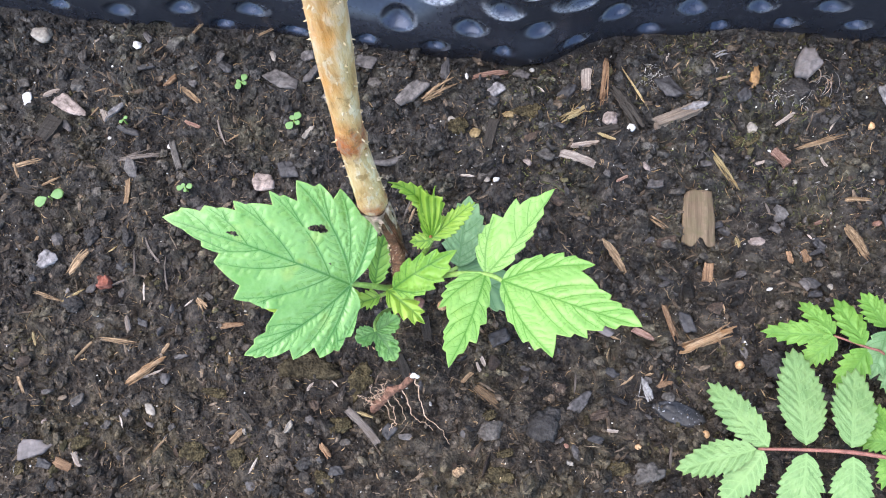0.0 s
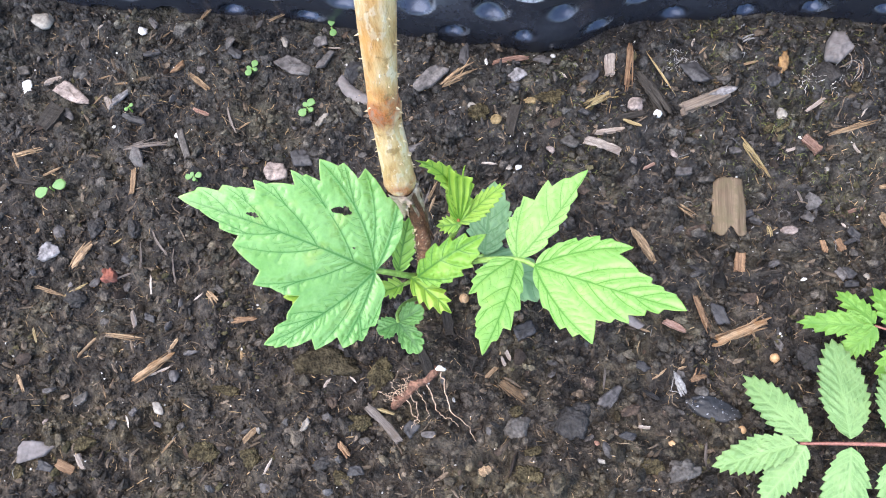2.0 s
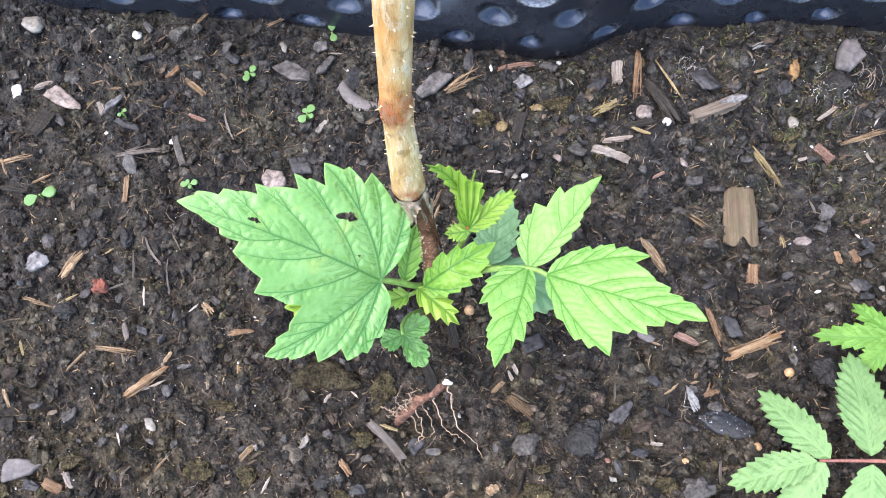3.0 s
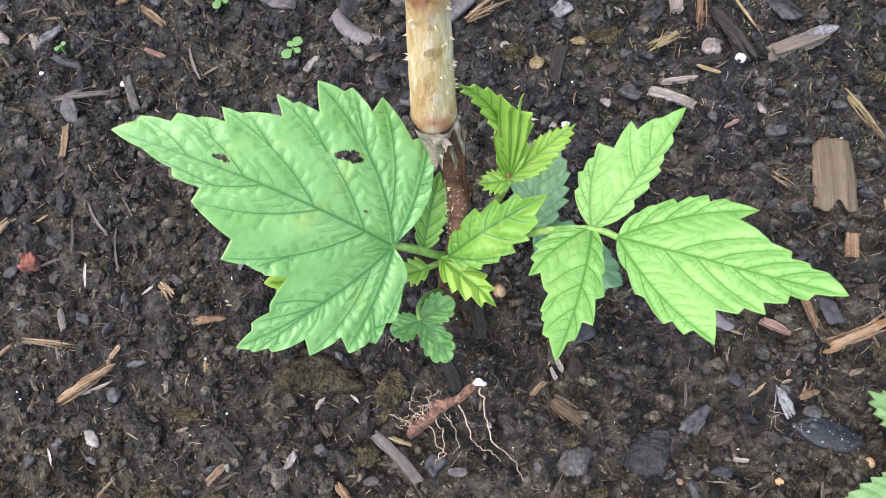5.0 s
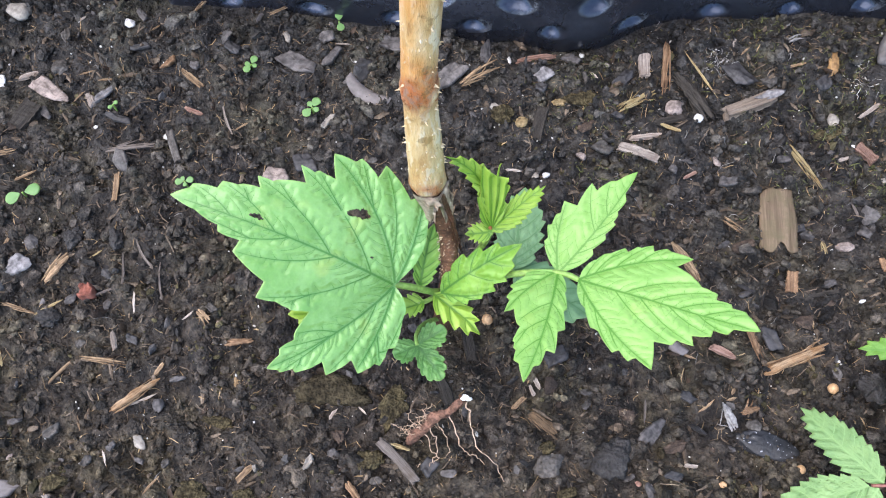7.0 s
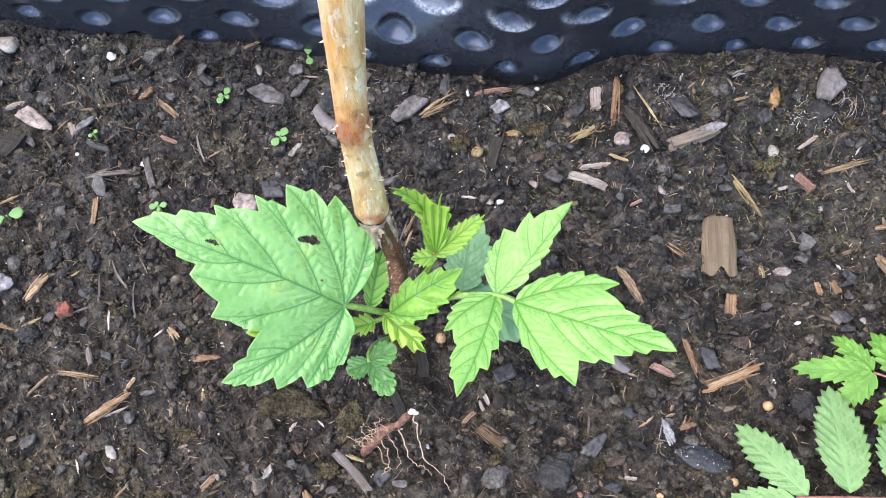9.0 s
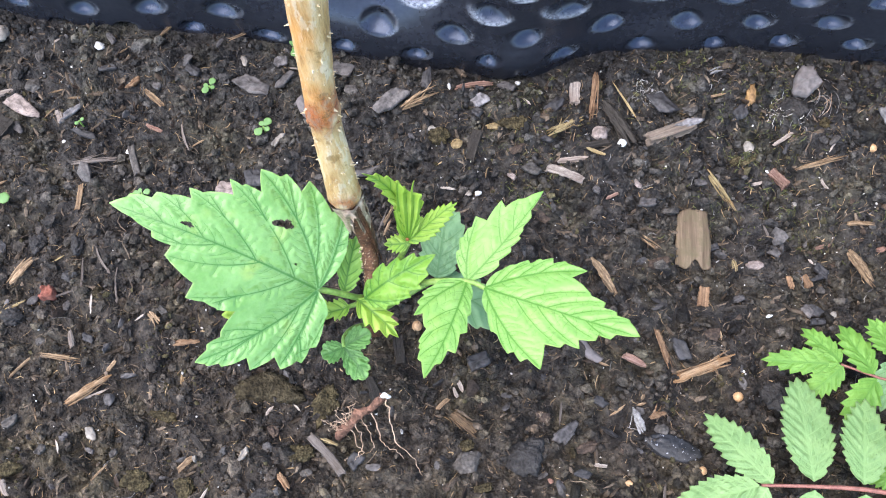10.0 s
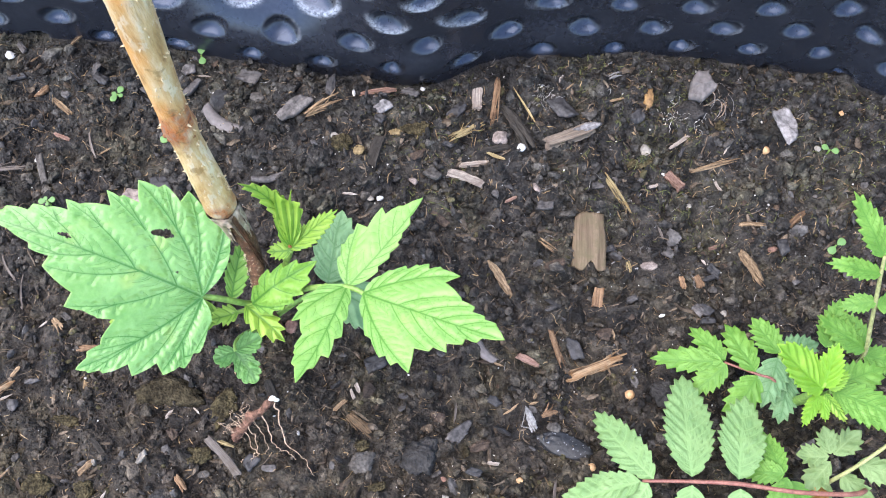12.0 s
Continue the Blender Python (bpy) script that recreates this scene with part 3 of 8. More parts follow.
def leaf_mesh(name, teeth, mat, ribs=None, seed=0, around=150, rings=16, relief=0.0006, quilt=0.0015, slant=42, rung=0.0, arch=0.0, cup=0.0, fold=0.0, wave=0.02, curl=0.0, twist=0.0, holes=(), thick=0.00028, vein=1.0, bow=0.055, crease=0.5, between=0.0):
    """A toothed, quilted blade with sunken veins. It lies in its own xy, x from the stalk to the tip, the stalk at 0."""
    big = max(q[1] for q in teeth) / 1000
    ribs = ribs or [(0, big * 990, 0.02)]
    edge = leaf_edge(teeth, bow)
    step = np.r_[0, np.cumsum(np.linalg.norm(np.diff(edge, axis=0), axis=1))]
    pick = np.linspace(0, step[-1], around, endpoint=False)
    ox, oy = np.interp(pick, step, edge[:, 0]), np.interp(pick, step, edge[:, 1])
    main, side, short = vein_tree(teeth, ribs, slant, between)
    fine = short + (fine_veins(main + side, rung, np.random.RandomState(seed + 500)) if rung else [])

    def height(x, y):
        d = near_lines(x, y, main + side)
        z = relief * (1 - np.exp(-((d / quilt) ** 2)))
        band = np.maximum(0.42 * np.exp(-((near_lines(x, y, main) / 0.00045) ** 2)), 0.2 * np.exp(-((d / 0.0004) ** 2)))
        if rung:
            e = near_lines(x, y, fine)
            z = z - crease * relief * np.exp(-((e / 0.0005) ** 2)) * smooth(0.0, 0.0007, d)
            band = np.maximum(band, 0.06 * np.exp(-((e / 0.0004) ** 2)))
        r = np.hypot(x, y) / big
        z = z + arch * big * 4 * r * (1 - r) + cup * big * r * r + fold * np.minimum(np.abs(y), 0.02) + twist * x * y / big
        return band, z + wave * big * r * (value_noise(x / big * 3 + 7, y / big * 3 + seed, seed) * 2) + relief * 0.3 * value_noise(x * 900, y * 900, seed + 5) * np.minimum(r * 4, 1)

    f = (np.arange(1, rings + 1) / rings) ** 0.9
    x, y = np.r_[0, (f[:, None] * ox).ravel()], np.r_[0, (f[:, None] * oy).ravel()]
    band, z = height(x, y)
    rim = np.r_[0, np.repeat(np.where(f > 0.985, 0.16, 0.0), around)]
    top = np.stack([x, y, z], -1)
    low = top - np.array([0, 0, thick])
    i = (np.arange(rings - 1) * around)[:, None] + 1
    j = np.arange(around)[None]
    jn = (j + 1) % around
    q = np.stack([i + j, i + around + j, i + around + jn, i + jn], -1).reshape(-1, 4)
    tri = np.stack([np.zeros(around, int), 1 + np.arange(around), 1 + (np.arange(around) + 1) % around, 1 + (np.arange(around) + 1) % around], -1)
    q = np.concatenate([q, tri])

    def torn(px, py, grow=1.0):
        cut = np.zeros(len(px), bool)
        for hx, hy, ra, rb, turn in holes:
            c, s = math.cos(radians(turn)), math.sin(radians(turn))
            cx, cy = (px - hx) * c + (py - hy) * s, -(px - hx) * s + (py - hy) * c
            t = np.arctan2(cy, cx)
            cut |= (cx / ra) ** 2 + (cy / rb) ** 2 < grow * (1 + 0.35 * np.sin(3 * t + 1) + 0.2 * np.sin(7 * t))
        return cut

    q = q[~torn(x[q].mean(1), y[q].mean(1))]
    nv = len(top)
    last = 1 + (rings - 1) * around
    j = np.arange(around)
    jn = (j + 1) % around
    skirt = np.stack([last + j, nv + last + j, nv + last + jn, last + jn], -1)
    verts, faces, kind = [top, low], [q, q[:, [0, 3, 2, 1]] + nv, skirt], [np.zeros(2 * len(q) + around, int)]
    at = 0
    reach_a = np.arctan2(oy, ox)
    order = np.argsort(reach_a)
    # sunken veins as narrow strips that follow the blade
    left, right, quads = [], [], []
    for lines, w0, w1 in ((main, 0.00026, 0.00008), (side, 0.00015, 0.00005), (fine, 0.000045, 0.00002)):
        for line in lines:
            ln = np.r_[0, np.cumsum(np.linalg.norm(np.diff(line, axis=0), axis=1))]
            n = max(3, int(ln[-1] / 0.0005))
            s = np.linspace(0, ln[-1], n)
            p = np.stack([np.interp(s, ln, line[:, 0]), np.interp(s, ln, line[:, 1])], -1)
            far = np.interp(np.arctan2(p[:, 1], p[:, 0]), reach_a[order], np.hypot(ox, oy)[order], period=2 * np.pi)
            keep = (np.hypot(p[:, 0], p[:, 1]) < far * 0.975) & ~torn(p[:, 0], p[:, 1], 1.7)
            d = np.gradient(p, axis=0)
            d /= np.linalg.norm(d, axis=1)[:, None] + 1e-12
            nn = np.stack([-d[:, 1], d[:, 0]], -1) * vein * (w0 + (w1 - w0) * s / ln[-1])[:, None]
            m = np.arange(n - 1)[keep[:-1] & keep[1:]] + at
            left.append(p + nn)
            right.append(p - nn)
            quads.append(2 * m)
            at += n
    pl, pr = np.concatenate(left), np.concatenate(right)
    strip = np.stack([np.c_[pl, height(pl[:, 0], pl[:, 1])[1]], np.c_[pr, height(pr[:, 0], pr[:, 1])[1]]], 1).reshape(-1, 3) + np.array([0, 0, 0.00005])
    m = np.concatenate(quads) + 2 * nv
    verts.append(strip)
    faces.append(np.stack([m, m + 1, m + 3, m + 2], -1))
    kind.append(np.ones(len(m), int))
    verts, faces, kind = np.concatenate(verts), np.concatenate(faces), np.concatenate(kind)
    s = np.clip(verts[:, 0] / big, 0, 1)
    verts[:, 1] += curl * big * 4 * s * (1 - s)
    tri_row = faces[:, 2] == faces[:, 3]
    tags = np.concatenate([kind[tri_row], kind[~tri_row], kind[~tri_row]])
    me = quads_to_mesh(name, verts, faces, mat, {"rim": np.r_[rim, rim, np.zeros(len(verts) - 2 * nv)], "band": np.r_[band, band, np.zeros(len(verts) - 2 * nv)]})
    me.materials.append(VEINS[mat.name])
    me.polygons.foreach_set("material_index", tags.astype(np.int32))
    return me


def frame_of(base, tip, up):
    ax = (Vector(tip) - Vector(base)).normalized()
    nn = Vector(up)
    nn = (nn - ax * nn.dot(ax)).normalized()
    sd = nn.cross(ax)
    m = Matrix((ax, sd, nn)).transposed().to_4x4()
    m.translation = base
    return m


def blade(parent, base, tip, up, width, mat, name="leaflet", count=8, label="", teeth=None, fat=0.72, depth=0.0011, seed=0, **kw):
    """One leaflet from base to tip; width is its half-width, count the teeth a side unless they are given."""
    length = (Vector(tip) - Vector(base)).length
    rows = teeth or plain_teeth(length, width, count, fat, depth, seed)
    return put(name, leaf_mesh(name, rows, mat, seed=seed, **kw), parent, frame_of(base, tip, up), label)


# ---------------------------------------------------------------- ground
def axis(lo, hi, step, far):
    mid = np.arange(lo, hi + step / 2, step)
    out = [step]
    while sum(out) < far:
        out.append(out[-1] * 1.5)
    c = np.cumsum(out)
    return np.r_[lo - c[::-1], mid, hi + c]


gx, gy = axis(-0.2, 0.235, 0.00084, 60), axis(-0.15, 0.105, 0.00084, 60)
X, Y = np.meshgrid(gx, gy)
near = (1 - smooth(0.3, 1.5, np.abs(X))) * (1 - smooth(0.3, 1.5, np.abs(Y)))
Z = ground_z(X, Y) * near
k = len(gx)
i = (np.arange(len(gy) - 1) * k)[:, None] + np.arange(k - 1)[None]
quad = np.stack([i, i + 1, i + k + 1, i + k], -1).reshape(-1, 4)
tagged(put("ground", mesh_from("ground", np.stack([X, Y, Z], -1).reshape(-1, 3), quad, M["soil"])), "dark moist crumbly compost in a planting bed", "soil", kind="structure")


# ---------------------------------------------------------------- dimpled plastic edging
def wall_y(x, z):
    """Face of the sheet: it bellies out in the middle and stands further back at one end."""
    y = 0.0805 + 0.0165 * smooth(0.022, 0.075, x) + 0.035 * np.maximum(x - 0.08, 0)
    y = y - 0.0035 * np.exp(-((x - 0.012) / 0.03) ** 2) * smooth(-0.02, 0.03, z)
    y = y + 0.022 * smooth(0.010, 0.045, z) * np.exp(-((x + 0.015) / 0.028) ** 2)
    low = 1 - smooth(0.004, 0.018, z)
    y = y - low * (0.004 * np.exp(-((x - 0.036) / 0.012) ** 2) + 0.0025 * np.exp(-((x - 0.075) / 0.02) ** 2) + 0.0015 * np.exp(-((x - 0.01) / 0.02) ** 2)) - 0.5 * np.maximum(x - 0.166, 0)
    return y + 0.04 * np.maximum(z - 0.01, 0) + 0.0012 * np.sin(x * 70 + z * 40)


PITCH, ROW = 0.0213, 0.0107
wx, wz = np.arange(-0.27, 0.32, 0.0009), np.arange(-0.03, 0.075, 0.0008)
U, V = np.meshgrid(wx, wz)
# the sheet is stretched and its rows sag where it is buckled
us = U - 0.1042 + np.interp(U, (-0.107, -0.085, -0.06, -0.033, -0.01, 0.02, 0.04, 0.08), (0.0196, 0.0185, 0.0152, 0.0092, 0.0078, 0.0052, 0.0060, 0.0))
vs = V - np.interp(U, (-0.107, -0.06, -0.02, 0.03, 0.06, 0.085, 0.105, 0.125, 0.145, 0.167), (0.008, 0.0135, 0.0162, 0.0177, 0.0145, 0.0138, 0.0135, 0.0172, 0.0204, 0.0213))
row = np.round(vs / ROW)
dv = vs - row * ROW
off = np.where(np.mod(row, 2) > 0.5, 0.5, 0.0)
col_i = np.round(us / PITCH - off)
du = us - (col_i + off) * PITCH
rnd = lattice(col_i, row, 3)
rot = (lattice(col_i, row, 9) - 0.5) * (0.2 + 0.9 * np.exp(-((U - 0.05) / 0.03) ** 2))
du, dv = du * np.cos(rot) - dv * np.sin(rot), du * np.sin(rot) + dv * np.cos(rot)
R0 = np.where(row < -0.5, 0.0040, 0.0048) + 0.0006 * (row > 0.5) * np.exp(-((U - 0.005) / 0.04) ** 4)
dist = np.hypot(du / 1.12, dv / (0.76 + 0.08 * rnd))
# each cup has a sloping wall, a flatter floor and a thin raised lip
cup_s = np.clip(dist / R0, 0, 1.2)
depth = (0.0031 + 0.0005 * rnd) * (1 - np.minimum(cup_s, 1) ** 2) - 0.0003 * np.exp(-((dist - R0 * 1.02) / 0.00045) ** 2)
YY = wall_y(U, V) + depth
k = len(wx)
i = (np.arange(len(wz) - 1) * k)[:, None] + np.arange(k - 1)[None]
quad = np.stack([i, i + 1, i + k + 1, i + k], -1).reshape(-1, 4)
front = np.stack([U, YY, V], -1).reshape(-1, 3)
# scuffed lower rims in upper rows; thin pale arcs right of some cups
scuffs_and_arcs = np.clip(smooth(0.5, 1.0, row) * np.exp(-((U - 0.010) / 0.048) ** 4) * np.exp(-((dist - R0 * 1.05) / 0.0007) ** 2) * smooth(0.002, -0.003, dv) + 0.35 * (lattice(col_i, row, 17) > 0.4) * np.exp(-((dist - R0) / 0.0003) ** 2) * smooth(0.0, 0.003, du), 0, 1)
sheet = put("plastic_edging", mesh_from("plastic_edging", front, quad, M["plastic"], True, {"scuff_arc": scuffs_and_arcs.ravel()}))
tagged(sheet, "glossy black dimpled plastic sheet lining the bed edge", "edging", kind="structure")
sol = sheet.modifiers.new("thickness", "SOLIDIFY")
sol.thickness, sol.offset = 0.0009, -1.0

# ---------------------------------------------------------------- the raspberry
plant = base_of("raspberry_plant", 0.003, -0.009, 0, "young raspberry plant with amber cane and fresh green leaves", "plant")
PB = np.array(PLACE[plant].translation)

# cane
zs = np.linspace(0.0645, 0.32, 110)
pts = np.stack([np.interp(zs, (0.064, 0.1, 0.13, 0.16, 0.2, 0.32), (0.0, -0.0009, 0.0006, 0.0026, 0.006, 0.018)), np.interp(zs, (0.064, 0.1, 0.13, 0.16, 0.32), (0.0022, 0.0050, 0.0072, 0.0086, 0.014)), zs], -1)
for k in range(12):
    pts[1:-1, :2] = (pts[:-2, :2] + pts[1:-1, :2] * 2 + pts[2:, :2]) / 4
rad = np.interp(zs, (0.0645, 0.0656, 0.08, 0.095, 0.11, 0.13, 0.16, 0.32), (0.0032, 0.0037, 0.0034, 0.0030, 0.0030, 0.0034, 0.0036, 0.0036))
rad = rad * (1 + 0.16 * np.exp(-((zs - 0.0995) / 0.0022) ** 2) + 0.14 * np.exp(-((zs - 0.158) / 0.0022) ** 2) + 0.05 * np.exp(-((zs - 0.067) / 0.002) ** 2))
v, f = tube(pts, rad, 28, 0.02, 3)
zz = v[:, 2]
rust = np.clip(np.exp(-((zz - 0.0985) / 0.0026) ** 2) * 1.2 + np.exp(-((zz - 0.104) / 0.0045) ** 2) * 0.75 + np.exp(-((zz - 0.158) / 0.003) ** 2) * 0.7 + 0.7 * smooth(0.076, 0.0665, zz), 0, 1) * (1.0 + 2.2 * value_noise(np.arctan2(v[:, 1] - 0.005, v[:, 0]) * 2.5, zz * 420, 6))
# the orange tint follows the angle round the cane, above its lower length
cane = put("cane", quads_to_mesh("cane", v - PB, f, M["cane"], {"rust": np.clip(rust, 0, 1), "orange_side": np.clip(0.55 * np.cos(np.arctan2(v[:, 1] - np.interp(zz, zs, pts[:, 1]), v[:, 0] - np.interp(zz, zs, pts[:, 0])) - radians(205)) + 0.5 + 0.9 * value_noise(zz * 130, zz * 0, 8), 0, 1) * smooth(0.088, 0.105, zz)}), plant, Matrix.Translation(PB), "amber bare cane with pale flaky patches")
# prickles
rng = np.random.RandomState(11)
pv, pf = [], []
for k in range(420):
    z0, a = rng.uniform(0.068, 0.31), rng.uniform(0, 6.283)
    j = int(np.argmin(abs(zs - z0)))
    c, d = pts[j], np.array([math.cos(a), math.sin(a), 0.15])
    s, r0, ln = np.array([-math.sin(a), math.cos(a), 0]), rng.uniform(0.00016, 0.00032), rng.uniform(0.0003, 0.0010)
    o, q = c + d * rad[j] * 0.96, len(pv)
    pv += [o + s * r0, o - s * r0 + np.array([0, 0, -r0]), o + np.array([0, 0, r0 * 1.4]), o + d * ln + np.array([0, 0, -0.3 * ln])]
    pf += [(q, q + 1, q + 3), (q + 1, q + 2, q + 3), (q + 2, q, q + 3)]
tagged(put("prickles", mesh_from("prickles", np.array(pv) - PB, pf, M["prickle"], False), cane, Matrix.Translation(PB), "short pale prickles"), kind="stuff")
# node scar
v, f = ICO[3]
v = v * lump(v, 4, 0.6)[:, None] * np.array([0.0030, 0.0026, 0.0018]) + np.array([-0.0013, 0.0042, 0.0990])
put("node_scar", mesh_from("node_scar", v - PB, f, M["rust"]), cane, Matrix.Translation(PB), "rusty brown node scar")


def ragged(name, c0, r0, r1, z_top, z_low, mat, seed, parent, label, turn=(0, 6.283), lean=(0, 0)):
    """A torn paper-like skin: part of a cone with an uneven lower hem, with thickness."""
    rng = np.random.RandomState(seed)
    na, nz = 48, 9
    a = np.linspace(turn[0], turn[1], na)
    hem = z_low + (z_top - z_low) * np.clip(1.15 * np.abs(value_noise(a * 2.6, a * 0 + seed, seed)) * 2 + 0.5 * np.abs(value_noise(a * 7, a * 0 + seed, seed)) + 0.08 * rng.uniform(0, 1, na), 0, 0.93)
    vv = []
    for t in (0, 0.00022):
        for k in range(nz):
            g = k / (nz - 1)
            z = z_top + (hem - z_top) * g
            r = r0 + (r1 - r0) * g + t + 0.0002 * np.sin(a * 5 + k)
            vv.append(np.stack([c0[0] + lean[0] * g + r * np.cos(a), c0[1] + lean[1] * g + r * np.sin(a), z], -1))
    vv = np.concatenate(vv)
    i = (np.arange(nz - 1) * na)[:, None] + np.arange(na - 1)[None]
    q = np.stack([i, i + 1, i + na + 1, i + na], -1).reshape(-1, 4)
    o = na * nz
    j = np.arange(na - 1)
    e1 = np.stack([(nz - 1) * na + j, (nz - 1) * na + j + 1, o + (nz - 1) * na + j + 1, o + (nz - 1) * na + j], -1)
    return put(name, mesh_from(name, vv - PB, np.concatenate([q[:, ::-1], q + o, e1]), mat), parent, Matrix.Translation(PB), label)


ragged("torn_sheath", (0.0001, 0.0022), 0.00362, 0.0025, 0.0662, 0.0490, M["sheath"], 3, cane, "grey papery torn skin", lean=(0.0024, -0.0018))
ragged("bark_strip", (0.0006, 0.0008), 0.0031, 0.0027, 0.066, 0.040, M["stem"], 8, cane, "thin peeling strip of bark", turn=(-0.62, -0.22), lean=(0.0040, -0.0035))

stem = tube_part("stem", [(0.0002, 0.0020, 0.0655), (0.0022, 0.0010, 0.057), (0.0042, -0.0014, 0.0485), (0.0050, -0.0052, 0.042), (0.0050, -0.0085, 0.033), (0.0040, -0.0098, 0.014), (0.003, -0.010, -0.012)], [0.0031, 0.0025, 0.0021, 0.0019, 0.0019, 0.0024, 0.003], M["stem"], plant, "dark reddish-brown rough stem", 20, 0.05, 4, 6)

pv, pf = [], []
for k in range(150):
    g, a = rng.uniform(0, 1), rng.uniform(0, 6.283)
    c = np.array([0.0038 + 0.0014 * g, -0.0008 - 0.0070 * g, 0.0500 - 0.014 * g])
    d = np.array([math.cos(a), math.sin(a), 0.1])
    o, q, r0 = c + d * 0.0019, len(pv), rng.uniform(0.00010, 0.00022)
    sd = np.array([-math.sin(a), math.cos(a), 0])
    pv += [o + sd * r0, o - sd * r0, o + np.array([0, 0, r0 * 1.6]), o + d * rng.uniform(0.0002, 0.0006)]
    pf += [(q, q + 1, q + 3), (q + 1, q + 2, q + 3), (q + 2, q, q + 3)]
tagged(put("prickles", mesh_from("prickles", np.array(pv) - PB, pf, M["prickle"], False), stem, Matrix.Translation(PB), "short pale prickles"), kind="stuff")

# large lobed leaf
lstalk = tube_part("leaf_stalk", [(0.0034, -0.0105, 0.032), (0.0015, -0.0118, 0.036), (-0.002, -0.0131, 0.042), (-0.0062, -0.014, 0.0457)], [0.0009, 0.0008, 0.0008, 0.0007], M["petiole"], plant, "green leaf stalk", 10)
SIDE_LOBE = [(-94, 13.0, 0, 0), (-81, 20.6, 3.0), (-58, 26.2, 2.9), (-48, 28.8, 0.9, 0), (-38.7, 32.0, 4.0), (-30.4, 30.8, 0.6, 0)]
TIP_LOBE = [(-26.6, 33.9, 3.4, 7), (-17.6, 35.1, 0.4, 0), (-14.8, 38.5, 2.2, 17.5), (-10.4, 40.0, 0.3, 0), (-8.3, 43.3, 1.2, 30), (-4.5, 47.7, 0.4), (0, 50.6, 0.2), (1.8, 44.2, 0.9, 0), (4.5, 40.2, 2.4, 27), (8.9, 36.6, 2.8, 16.5), (23.5, 31.2, 0.3, 6.8), (27.1, 26.4, 0.2, 0)]
STEM_LOBE = [(30.5, 24.5, 4.8, 0), (42, 24.8, 0.8), (45.4, 28.6, 0.6, 0), (50.2, 32.5, 0.4), (54, 30.7, 0.8, 0), (57.8, 28.2, 2.8, 0), (68.7, 24.0, 2.9), (83.6, 20.0, 0.8), (96.7, 17.0, 1.0, 0), (107.5, 13.0, 0.2, 0), (131, 6.0, 0, 0)]
BIG_TEETH = SIDE_LOBE + TIP_LOBE + STEM_LOBE
big = leaf_mesh("leaf_blade", BIG_TEETH, M["leaf_big"], [(0, 50, -0.02, -33, 29), (-38.7, 31.2, -0.07, -62, -33), (-80, 20, -0.04, -100, -62), (50.2, 31.8, 0.03, 29, 71), (82, 19.4, 0.03, 71, 140)], 3, 820, 92, 0.00046, 0.0012, 24, 0.0022, arch=0.09, wave=0.018, holes=((0.0343, -0.0025, 0.0014, 0.0005, 4), (0.0150, -0.0110, 0.0026, 0.0010, 12), (0.0084, -0.0036, 0.0004, 0.0003, 0)), vein=0.95, crease=0.42, bow=0.04, between=0.005)
put("leaf_blade", big, lstalk, frame_of((-0.0056, -0.0145, 0.0467), (-0.0482, -0.0095, 0.0738), (0.49, -0.355, 0.795)), "large lobed pale green leaf with two insect holes")

# three-part lime leaf
rstalk = tube_part("leaf_stalk", [(0.0036, -0.0100, 0.031), (0.010, -0.0095, 0.037), (0.019, -0.008, 0.0435), (0.0289, -0.0079, 0.0481), (0.0333, -0.0094, 0.0494)], [0.0009, 0.0008, 0.0008, 0.0007, 0.0006], M["petiole"], plant, "green leaf stalk", 10)
END_TEETH = [(76.8, 5.5, 0.2, 0), (68.8, 8.3, 0.4, 1.6), (57.8, 12.2, 1.2, 3.6), (51.9, 14.5, 0.5, 0), (46.7, 17.3, 1.5, 8), (40.6, 19.6, 0.5, 13), (29.7, 23.9, 3.6), (15.2, 24.7, 0.6, 10.5), (10.8, 28.5, 1.3, 16.5), (7.4, 31.4, 0.8, 22), (5.6, 34.5, 0.2, 27), (0.3, 38.0, 0.9), (-5, 32.7, 1.3, 26), (-8.3, 30.2, 1.9, 20), (-15.4, 28.5, 1.0, 14), (-20.5, 25.2, 3.2, 8.5), (-35, 26.7, 1.3), (-41.6, 22.6, 1.2, 14), (-46.8, 19.5, 0.7, 8.5), (-55.6, 12.6, 0.4, 3.5), (-61.2, 6.5, 0, 0)]
UP_TEETH = [(59, 7.9, 0.7, 1.5), (48.8, 11.2, 0.7, 4.0), (38.8, 13.4, 0.7, 9), (32.2, 16.4, 2.6), (17.1, 21.7, 2.0, 12), (8.3, 23.7, 0.5, 16.5), (0.3, 28.9, 0.8), (-5.3, 21.8, 0.5, 16.5), (-8.2, 18.1, 0.6, 12.5), (-12, 16.3, 0.7, 9.2), (-17, 12.6, 0.9, 5.8), (-25, 8.5, 0, 2.5)]
LOW_TEETH = [(-66, 7.0, 0.6, 1.2), (-49.5, 11.4, 0.9, 4.5), (-39.3, 13.6, 0.8, 8.5), (-29.2, 16.5, 1.9), (-16.5, 17.2, 0.9, 9.5), (-12.3, 21.4, 0.4, 14), (-10, 22.9, 0.5, 0), (-7, 25.7, 0.6, 19), (0.1, 30.2, 0.7), (4.7, 25.3, 1.6, 20), (11.1, 22.0, 1.2, 14.5), (17.8, 16.2, 0.8, 9.5), (21.9, 11.1, 0.3, 5), (29, 6.0, 0, 2)]
LM = dict(relief=0.00038, quilt=0.0010, rung=0.0024, crease=0.30, vein=0.9, bow=0.03, between=0.0045)
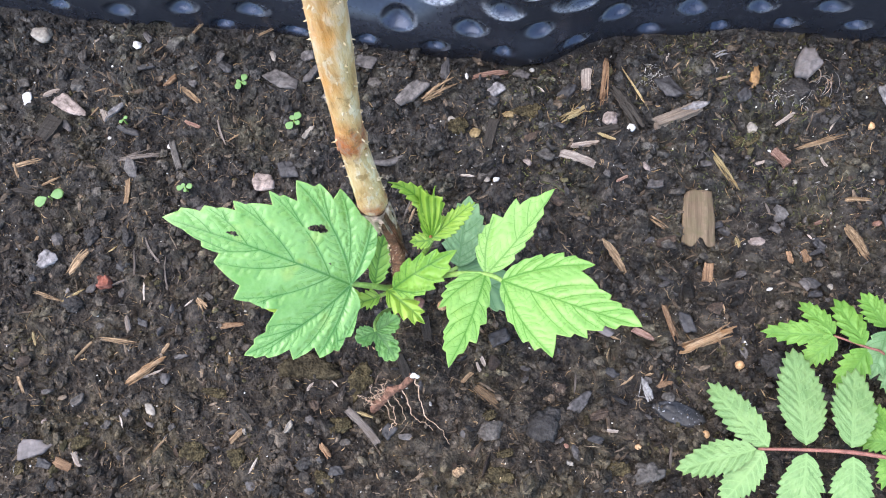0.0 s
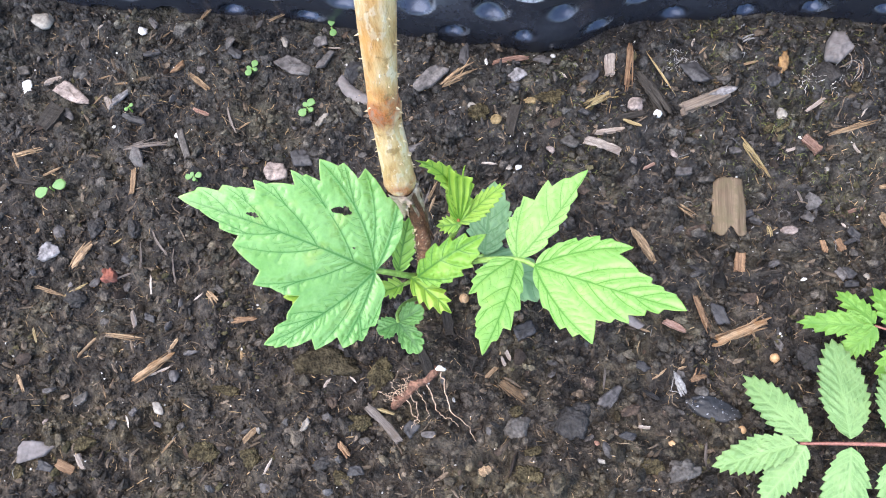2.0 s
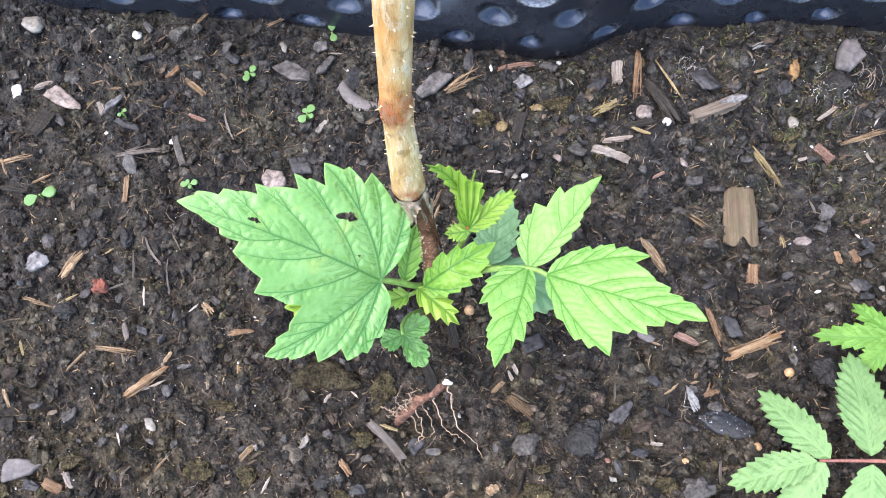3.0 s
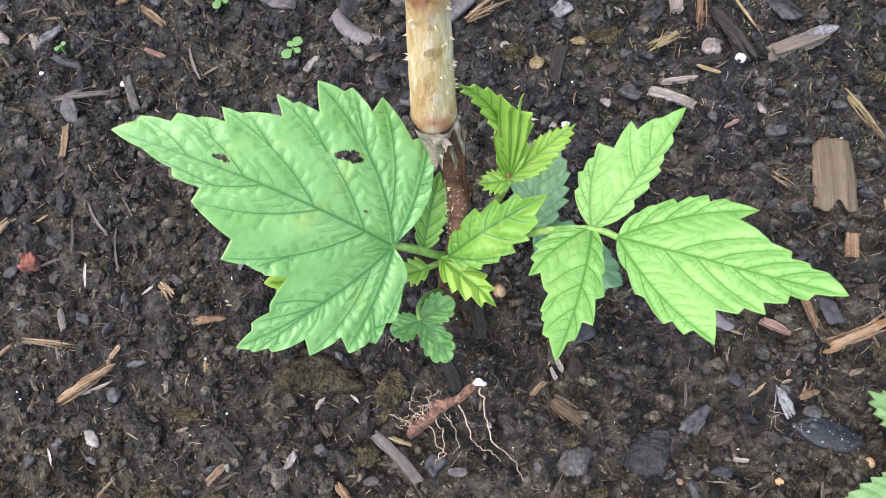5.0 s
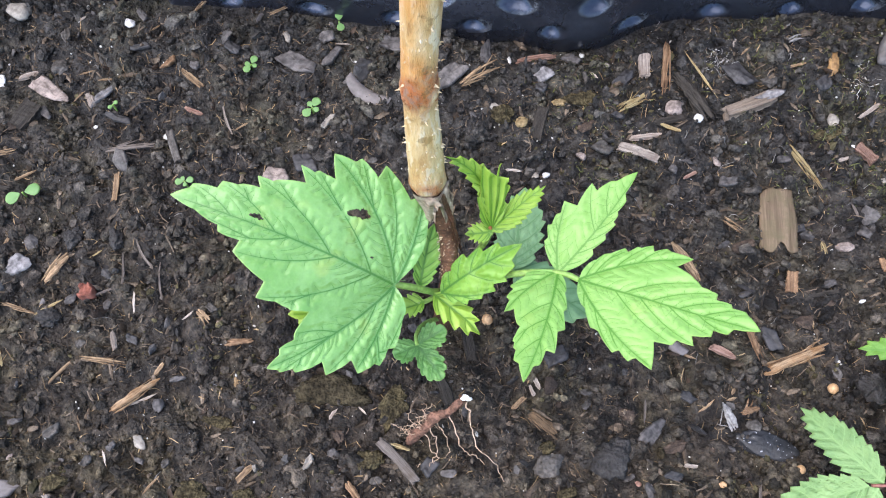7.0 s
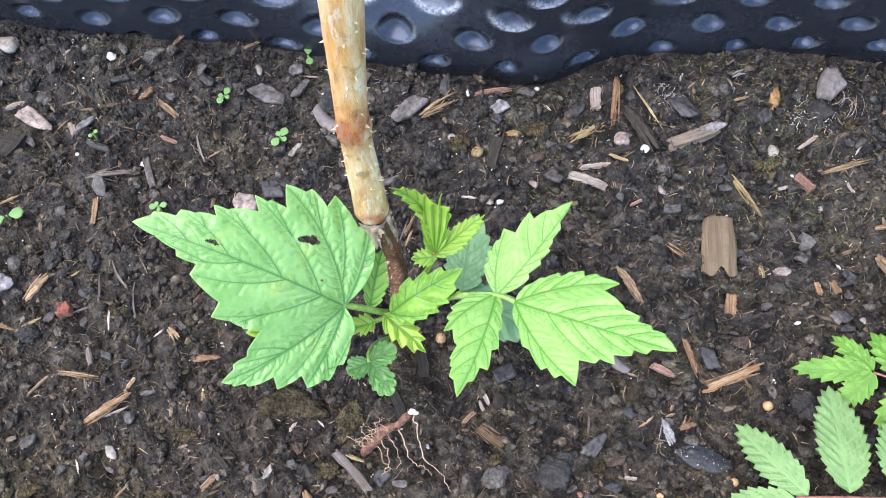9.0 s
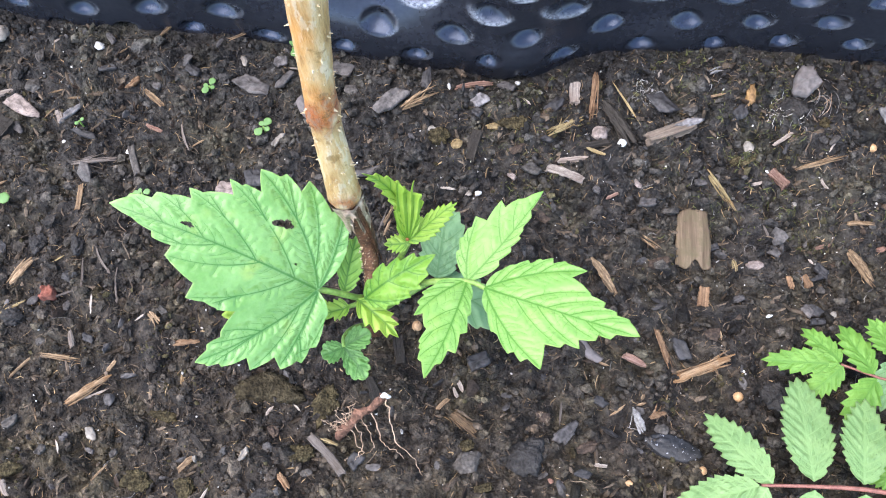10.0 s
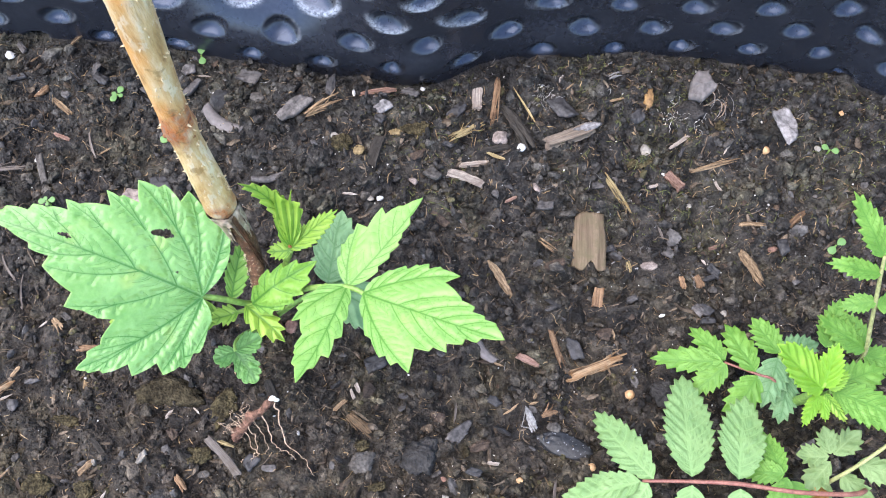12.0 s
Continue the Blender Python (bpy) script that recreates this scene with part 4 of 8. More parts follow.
blade(rstalk, (0.0332, -0.0094, 0.0496), (0.0679, -0.0203, 0.0614), (-0.14, 0.24, 0.96), 0, M["leaf_lime"], "leaflet", 0, "lime green toothed end leaflet", END_TEETH, seed=5, around=560, rings=60, slant=34, arch=0.03, wave=0.04, ribs=[(0, 37.5, -0.02, -27, 23), (29.7, 23.2, 0.05, 23, 80), (-34.5, 26, -0.06, -80, -27)], **LM)
blade(rstalk, (0.0289, -0.0081, 0.0482), (0.0439, 0.0158, 0.0516), (-0.15, -0.02, 0.98), 0, M["leaf_lime"], "leaflet", 0, "lime green toothed leaflet", UP_TEETH, seed=6, around=400, rings=46, slant=34, arch=0.02, ribs=[(0, 28.5, -0.03, -40, 26), (31, 15.5, 0.06, 26, 70)], **LM)
blade(rstalk, (0.0289, -0.0075, 0.0481), (0.0232, -0.0347, 0.0594), (-0.08, 0.36, 0.93), 0, M["leaf_lime"], "leaflet", 0, "lime green toothed leaflet", LOW_TEETH, seed=7, around=400, rings=46, slant=36, arch=0.02, ribs=[(0, 29.5, 0.03, -20, 40), (-29, 15.8, -0.05, -80, -20)], **LM)

# leaves close round the stem
cstalk = tube_part("leaf_stalk", [(0.0034, -0.0102, 0.029), (0.0040, -0.0108, 0.033), (0.0046, -0.0116, 0.0362)], [0.0008, 0.0007, 0.0006], M["petiole"], plant, "green leaf stalk", 8)
MID_TEETH = [(42, 5.0, 0.4, 1.0), (36, 8.3, 0.8, 3.0), (25, 11.4, 1.3, 5.8), (16, 15.2, 1.2, 9.5), (9, 18.8, 0.9, 14), (0, 23.0, 0.8), (-10, 19.6, 0.9, 14.5), (-18.5, 17.2, 1.9, 9), (-25, 14.2, 0.8), (-33, 10.8, 0.8, 5.5), (-47, 7.4, 0.6, 2.5), (-60, 4.4, 0, 1)]
blade(cstalk, (0.0040, -0.0118, 0.0360), (0.0206, -0.0026, 0.0492), (-0.15, -0.35, 0.9), 0, M["leaf_mid"], "leaflet", 0, "green toothed young leaflet", MID_TEETH, seed=8, around=320, rings=40, relief=0.0011, quilt=0.0010, fold=0.12, slant=34, arch=0.05, vein=0.9, bow=0.03, ribs=[(0, 22.6, 0.02, -20, 60), (-25, 13.8, -0.06, -90, -20)], rung=0.0022, crease=0.3)
blade(cstalk, (0.0022, -0.0124, 0.0362), (0.0139, -0.0201, 0.0350), (0.2, 0.1, 1), 0.0040, M["leaf_young"], "leaflet", 4, "yellow-green small leaflet", fat=0.7, depth=0.0016, seed=9, around=240, rings=28, relief=0.0007, quilt=0.0009, fold=0.15, slant=38, vein=0.9, bow=0.02)
blade(cstalk, (-0.0008, -0.0120, 0.0385), (0.0010, 0.0010, 0.0462), (-0.1, -0.4, 1), 0.0034, M["leaf_mid"], "leaflet", 6, "green young leaflet against the stem", fat=0.8, depth=0.0011, seed=10, around=220, rings=28, relief=0.0008, quilt=0.0009, slant=34, bow=0.02)
sstalk = tube_part("leaf_stalk", [(0.0030, -0.0105, 0.030), (0.0012, -0.0130, 0.033), (-0.0012, -0.0146, 0.0345)], [0.0006, 0.0006, 0.0005], M["petiole"], plant, "green leaf stalk", 8)
blade(sstalk, (0.0004, -0.0140, 0.0346), (-0.0062, -0.0172, 0.0352), (0, 0, 1), 0.0030, M["leaf_young"], "leaflet", 4, "small yellow-green leaflet", seed=11, around=120, rings=12, fold=0.2)
blade(sstalk, (-0.0040, -0.0150, 0.0345), (-0.0285, -0.0225, 0.0420), (0.2, -0.2, 1), 0.0058, M["leaf_young"], "leaflet", 7, "green leaflet tucked under the large leaf", seed=12, around=200, rings=18)

# unfurling pleated shoot
ystalk = tube_part("leaf_stalk", [(0.0040, -0.0085, 0.026), (0.0075, -0.005, 0.034), (0.0115, -0.0025, 0.042), (0.0137, -0.0002, 0.0480)], [0.0009, 0.0008, 0.0008, 0.0007], M["petiole"], plant, "pale green shoot", 8)
YL = dict(relief=0.0011, quilt=0.0008, vein=0.6, bow=0.02)
blade(ystalk, (0.0136, 0.0002, 0.0482), (0.0128, 0.0094, 0.0622), (0.35, -0.75, 0.6), 0, M["leaf_young"], "leaflet", 0, "pleated unfurling yellow-green leaflet", [(34, 5.0, 0.3), (21, 9.5, 0.5), (9, 17.2, 3.0), (-5, 17.0, 2.2), (-13, 13.8, 0.7), (-19, 11.5, 0.5), (-26, 7.0, 0)], seed=13, around=260, rings=34, slant=20, ribs=[(21, 9.2, 0.05), (8.5, 16.6, 0.04), (1.5, 13.5, 0), (-4.5, 16.4, -0.04), (-16, 11.8, -0.06)], **YL)
blade(ystalk, (0.0134, 0.0012, 0.0496), (0.0027, 0.0078, 0.0668), (0.45, -0.45, 0.77), 0.0027, M["leaf_young"], "leaflet", 7, "pleated unfurling yellow-green leaflet", fat=0.8, depth=0.0012, seed=113, around=240, rings=30, curl=-0.17, slant=26, fold=0.3, relief=0.0008, quilt=0.0009, vein=0.8, bow=0.02)
blade(ystalk, (0.0136, -0.0002, 0.0482), (0.0242, 0.0094, 0.0540), (-0.35, -0.35, 0.87), 0.0030, M["leaf_young"], "leaflet", 9, "pleated unfurling yellow-green leaflet", fat=0.74, depth=0.0013, seed=14, around=240, rings=30, fold=-0.1, slant=26, **YL)
blade(ystalk, (0.0138, -0.0003, 0.0482), (0.0080, -0.0018, 0.0488), (0.1, -0.2, 1), 0.0025, M["leaf_young"], "leaflet", 5, "tiny yellow-green leaflet", depth=0.0011, seed=15, around=120, rings=14, relief=0.0005, quilt=0.0008)
v, f = ICO[2]
put("bud", mesh_from("bud", v * np.array([0.0005, 0.0004, 0.0010]) + np.array([0.0134, 0.0004, 0.0484]) - PB, f, M["bud"]), ystalk, Matrix.Translation(PB), "reddish bud tip")

# shaded leaf under the lime one
gstalk = tube_part("leaf_stalk", [(0.0036, -0.0085, 0.010), (0.011, -0.006, 0.020), (0.0200, -0.0010, 0.0255)], [0.0008, 0.0007, 0.0006], M["petiole"], plant, "green leaf stalk", 8)
blade(gstalk, (0.0202, -0.0010, 0.0262), (0.0208, 0.0200, 0.0270), (-0.1, -0.25, 1), 0.0064, M["leaf_grey"], "leaflet", 6, "dull grey-green leaflet in shade", seed=16, around=260, rings=30, wave=0.08, relief=0.0006, depth=0.0014, rung=0.0022, vein=1.1, bow=0.03)
blade(gstalk, (0.0200, -0.0010, 0.0256), (0.0395, -0.0090, 0.0205), (0, 0.1, 1), 0.0068, M["leaf_grey"], "leaflet", 6, "dull grey-green leaflet in shade", seed=17, around=200, rings=18)

# low dark three-part leaf
tstalk = tube_part("leaf_stalk", [(0.0030, -0.0110, 0.010), (0.000, -0.0155, 0.020), (-0.0012, -0.0195, 0.0250), (-0.0005, -0.0223, 0.0258)], [0.0007, 0.0006, 0.0005, 0.0005], M["petiole"], plant, "thin green leaf stalk", 8)
for tip, w, s in (((0.0056, -0.0176, 0.0268), 0.0033, 18), ((0.0062, -0.0293, 0.0240), 0.0033, 19), ((-0.0058, -0.0252, 0.0248), 0.0033, 20)):
    blade(tstalk, (-0.0005, -0.0223, 0.0258), tip, (0.05, 0.1, 1), w, M["leaf_dark"], "leaflet", 4, "small rounded dark green leaflet", seed=s, around=200, rings=24, fat=1.0, depth=0.0006, relief=0.0004, quilt=0.0010, slant=40, fold=0.12, wave=0.06, bow=0.2, rung=0.002, vein=0.9)

# ---------------------------------------------------------------- neighbour with pinnate fronds
fern = base_of("pinnate_plant", 0.150, -0.012, -0.003, "low plant with pinnate toothed green leaves spreading over compost", "plant")


def frond(points, radii, mat, label, seed):
    return tube_part("leaf_stalk", points, radii, mat, fern, label, 8, 0.04, seed)


pst = frond([(0.172, -0.030, -0.002), (0.164, -0.0360, 0.0150), (0.1466, -0.0385, 0.0205), (0.1321, -0.0382, 0.0192), (0.1205, -0.0389, 0.0172), (0.1085, -0.0400, 0.0140)], [0.0008, 0.0007, 0.0006, 0.0006, 0.0005, 0.0004], M["rachis"], "red-brown leaf stalk", 31)
FR = dict(fat=0.80, around=300, rings=24, depth=0.0018, relief=0.00055, quilt=0.0010, slant=46, arch=0.04, vein=0.9, rung=0.002, crease=0.3, bow=0.0)
blade(pst, (0.1080, -0.0401, 0.0140), (0.0885, -0.0478, 0.0030), (-0.1, 0.3, 1), 0.0054, M["leaf_frond"], "leaflet", 9, "pale green toothed leaflet", seed=32, **FR)
blade(pst, (0.1112, -0.0392, 0.0145), (0.0962, -0.0212, 0.0025), (-0.3, 0.1, 1), 0.0052, M["leaf_frond"], "leaflet", 9, "pale green toothed leaflet", seed=33, **FR)
blade(pst, (0.1100, -0.0404, 0.0143), (0.1010, -0.0560, 0.0050), (-0.2, -0.1, 1), 0.0050, M["leaf_frond"], "leaflet", 9, "pale green toothed leaflet", seed=34, **FR)
blade(pst, (0.1205, -0.0376, 0.0170), (0.1188, -0.0090, 0.0090), (0.0, 0.1, 1), 0.0070, M["leaf_frond"], "leaflet", 11, "pale green toothed leaflet", seed=35, **FR)
blade(pst, (0.1206, -0.0398, 0.0172), (0.1188, -0.0640, 0.0100), (0.0, -0.1, 1), 0.0064, M["leaf_frond"], "leaflet", 10, "pale green toothed leaflet", seed=36, **FR)
blade(pst, (0.1318, -0.0370, 0.0192), (0.1345, -0.0140, 0.0140), (0.1, 0.1, 1), 0.0066, M["leaf_frond"], "leaflet", 10, "pale green toothed leaflet", seed=37, **FR)
blade(pst, (0.1322, -0.0394, 0.0192), (0.1335, -0.0600, 0.0120), (0.0, -0.1, 1), 0.0060, M["leaf_frond"], "leaflet", 10, "pale green toothed leaflet", seed=38, **FR)
blade(pst, (0.1440, -0.0340, 0.0170), (0.1330, -0.0335, 0.0130), (0.0, 0.1, 1), 0.0036, M["leaf_frond2"], "leaflet", 7, "green toothed leaflet", seed=39, **FR)
blade(pst, (0.1440, -0.0340, 0.0160), (0.1395, -0.0225, 0.0130), (0.0, 0.1, 1), 0.0034, M["leaf_frond2"], "leaflet", 7, "green toothed leaflet", seed=40, **FR)
blade(pst, (0.1450, -0.0345, 0.0160), (0.1415, -0.0470, 0.0140), (0.0, 0.1, 1), 0.0036, M["leaf_frond2"], "leaflet", 7, "green toothed leaflet", seed=41, **FR)
blade(pst, (0.1470, -0.0350, 0.0140), (0.1530, -0.0470, 0.0120), (0.0, 0.1, 1), 0.0040, M["leaf_frond2"], "leaflet", 7, "green toothed leaflet", seed=42, **FR)

qst = frond([(0.148, -0.012, 0.004), (0.1430, -0.0085, 0.012), (0.1383, -0.0073, 0.0120), (0.1300, -0.0046, 0.0100)], [0.0005, 0.0004, 0.00035, 0.0003], M["rachis"], "thin brownish leaf stalk", 43)
FS = dict(fat=0.78, around=220, rings=18, depth=0.0016, relief=0.0006, quilt=0.0010, slant=44, arch=0.04, vein=0.7, rung=0.0022, crease=0.3, bow=0.0)
blade(qst, (0.1296, -0.0045, 0.0100), (0.1108, -0.0043, 0.0030), (0, 0, 1), 0.0040, M["leaf_frond2"], "leaflet", 6, "fresh green toothed leaflet", seed=44, **FS)
blade(qst, (0.1302, -0.0040, 0.0100), (0.1210, 0.0056, 0.0055), (0, 0, 1), 0.0036, M["leaf_frond2"], "leaflet", 5, "fresh green toothed leaflet", seed=45, **FS)
blade(qst, (0.1306, -0.0050, 0.0100), (0.1214, -0.0142, 0.0060), (0, 0, 1), 0.0040, M["leaf_frond2"], "leaflet", 6, "fresh green toothed leaflet", seed=46, **FS)
blade(qst, (0.1378, -0.0068, 0.0120), (0.1303, 0.0072, 0.0080), (0, 0, 1), 0.0044, M["leaf_frond2"], "leaflet", 5, "fresh green toothed leaflet", seed=47, **FS)
blade(qst, (0.1384, -0.0078, 0.0120), (0.1307, -0.0212, 0.0100), (0, 0, 1), 0.0048, M["leaf_frond2"], "leaflet", 5, "fresh green toothed leaflet", seed=48, **FS)
gst = frond([(0.149, -0.011, 0.003), (0.1470, -0.005, 0.010), (0.1440, -0.0015, 0.0125)], [0.0006, 0.0005, 0.0005], M["petiole"], "thin green leaf stalk", 49)
blade(gst, (0.1438, -0.0020, 0.0122), (0.1400, -0.0162, 0.0100), (0, 0, 1), 0.0050, M["leaf_grey"], "leaflet", 5, "dull grey-green toothed leaflet", seed=50, **FS)
blade(gst, (0.1442, -0.0010, 0.0122), (0.1556, 0.0040, 0.0110), (0, 0, 1), 0.0046, M["leaf_grey"], "leaflet", 6, "dull grey-green toothed leaflet", seed=51, **FS)
blade(gst, (0.1440, -0.0008, 0.0125), (0.1368, 0.0090, 0.0110), (0, 0, 1), 0.0044, M["leaf_frond2"], "leaflet", 6, "green toothed leaflet", seed=52, **FS)
blade(gst, (0.1470, -0.0060, 0.0100), (0.1455, -0.0195, 0.0080), (0, 0, 1), 0.0044, M["leaf_grey"], "leaflet", 6, "dull grey-green toothed leaflet", seed=53, **FS)

# bright crown of unfurling leaves
kst = frond([(0.150, -0.012, 0.002), (0.1495, -0.013, 0.016), (0.1483, -0.0139, 0.0290)], [0.0012, 0.0011, 0.0009], M["petiole"], "pale green crown stalk", 54)
FY = dict(around=220, rings=20, depth=0.0012, relief=0.0008, quilt=0.0008, slant=28, vein=0.7, bow=0.02)
blade(kst, (0.1494, -0.0136, 0.0290), (0.1349, -0.0057, 0.0380), (0.5, -0.25, 1), 0.0054, M["leaf_crown"], "leaflet", 9, "pleated bright yellow-green leaflet", seed=55, fold=0.25, **FY)
blade(kst, (0.1498, -0.0130, 0.0290), (0.1505, -0.0031, 0.0370), (-0.5, -0.2, 1), 0.0036, M["leaf_crown"], "leaflet", 9, "pleated bright yellow-green leaflet", seed=56, fold=0.25, **FY)
blade(kst, (0.1484, -0.0147, 0.0290), (0.1434, -0.0241, 0.0310), (0.1, 0.3, 1), 0.0020, M["leaf_crown"], "leaflet", 8, "pleated bright yellow-green leaflet", seed=57, **FY)
blade(kst, (0.1498, -0.0145, 0.0290), (0.1553, -0.0214, 0.0290), (0, 0.2, 1), 0.0017, M["leaf_young"], "leaflet", 8, "pleated bright yellow-green leaflet", seed=58, **FY)
blade(kst, (0.1512, -0.0133, 0.0285), (0.1552, -0.0082, 0.0310), (-0.2, 0, 1), 0.0022, M["leaf_crown"], "leaflet", 8, "pleated bright yellow-green leaflet", seed=59, **FY)
blade(kst, (0.1493, -0.0150, 0.0288), (0.1496, -0.0220, 0.0300), (0, 0.3, 1), 0.0018, M["leaf_crown"], "leaflet", 8, "pleated bright yellow-green leaflet", seed=155, **FY)
blade(kst, (0.1522, -0.0010, 0.0240), (0.1547, 0.0117, 0.0280), (0, -0.2, 1), 0.0042, M["leaf_frond2"], "leaflet", 8, "fresh green quilted leaflet", seed=156, **FS)
bst = frond([(0.152, -0.012, 0.003), (0.1530, -0.0125, 0.018), (0.1525, -0.0130, 0.0265)], [0.0008, 0.0007, 0.0006], M["petiole"], "green leaf stalk", 60)
blade(bst, (0.1523, -0.0130, 0.0270), (0.1720, -0.0205, 0.0290), (0, 0.1, 1), 0.0056, M["leaf_frond2"], "leaflet", 9, "fresh green deeply veined leaflet", seed=61, **FR)
blade(bst, (0.1540, -0.0115, 0.0240), (0.1680, -0.0040, 0.0230), (0, 0, 1), 0.0048, M["leaf_frond2"], "leaflet", 7, "fresh green toothed leaflet", seed=62, **FS)

# upright shoot beside it
shoot = base_of("upright_shoot", 0.1650, -0.002, -0.003, "upright pale-stemmed shoot with bright green toothed leaves", "plant")
stalk = tube_part("shoot_stem", [(0.1650, -0.0020, -0.006), (0.1640, -0.0010, 0.0180), (0.1605, 0.0040, 0.0320), (0.1568, 0.0110, 0.0460), (0.1555, 0.0150, 0.0520)], [0.0008, 0.0006, 0.00055, 0.0005, 0.0004], M["stalk_tan"], shoot, "pale green jointed stem", 10)
SH = dict(around=200, rings=16, depth=0.0016, relief=0.0008, quilt=0.0010, slant=42, arch=0.04, vein=0.7, wave=0.06, rung=0.0022, crease=0.35, bow=0.0)
for base, tip, w, s in (((0.1556, 0.0148, 0.0515), (0.1452, 0.0272, 0.0600), 0.0036, 64), ((0.1564, 0.0120, 0.0480), (0.1425, 0.0125, 0.0500), 0.0030, 65), ((0.1586, 0.0078, 0.0400), (0.1500, 0.0060, 0.0370), 0.0028, 66),
                        ((0.1562, 0.0130, 0.0490), (0.1680, 0.0190, 0.0520), 0.0036, 67), ((0.1590, 0.0070, 0.0390), (0.1700, 0.0090, 0.0380), 0.0034, 68), ((0.1630, 0.0000, 0.0230), (0.1480, 0.0055, 0.0300), 0.0042, 69), ((0.1632, 0.0000, 0.0230), (0.1560, 0.0085, 0.0270), 0.0034, 70), ((0.1636, -0.0005, 0.0200), (0.1740, -0.0020, 0.0180), 0.0040, 71)):
    blade(stalk, base, tip, (-0.1, -0.1, 1), w, M["leaf_frond2"], "leaflet", 7, "bright green toothed leaflet", seed=s, **SH)

# small pale weed
weed = base_of("pale_weed", 0.1600, -0.0345, -0.003, "small weed with rounded dull green leaves on pale stem", "plant")
ws = tube_part("weed_stem", [(0.1585, -0.0345, -0.004), (0.1590, -0.0330, 0.0080), (0.1640, -0.0285, 0.0160), (0.1715, -0.0215, 0.0210), (0.1800, -0.0140, 0.0240)], [0.0006, 0.0006, 0.0005, 0.0005, 0.0004], M["stalk_tan"], weed, "pale pinkish weed stem", 8)
for base, tip, w, s in (((0.1578, -0.0268, 0.0110), (0.1490, -0.0275, 0.0110), 0.0034, 72), ((0.1582, -0.0262, 0.0110), (0.1560, -0.0190, 0.0120), 0.0034, 73), ((0.1590, -0.0262, 0.0110), (0.1660, -0.0190, 0.0120), 0.0036, 74), ((0.1585, -0.0280, 0.0100), (0.1515, -0.0365, 0.0100), 0.0036, 75),
                        ((0.1610, -0.0310, 0.0110), (0.1680, -0.0390, 0.0120), 0.0042, 76), ((0.1640, -0.0280, 0.0140), (0.1740, -0.0310, 0.0150), 0.0040, 77), ((0.1590, -0.0330, 0.0070), (0.1545, -0.0430, 0.0070), 0.0038, 78)):
    blade(ws, base, tip, (0, 0, 1), w, M["leaf_weed"], "leaf_blade", 4, "rounded dull green leaf", seed=s, around=160, rings=14, depth=0.0013, wave=0.1, rung=0.002, crease=0.4, vein=0.7, relief=0.0005, quilt=0.0010, fat=0.95)
for tip, s in (((0.1520, -0.0395, 0.0110), 81), ((0.1565, -0.0410, 0.0120), 82)):
    blade(ws, (0.1570, -0.0350, 0.0090), tip, (0.2, -0.3, 1), 0.0017, M["leaf_red"], "leaf_blade", 5, "reddish young leaf", seed=s, around=110, rings=10)


# ---------------------------------------------------------------- things lying on the compost
def turn_of(ang, tilt_x=0.0, tilt_y=0.0):
    return Matrix.Rotation(radians(ang), 4, "Z") @ Matrix.Rotation(radians(tilt_x), 4, "X") @ Matrix.Rotation(radians(tilt_y), 4, "Y")


def clear(x, y, ang, length, width):
    CLEAR.append((x, y, radians(ang), length * 0.37, width * 0.34))


def rest(x, y, h=0.0):
    """Lie on the higher spots of the ground nearby."""
    a = np.arange(8) * 0.785
    spots = np.r_[ground_z(x, y), ground_z(x + 0.0025 * np.cos(a), y + 0.0025 * np.sin(a))]
    return Matrix.Translation((x, y, float(0.62 * spots.mean() + 0.38 * spots.max()) + h))


def stone(name, label, x, y, ang, length, width, mat, seed, height=0.6, cat="stone", level=3, group=""):
    """A rounded, faceted pebble or clod, a third of it sunk in."""
    clear(x, y, ang, length * 0.7, width * 0.7)
    v, f = ICO[level if name == "pebble" else 4]
    v = v * (lump(v, seed, 0.38 if name == "clod" else 0.22) * (1 if name in ("pebble", "slate_pebble") else 1 + 0.09 * np.sin(9 * v[:, 0] + seed) * np.sin(11 * v[:, 1]) + 0.07 * np.sin(19 * v[:, 1] + 2 * seed) * np.sin(17 * v[:, 2] + 5 * v[:, 0])))[:, None] * np.array([length / 2, width / 2, width / 2 * height])
    return tagged(put(name, mesh_from(name, v, f, M[mat]), None, rest(x, y, width * height * 0.24) @ turn_of(ang)), label, cat, group)


